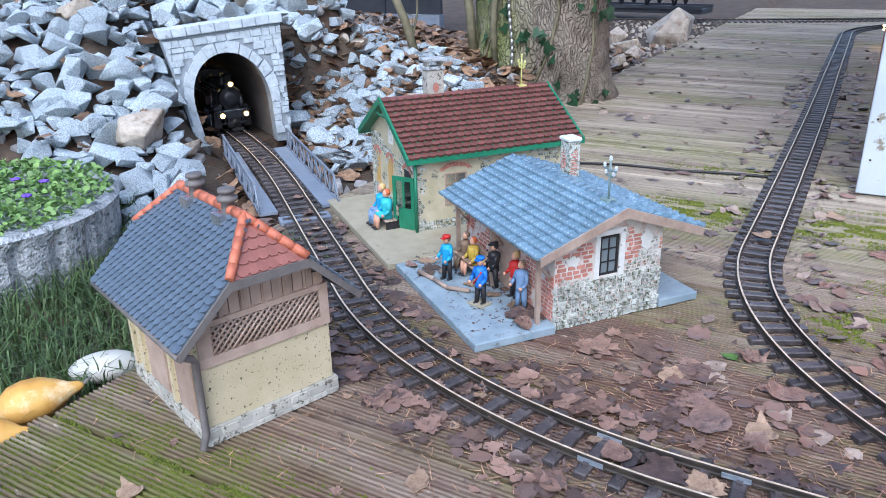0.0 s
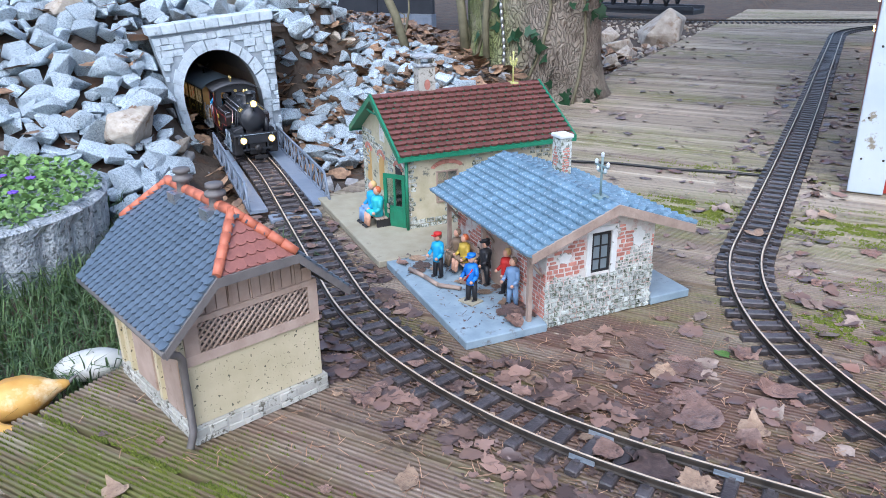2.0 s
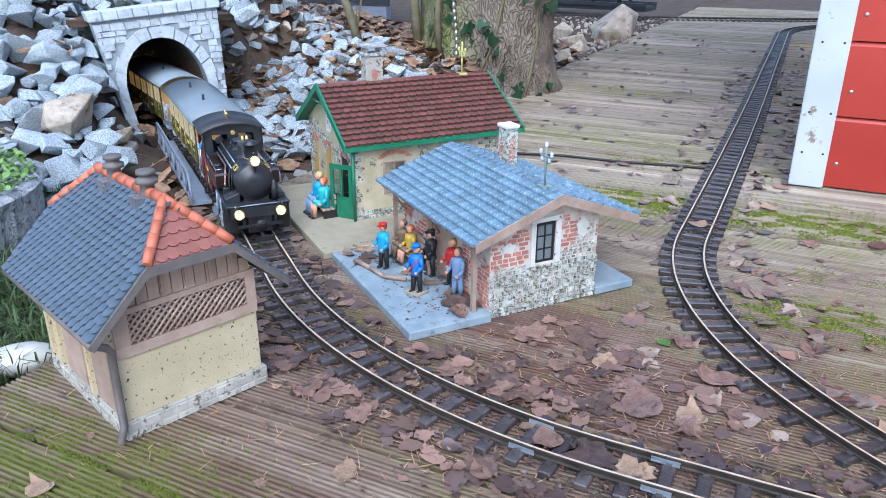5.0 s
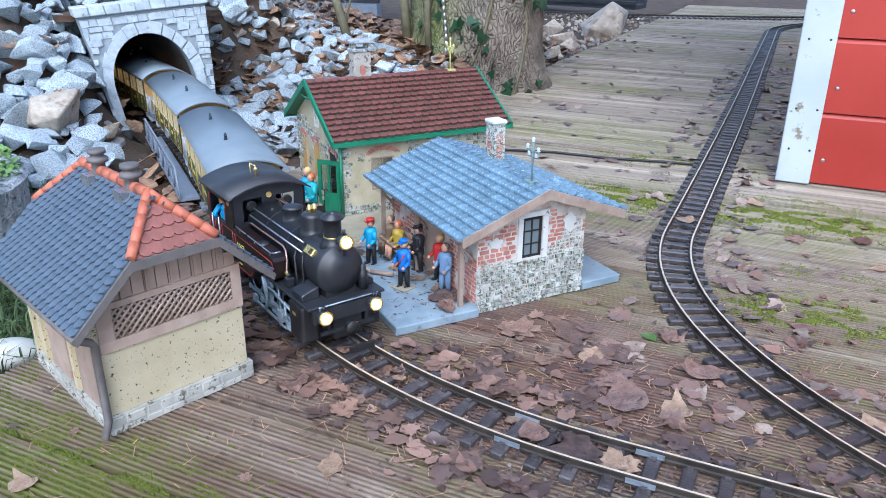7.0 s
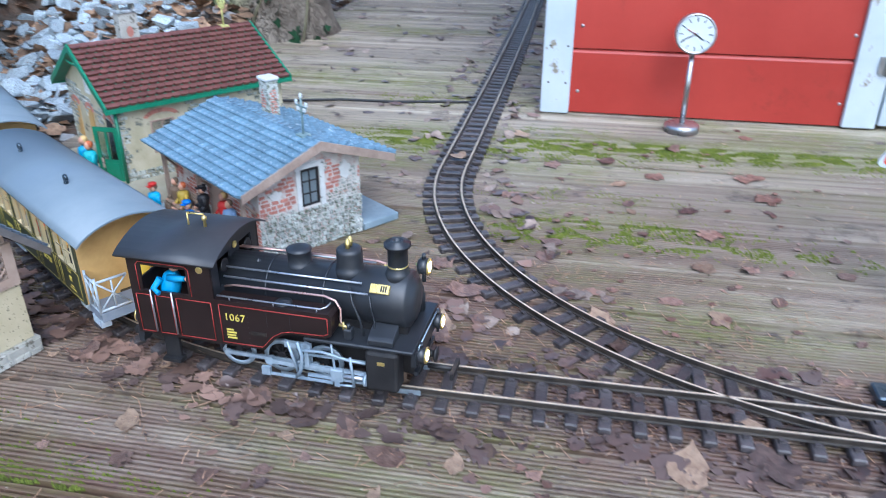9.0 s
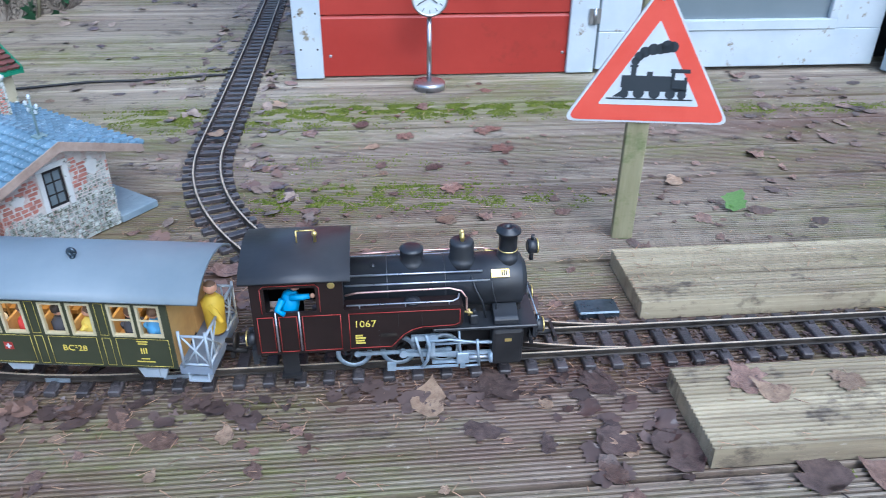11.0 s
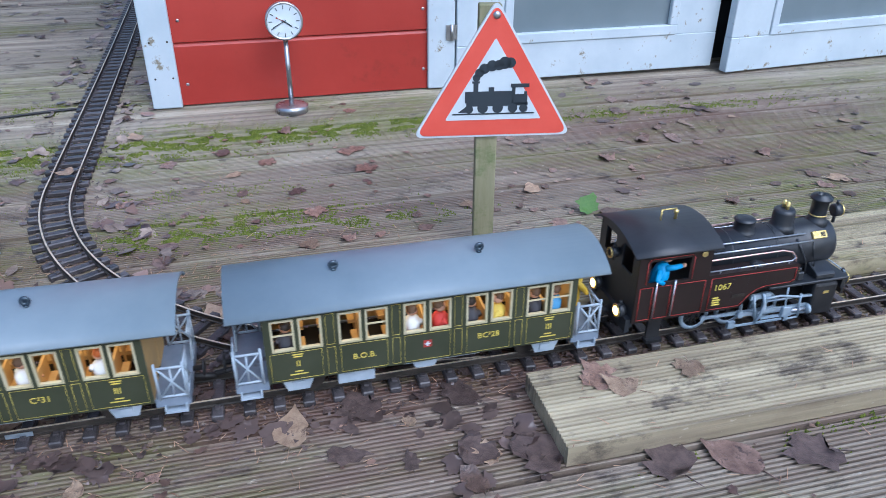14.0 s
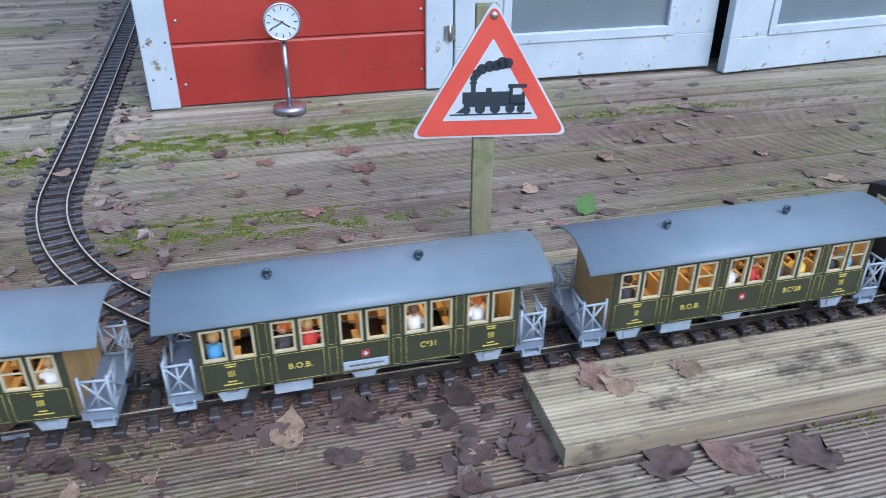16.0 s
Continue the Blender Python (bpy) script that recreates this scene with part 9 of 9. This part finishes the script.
# ---- motion ----
LAMP_S = [(0.0, -1.79), (1.5, -1.515), (3.5, -1.087), (7.0, -0.333), (7.5, -0.2335), (8.5, -0.035), (9.0, 0.065), (10.0, 0.265), (12.5, 0.771), (14.0, 1.080), (16.0, 1.496)]


def travelled(t):
    """How far the front lamps have come along the line at t seconds, with an even speed between the known places."""
    ts, ss = zip(*LAMP_S)
    v = [(b - a) / (d - c) for a, b, c, d in zip(ss, ss[1:], ts, ts[1:])]
    m = [v[0]] + [(a + b) / 2 for a, b in zip(v, v[1:])] + [v[-1]]
    k = max(0, min(len(ts) - 2, sum(1 for q in ts if q <= t) - 1))
    h = ts[k + 1] - ts[k]
    u = (t - ts[k]) / h
    return (2 * u ** 3 - 3 * u * u + 1) * ss[k] + (u ** 3 - 2 * u * u + u) * h * m[k] + (3 * u * u - 2 * u ** 3) * ss[k + 1] + (u ** 3 - u * u) * h * m[k + 1]


def on_line(s, half):
    a, b = line_at(s - half)[0], line_at(s + half)[0]
    p = (a + b) / 2
    return pose(p.x, p.y, 0, 0, 0, math.degrees(math.atan2(b.y - a.y, b.x - a.x)))


def motions():
    times = [k * 0.25 for k in range(65)]
    walk(LOCO, [(t, on_line(travelled(t) - 0.10, 0.10) @ Matrix.Translation((-0.06, 0, 0))) for t in times])
    for k, c in enumerate(COACHES):
        walk(c, [(t, on_line(travelled(t) - 0.5855 - 0.485 * k, 0.13)) for t in times])
    fine = [k * 0.1 for k in range(161)]
    for w, x, y in WHEELS:
        walk(w, [(t, pose(x, y, 0.0168 + WHEEL_R, 0, math.degrees(travelled(t) / WHEEL_R) % 360, 0)) for t in fine])
    for rod, y in RODS:
        rows = []
        for t in fine:
            a = travelled(t) / WHEEL_R + (math.pi / 2 if y > 0 else 0)
            rows.append((t, pose(0.0075 * math.cos(a), y, 0.0168 + WHEEL_R - 0.0075 * math.sin(a))))
        walk(rod, rows)
    for rod, y in MAIN_RODS:
        rows = []
        for t in fine:
            a = travelled(t) / WHEEL_R + (math.pi / 2 if y > 0 else 0)
            x, h = -0.008 + 0.0075 * math.cos(a), 0.0168 + WHEEL_R - 0.0075 * math.sin(a)
            rows.append((t, pose(x, y, h, 0, math.degrees(math.asin((h - 0.036) / 0.073)), 0)))
        walk(rod, rows)


motions()
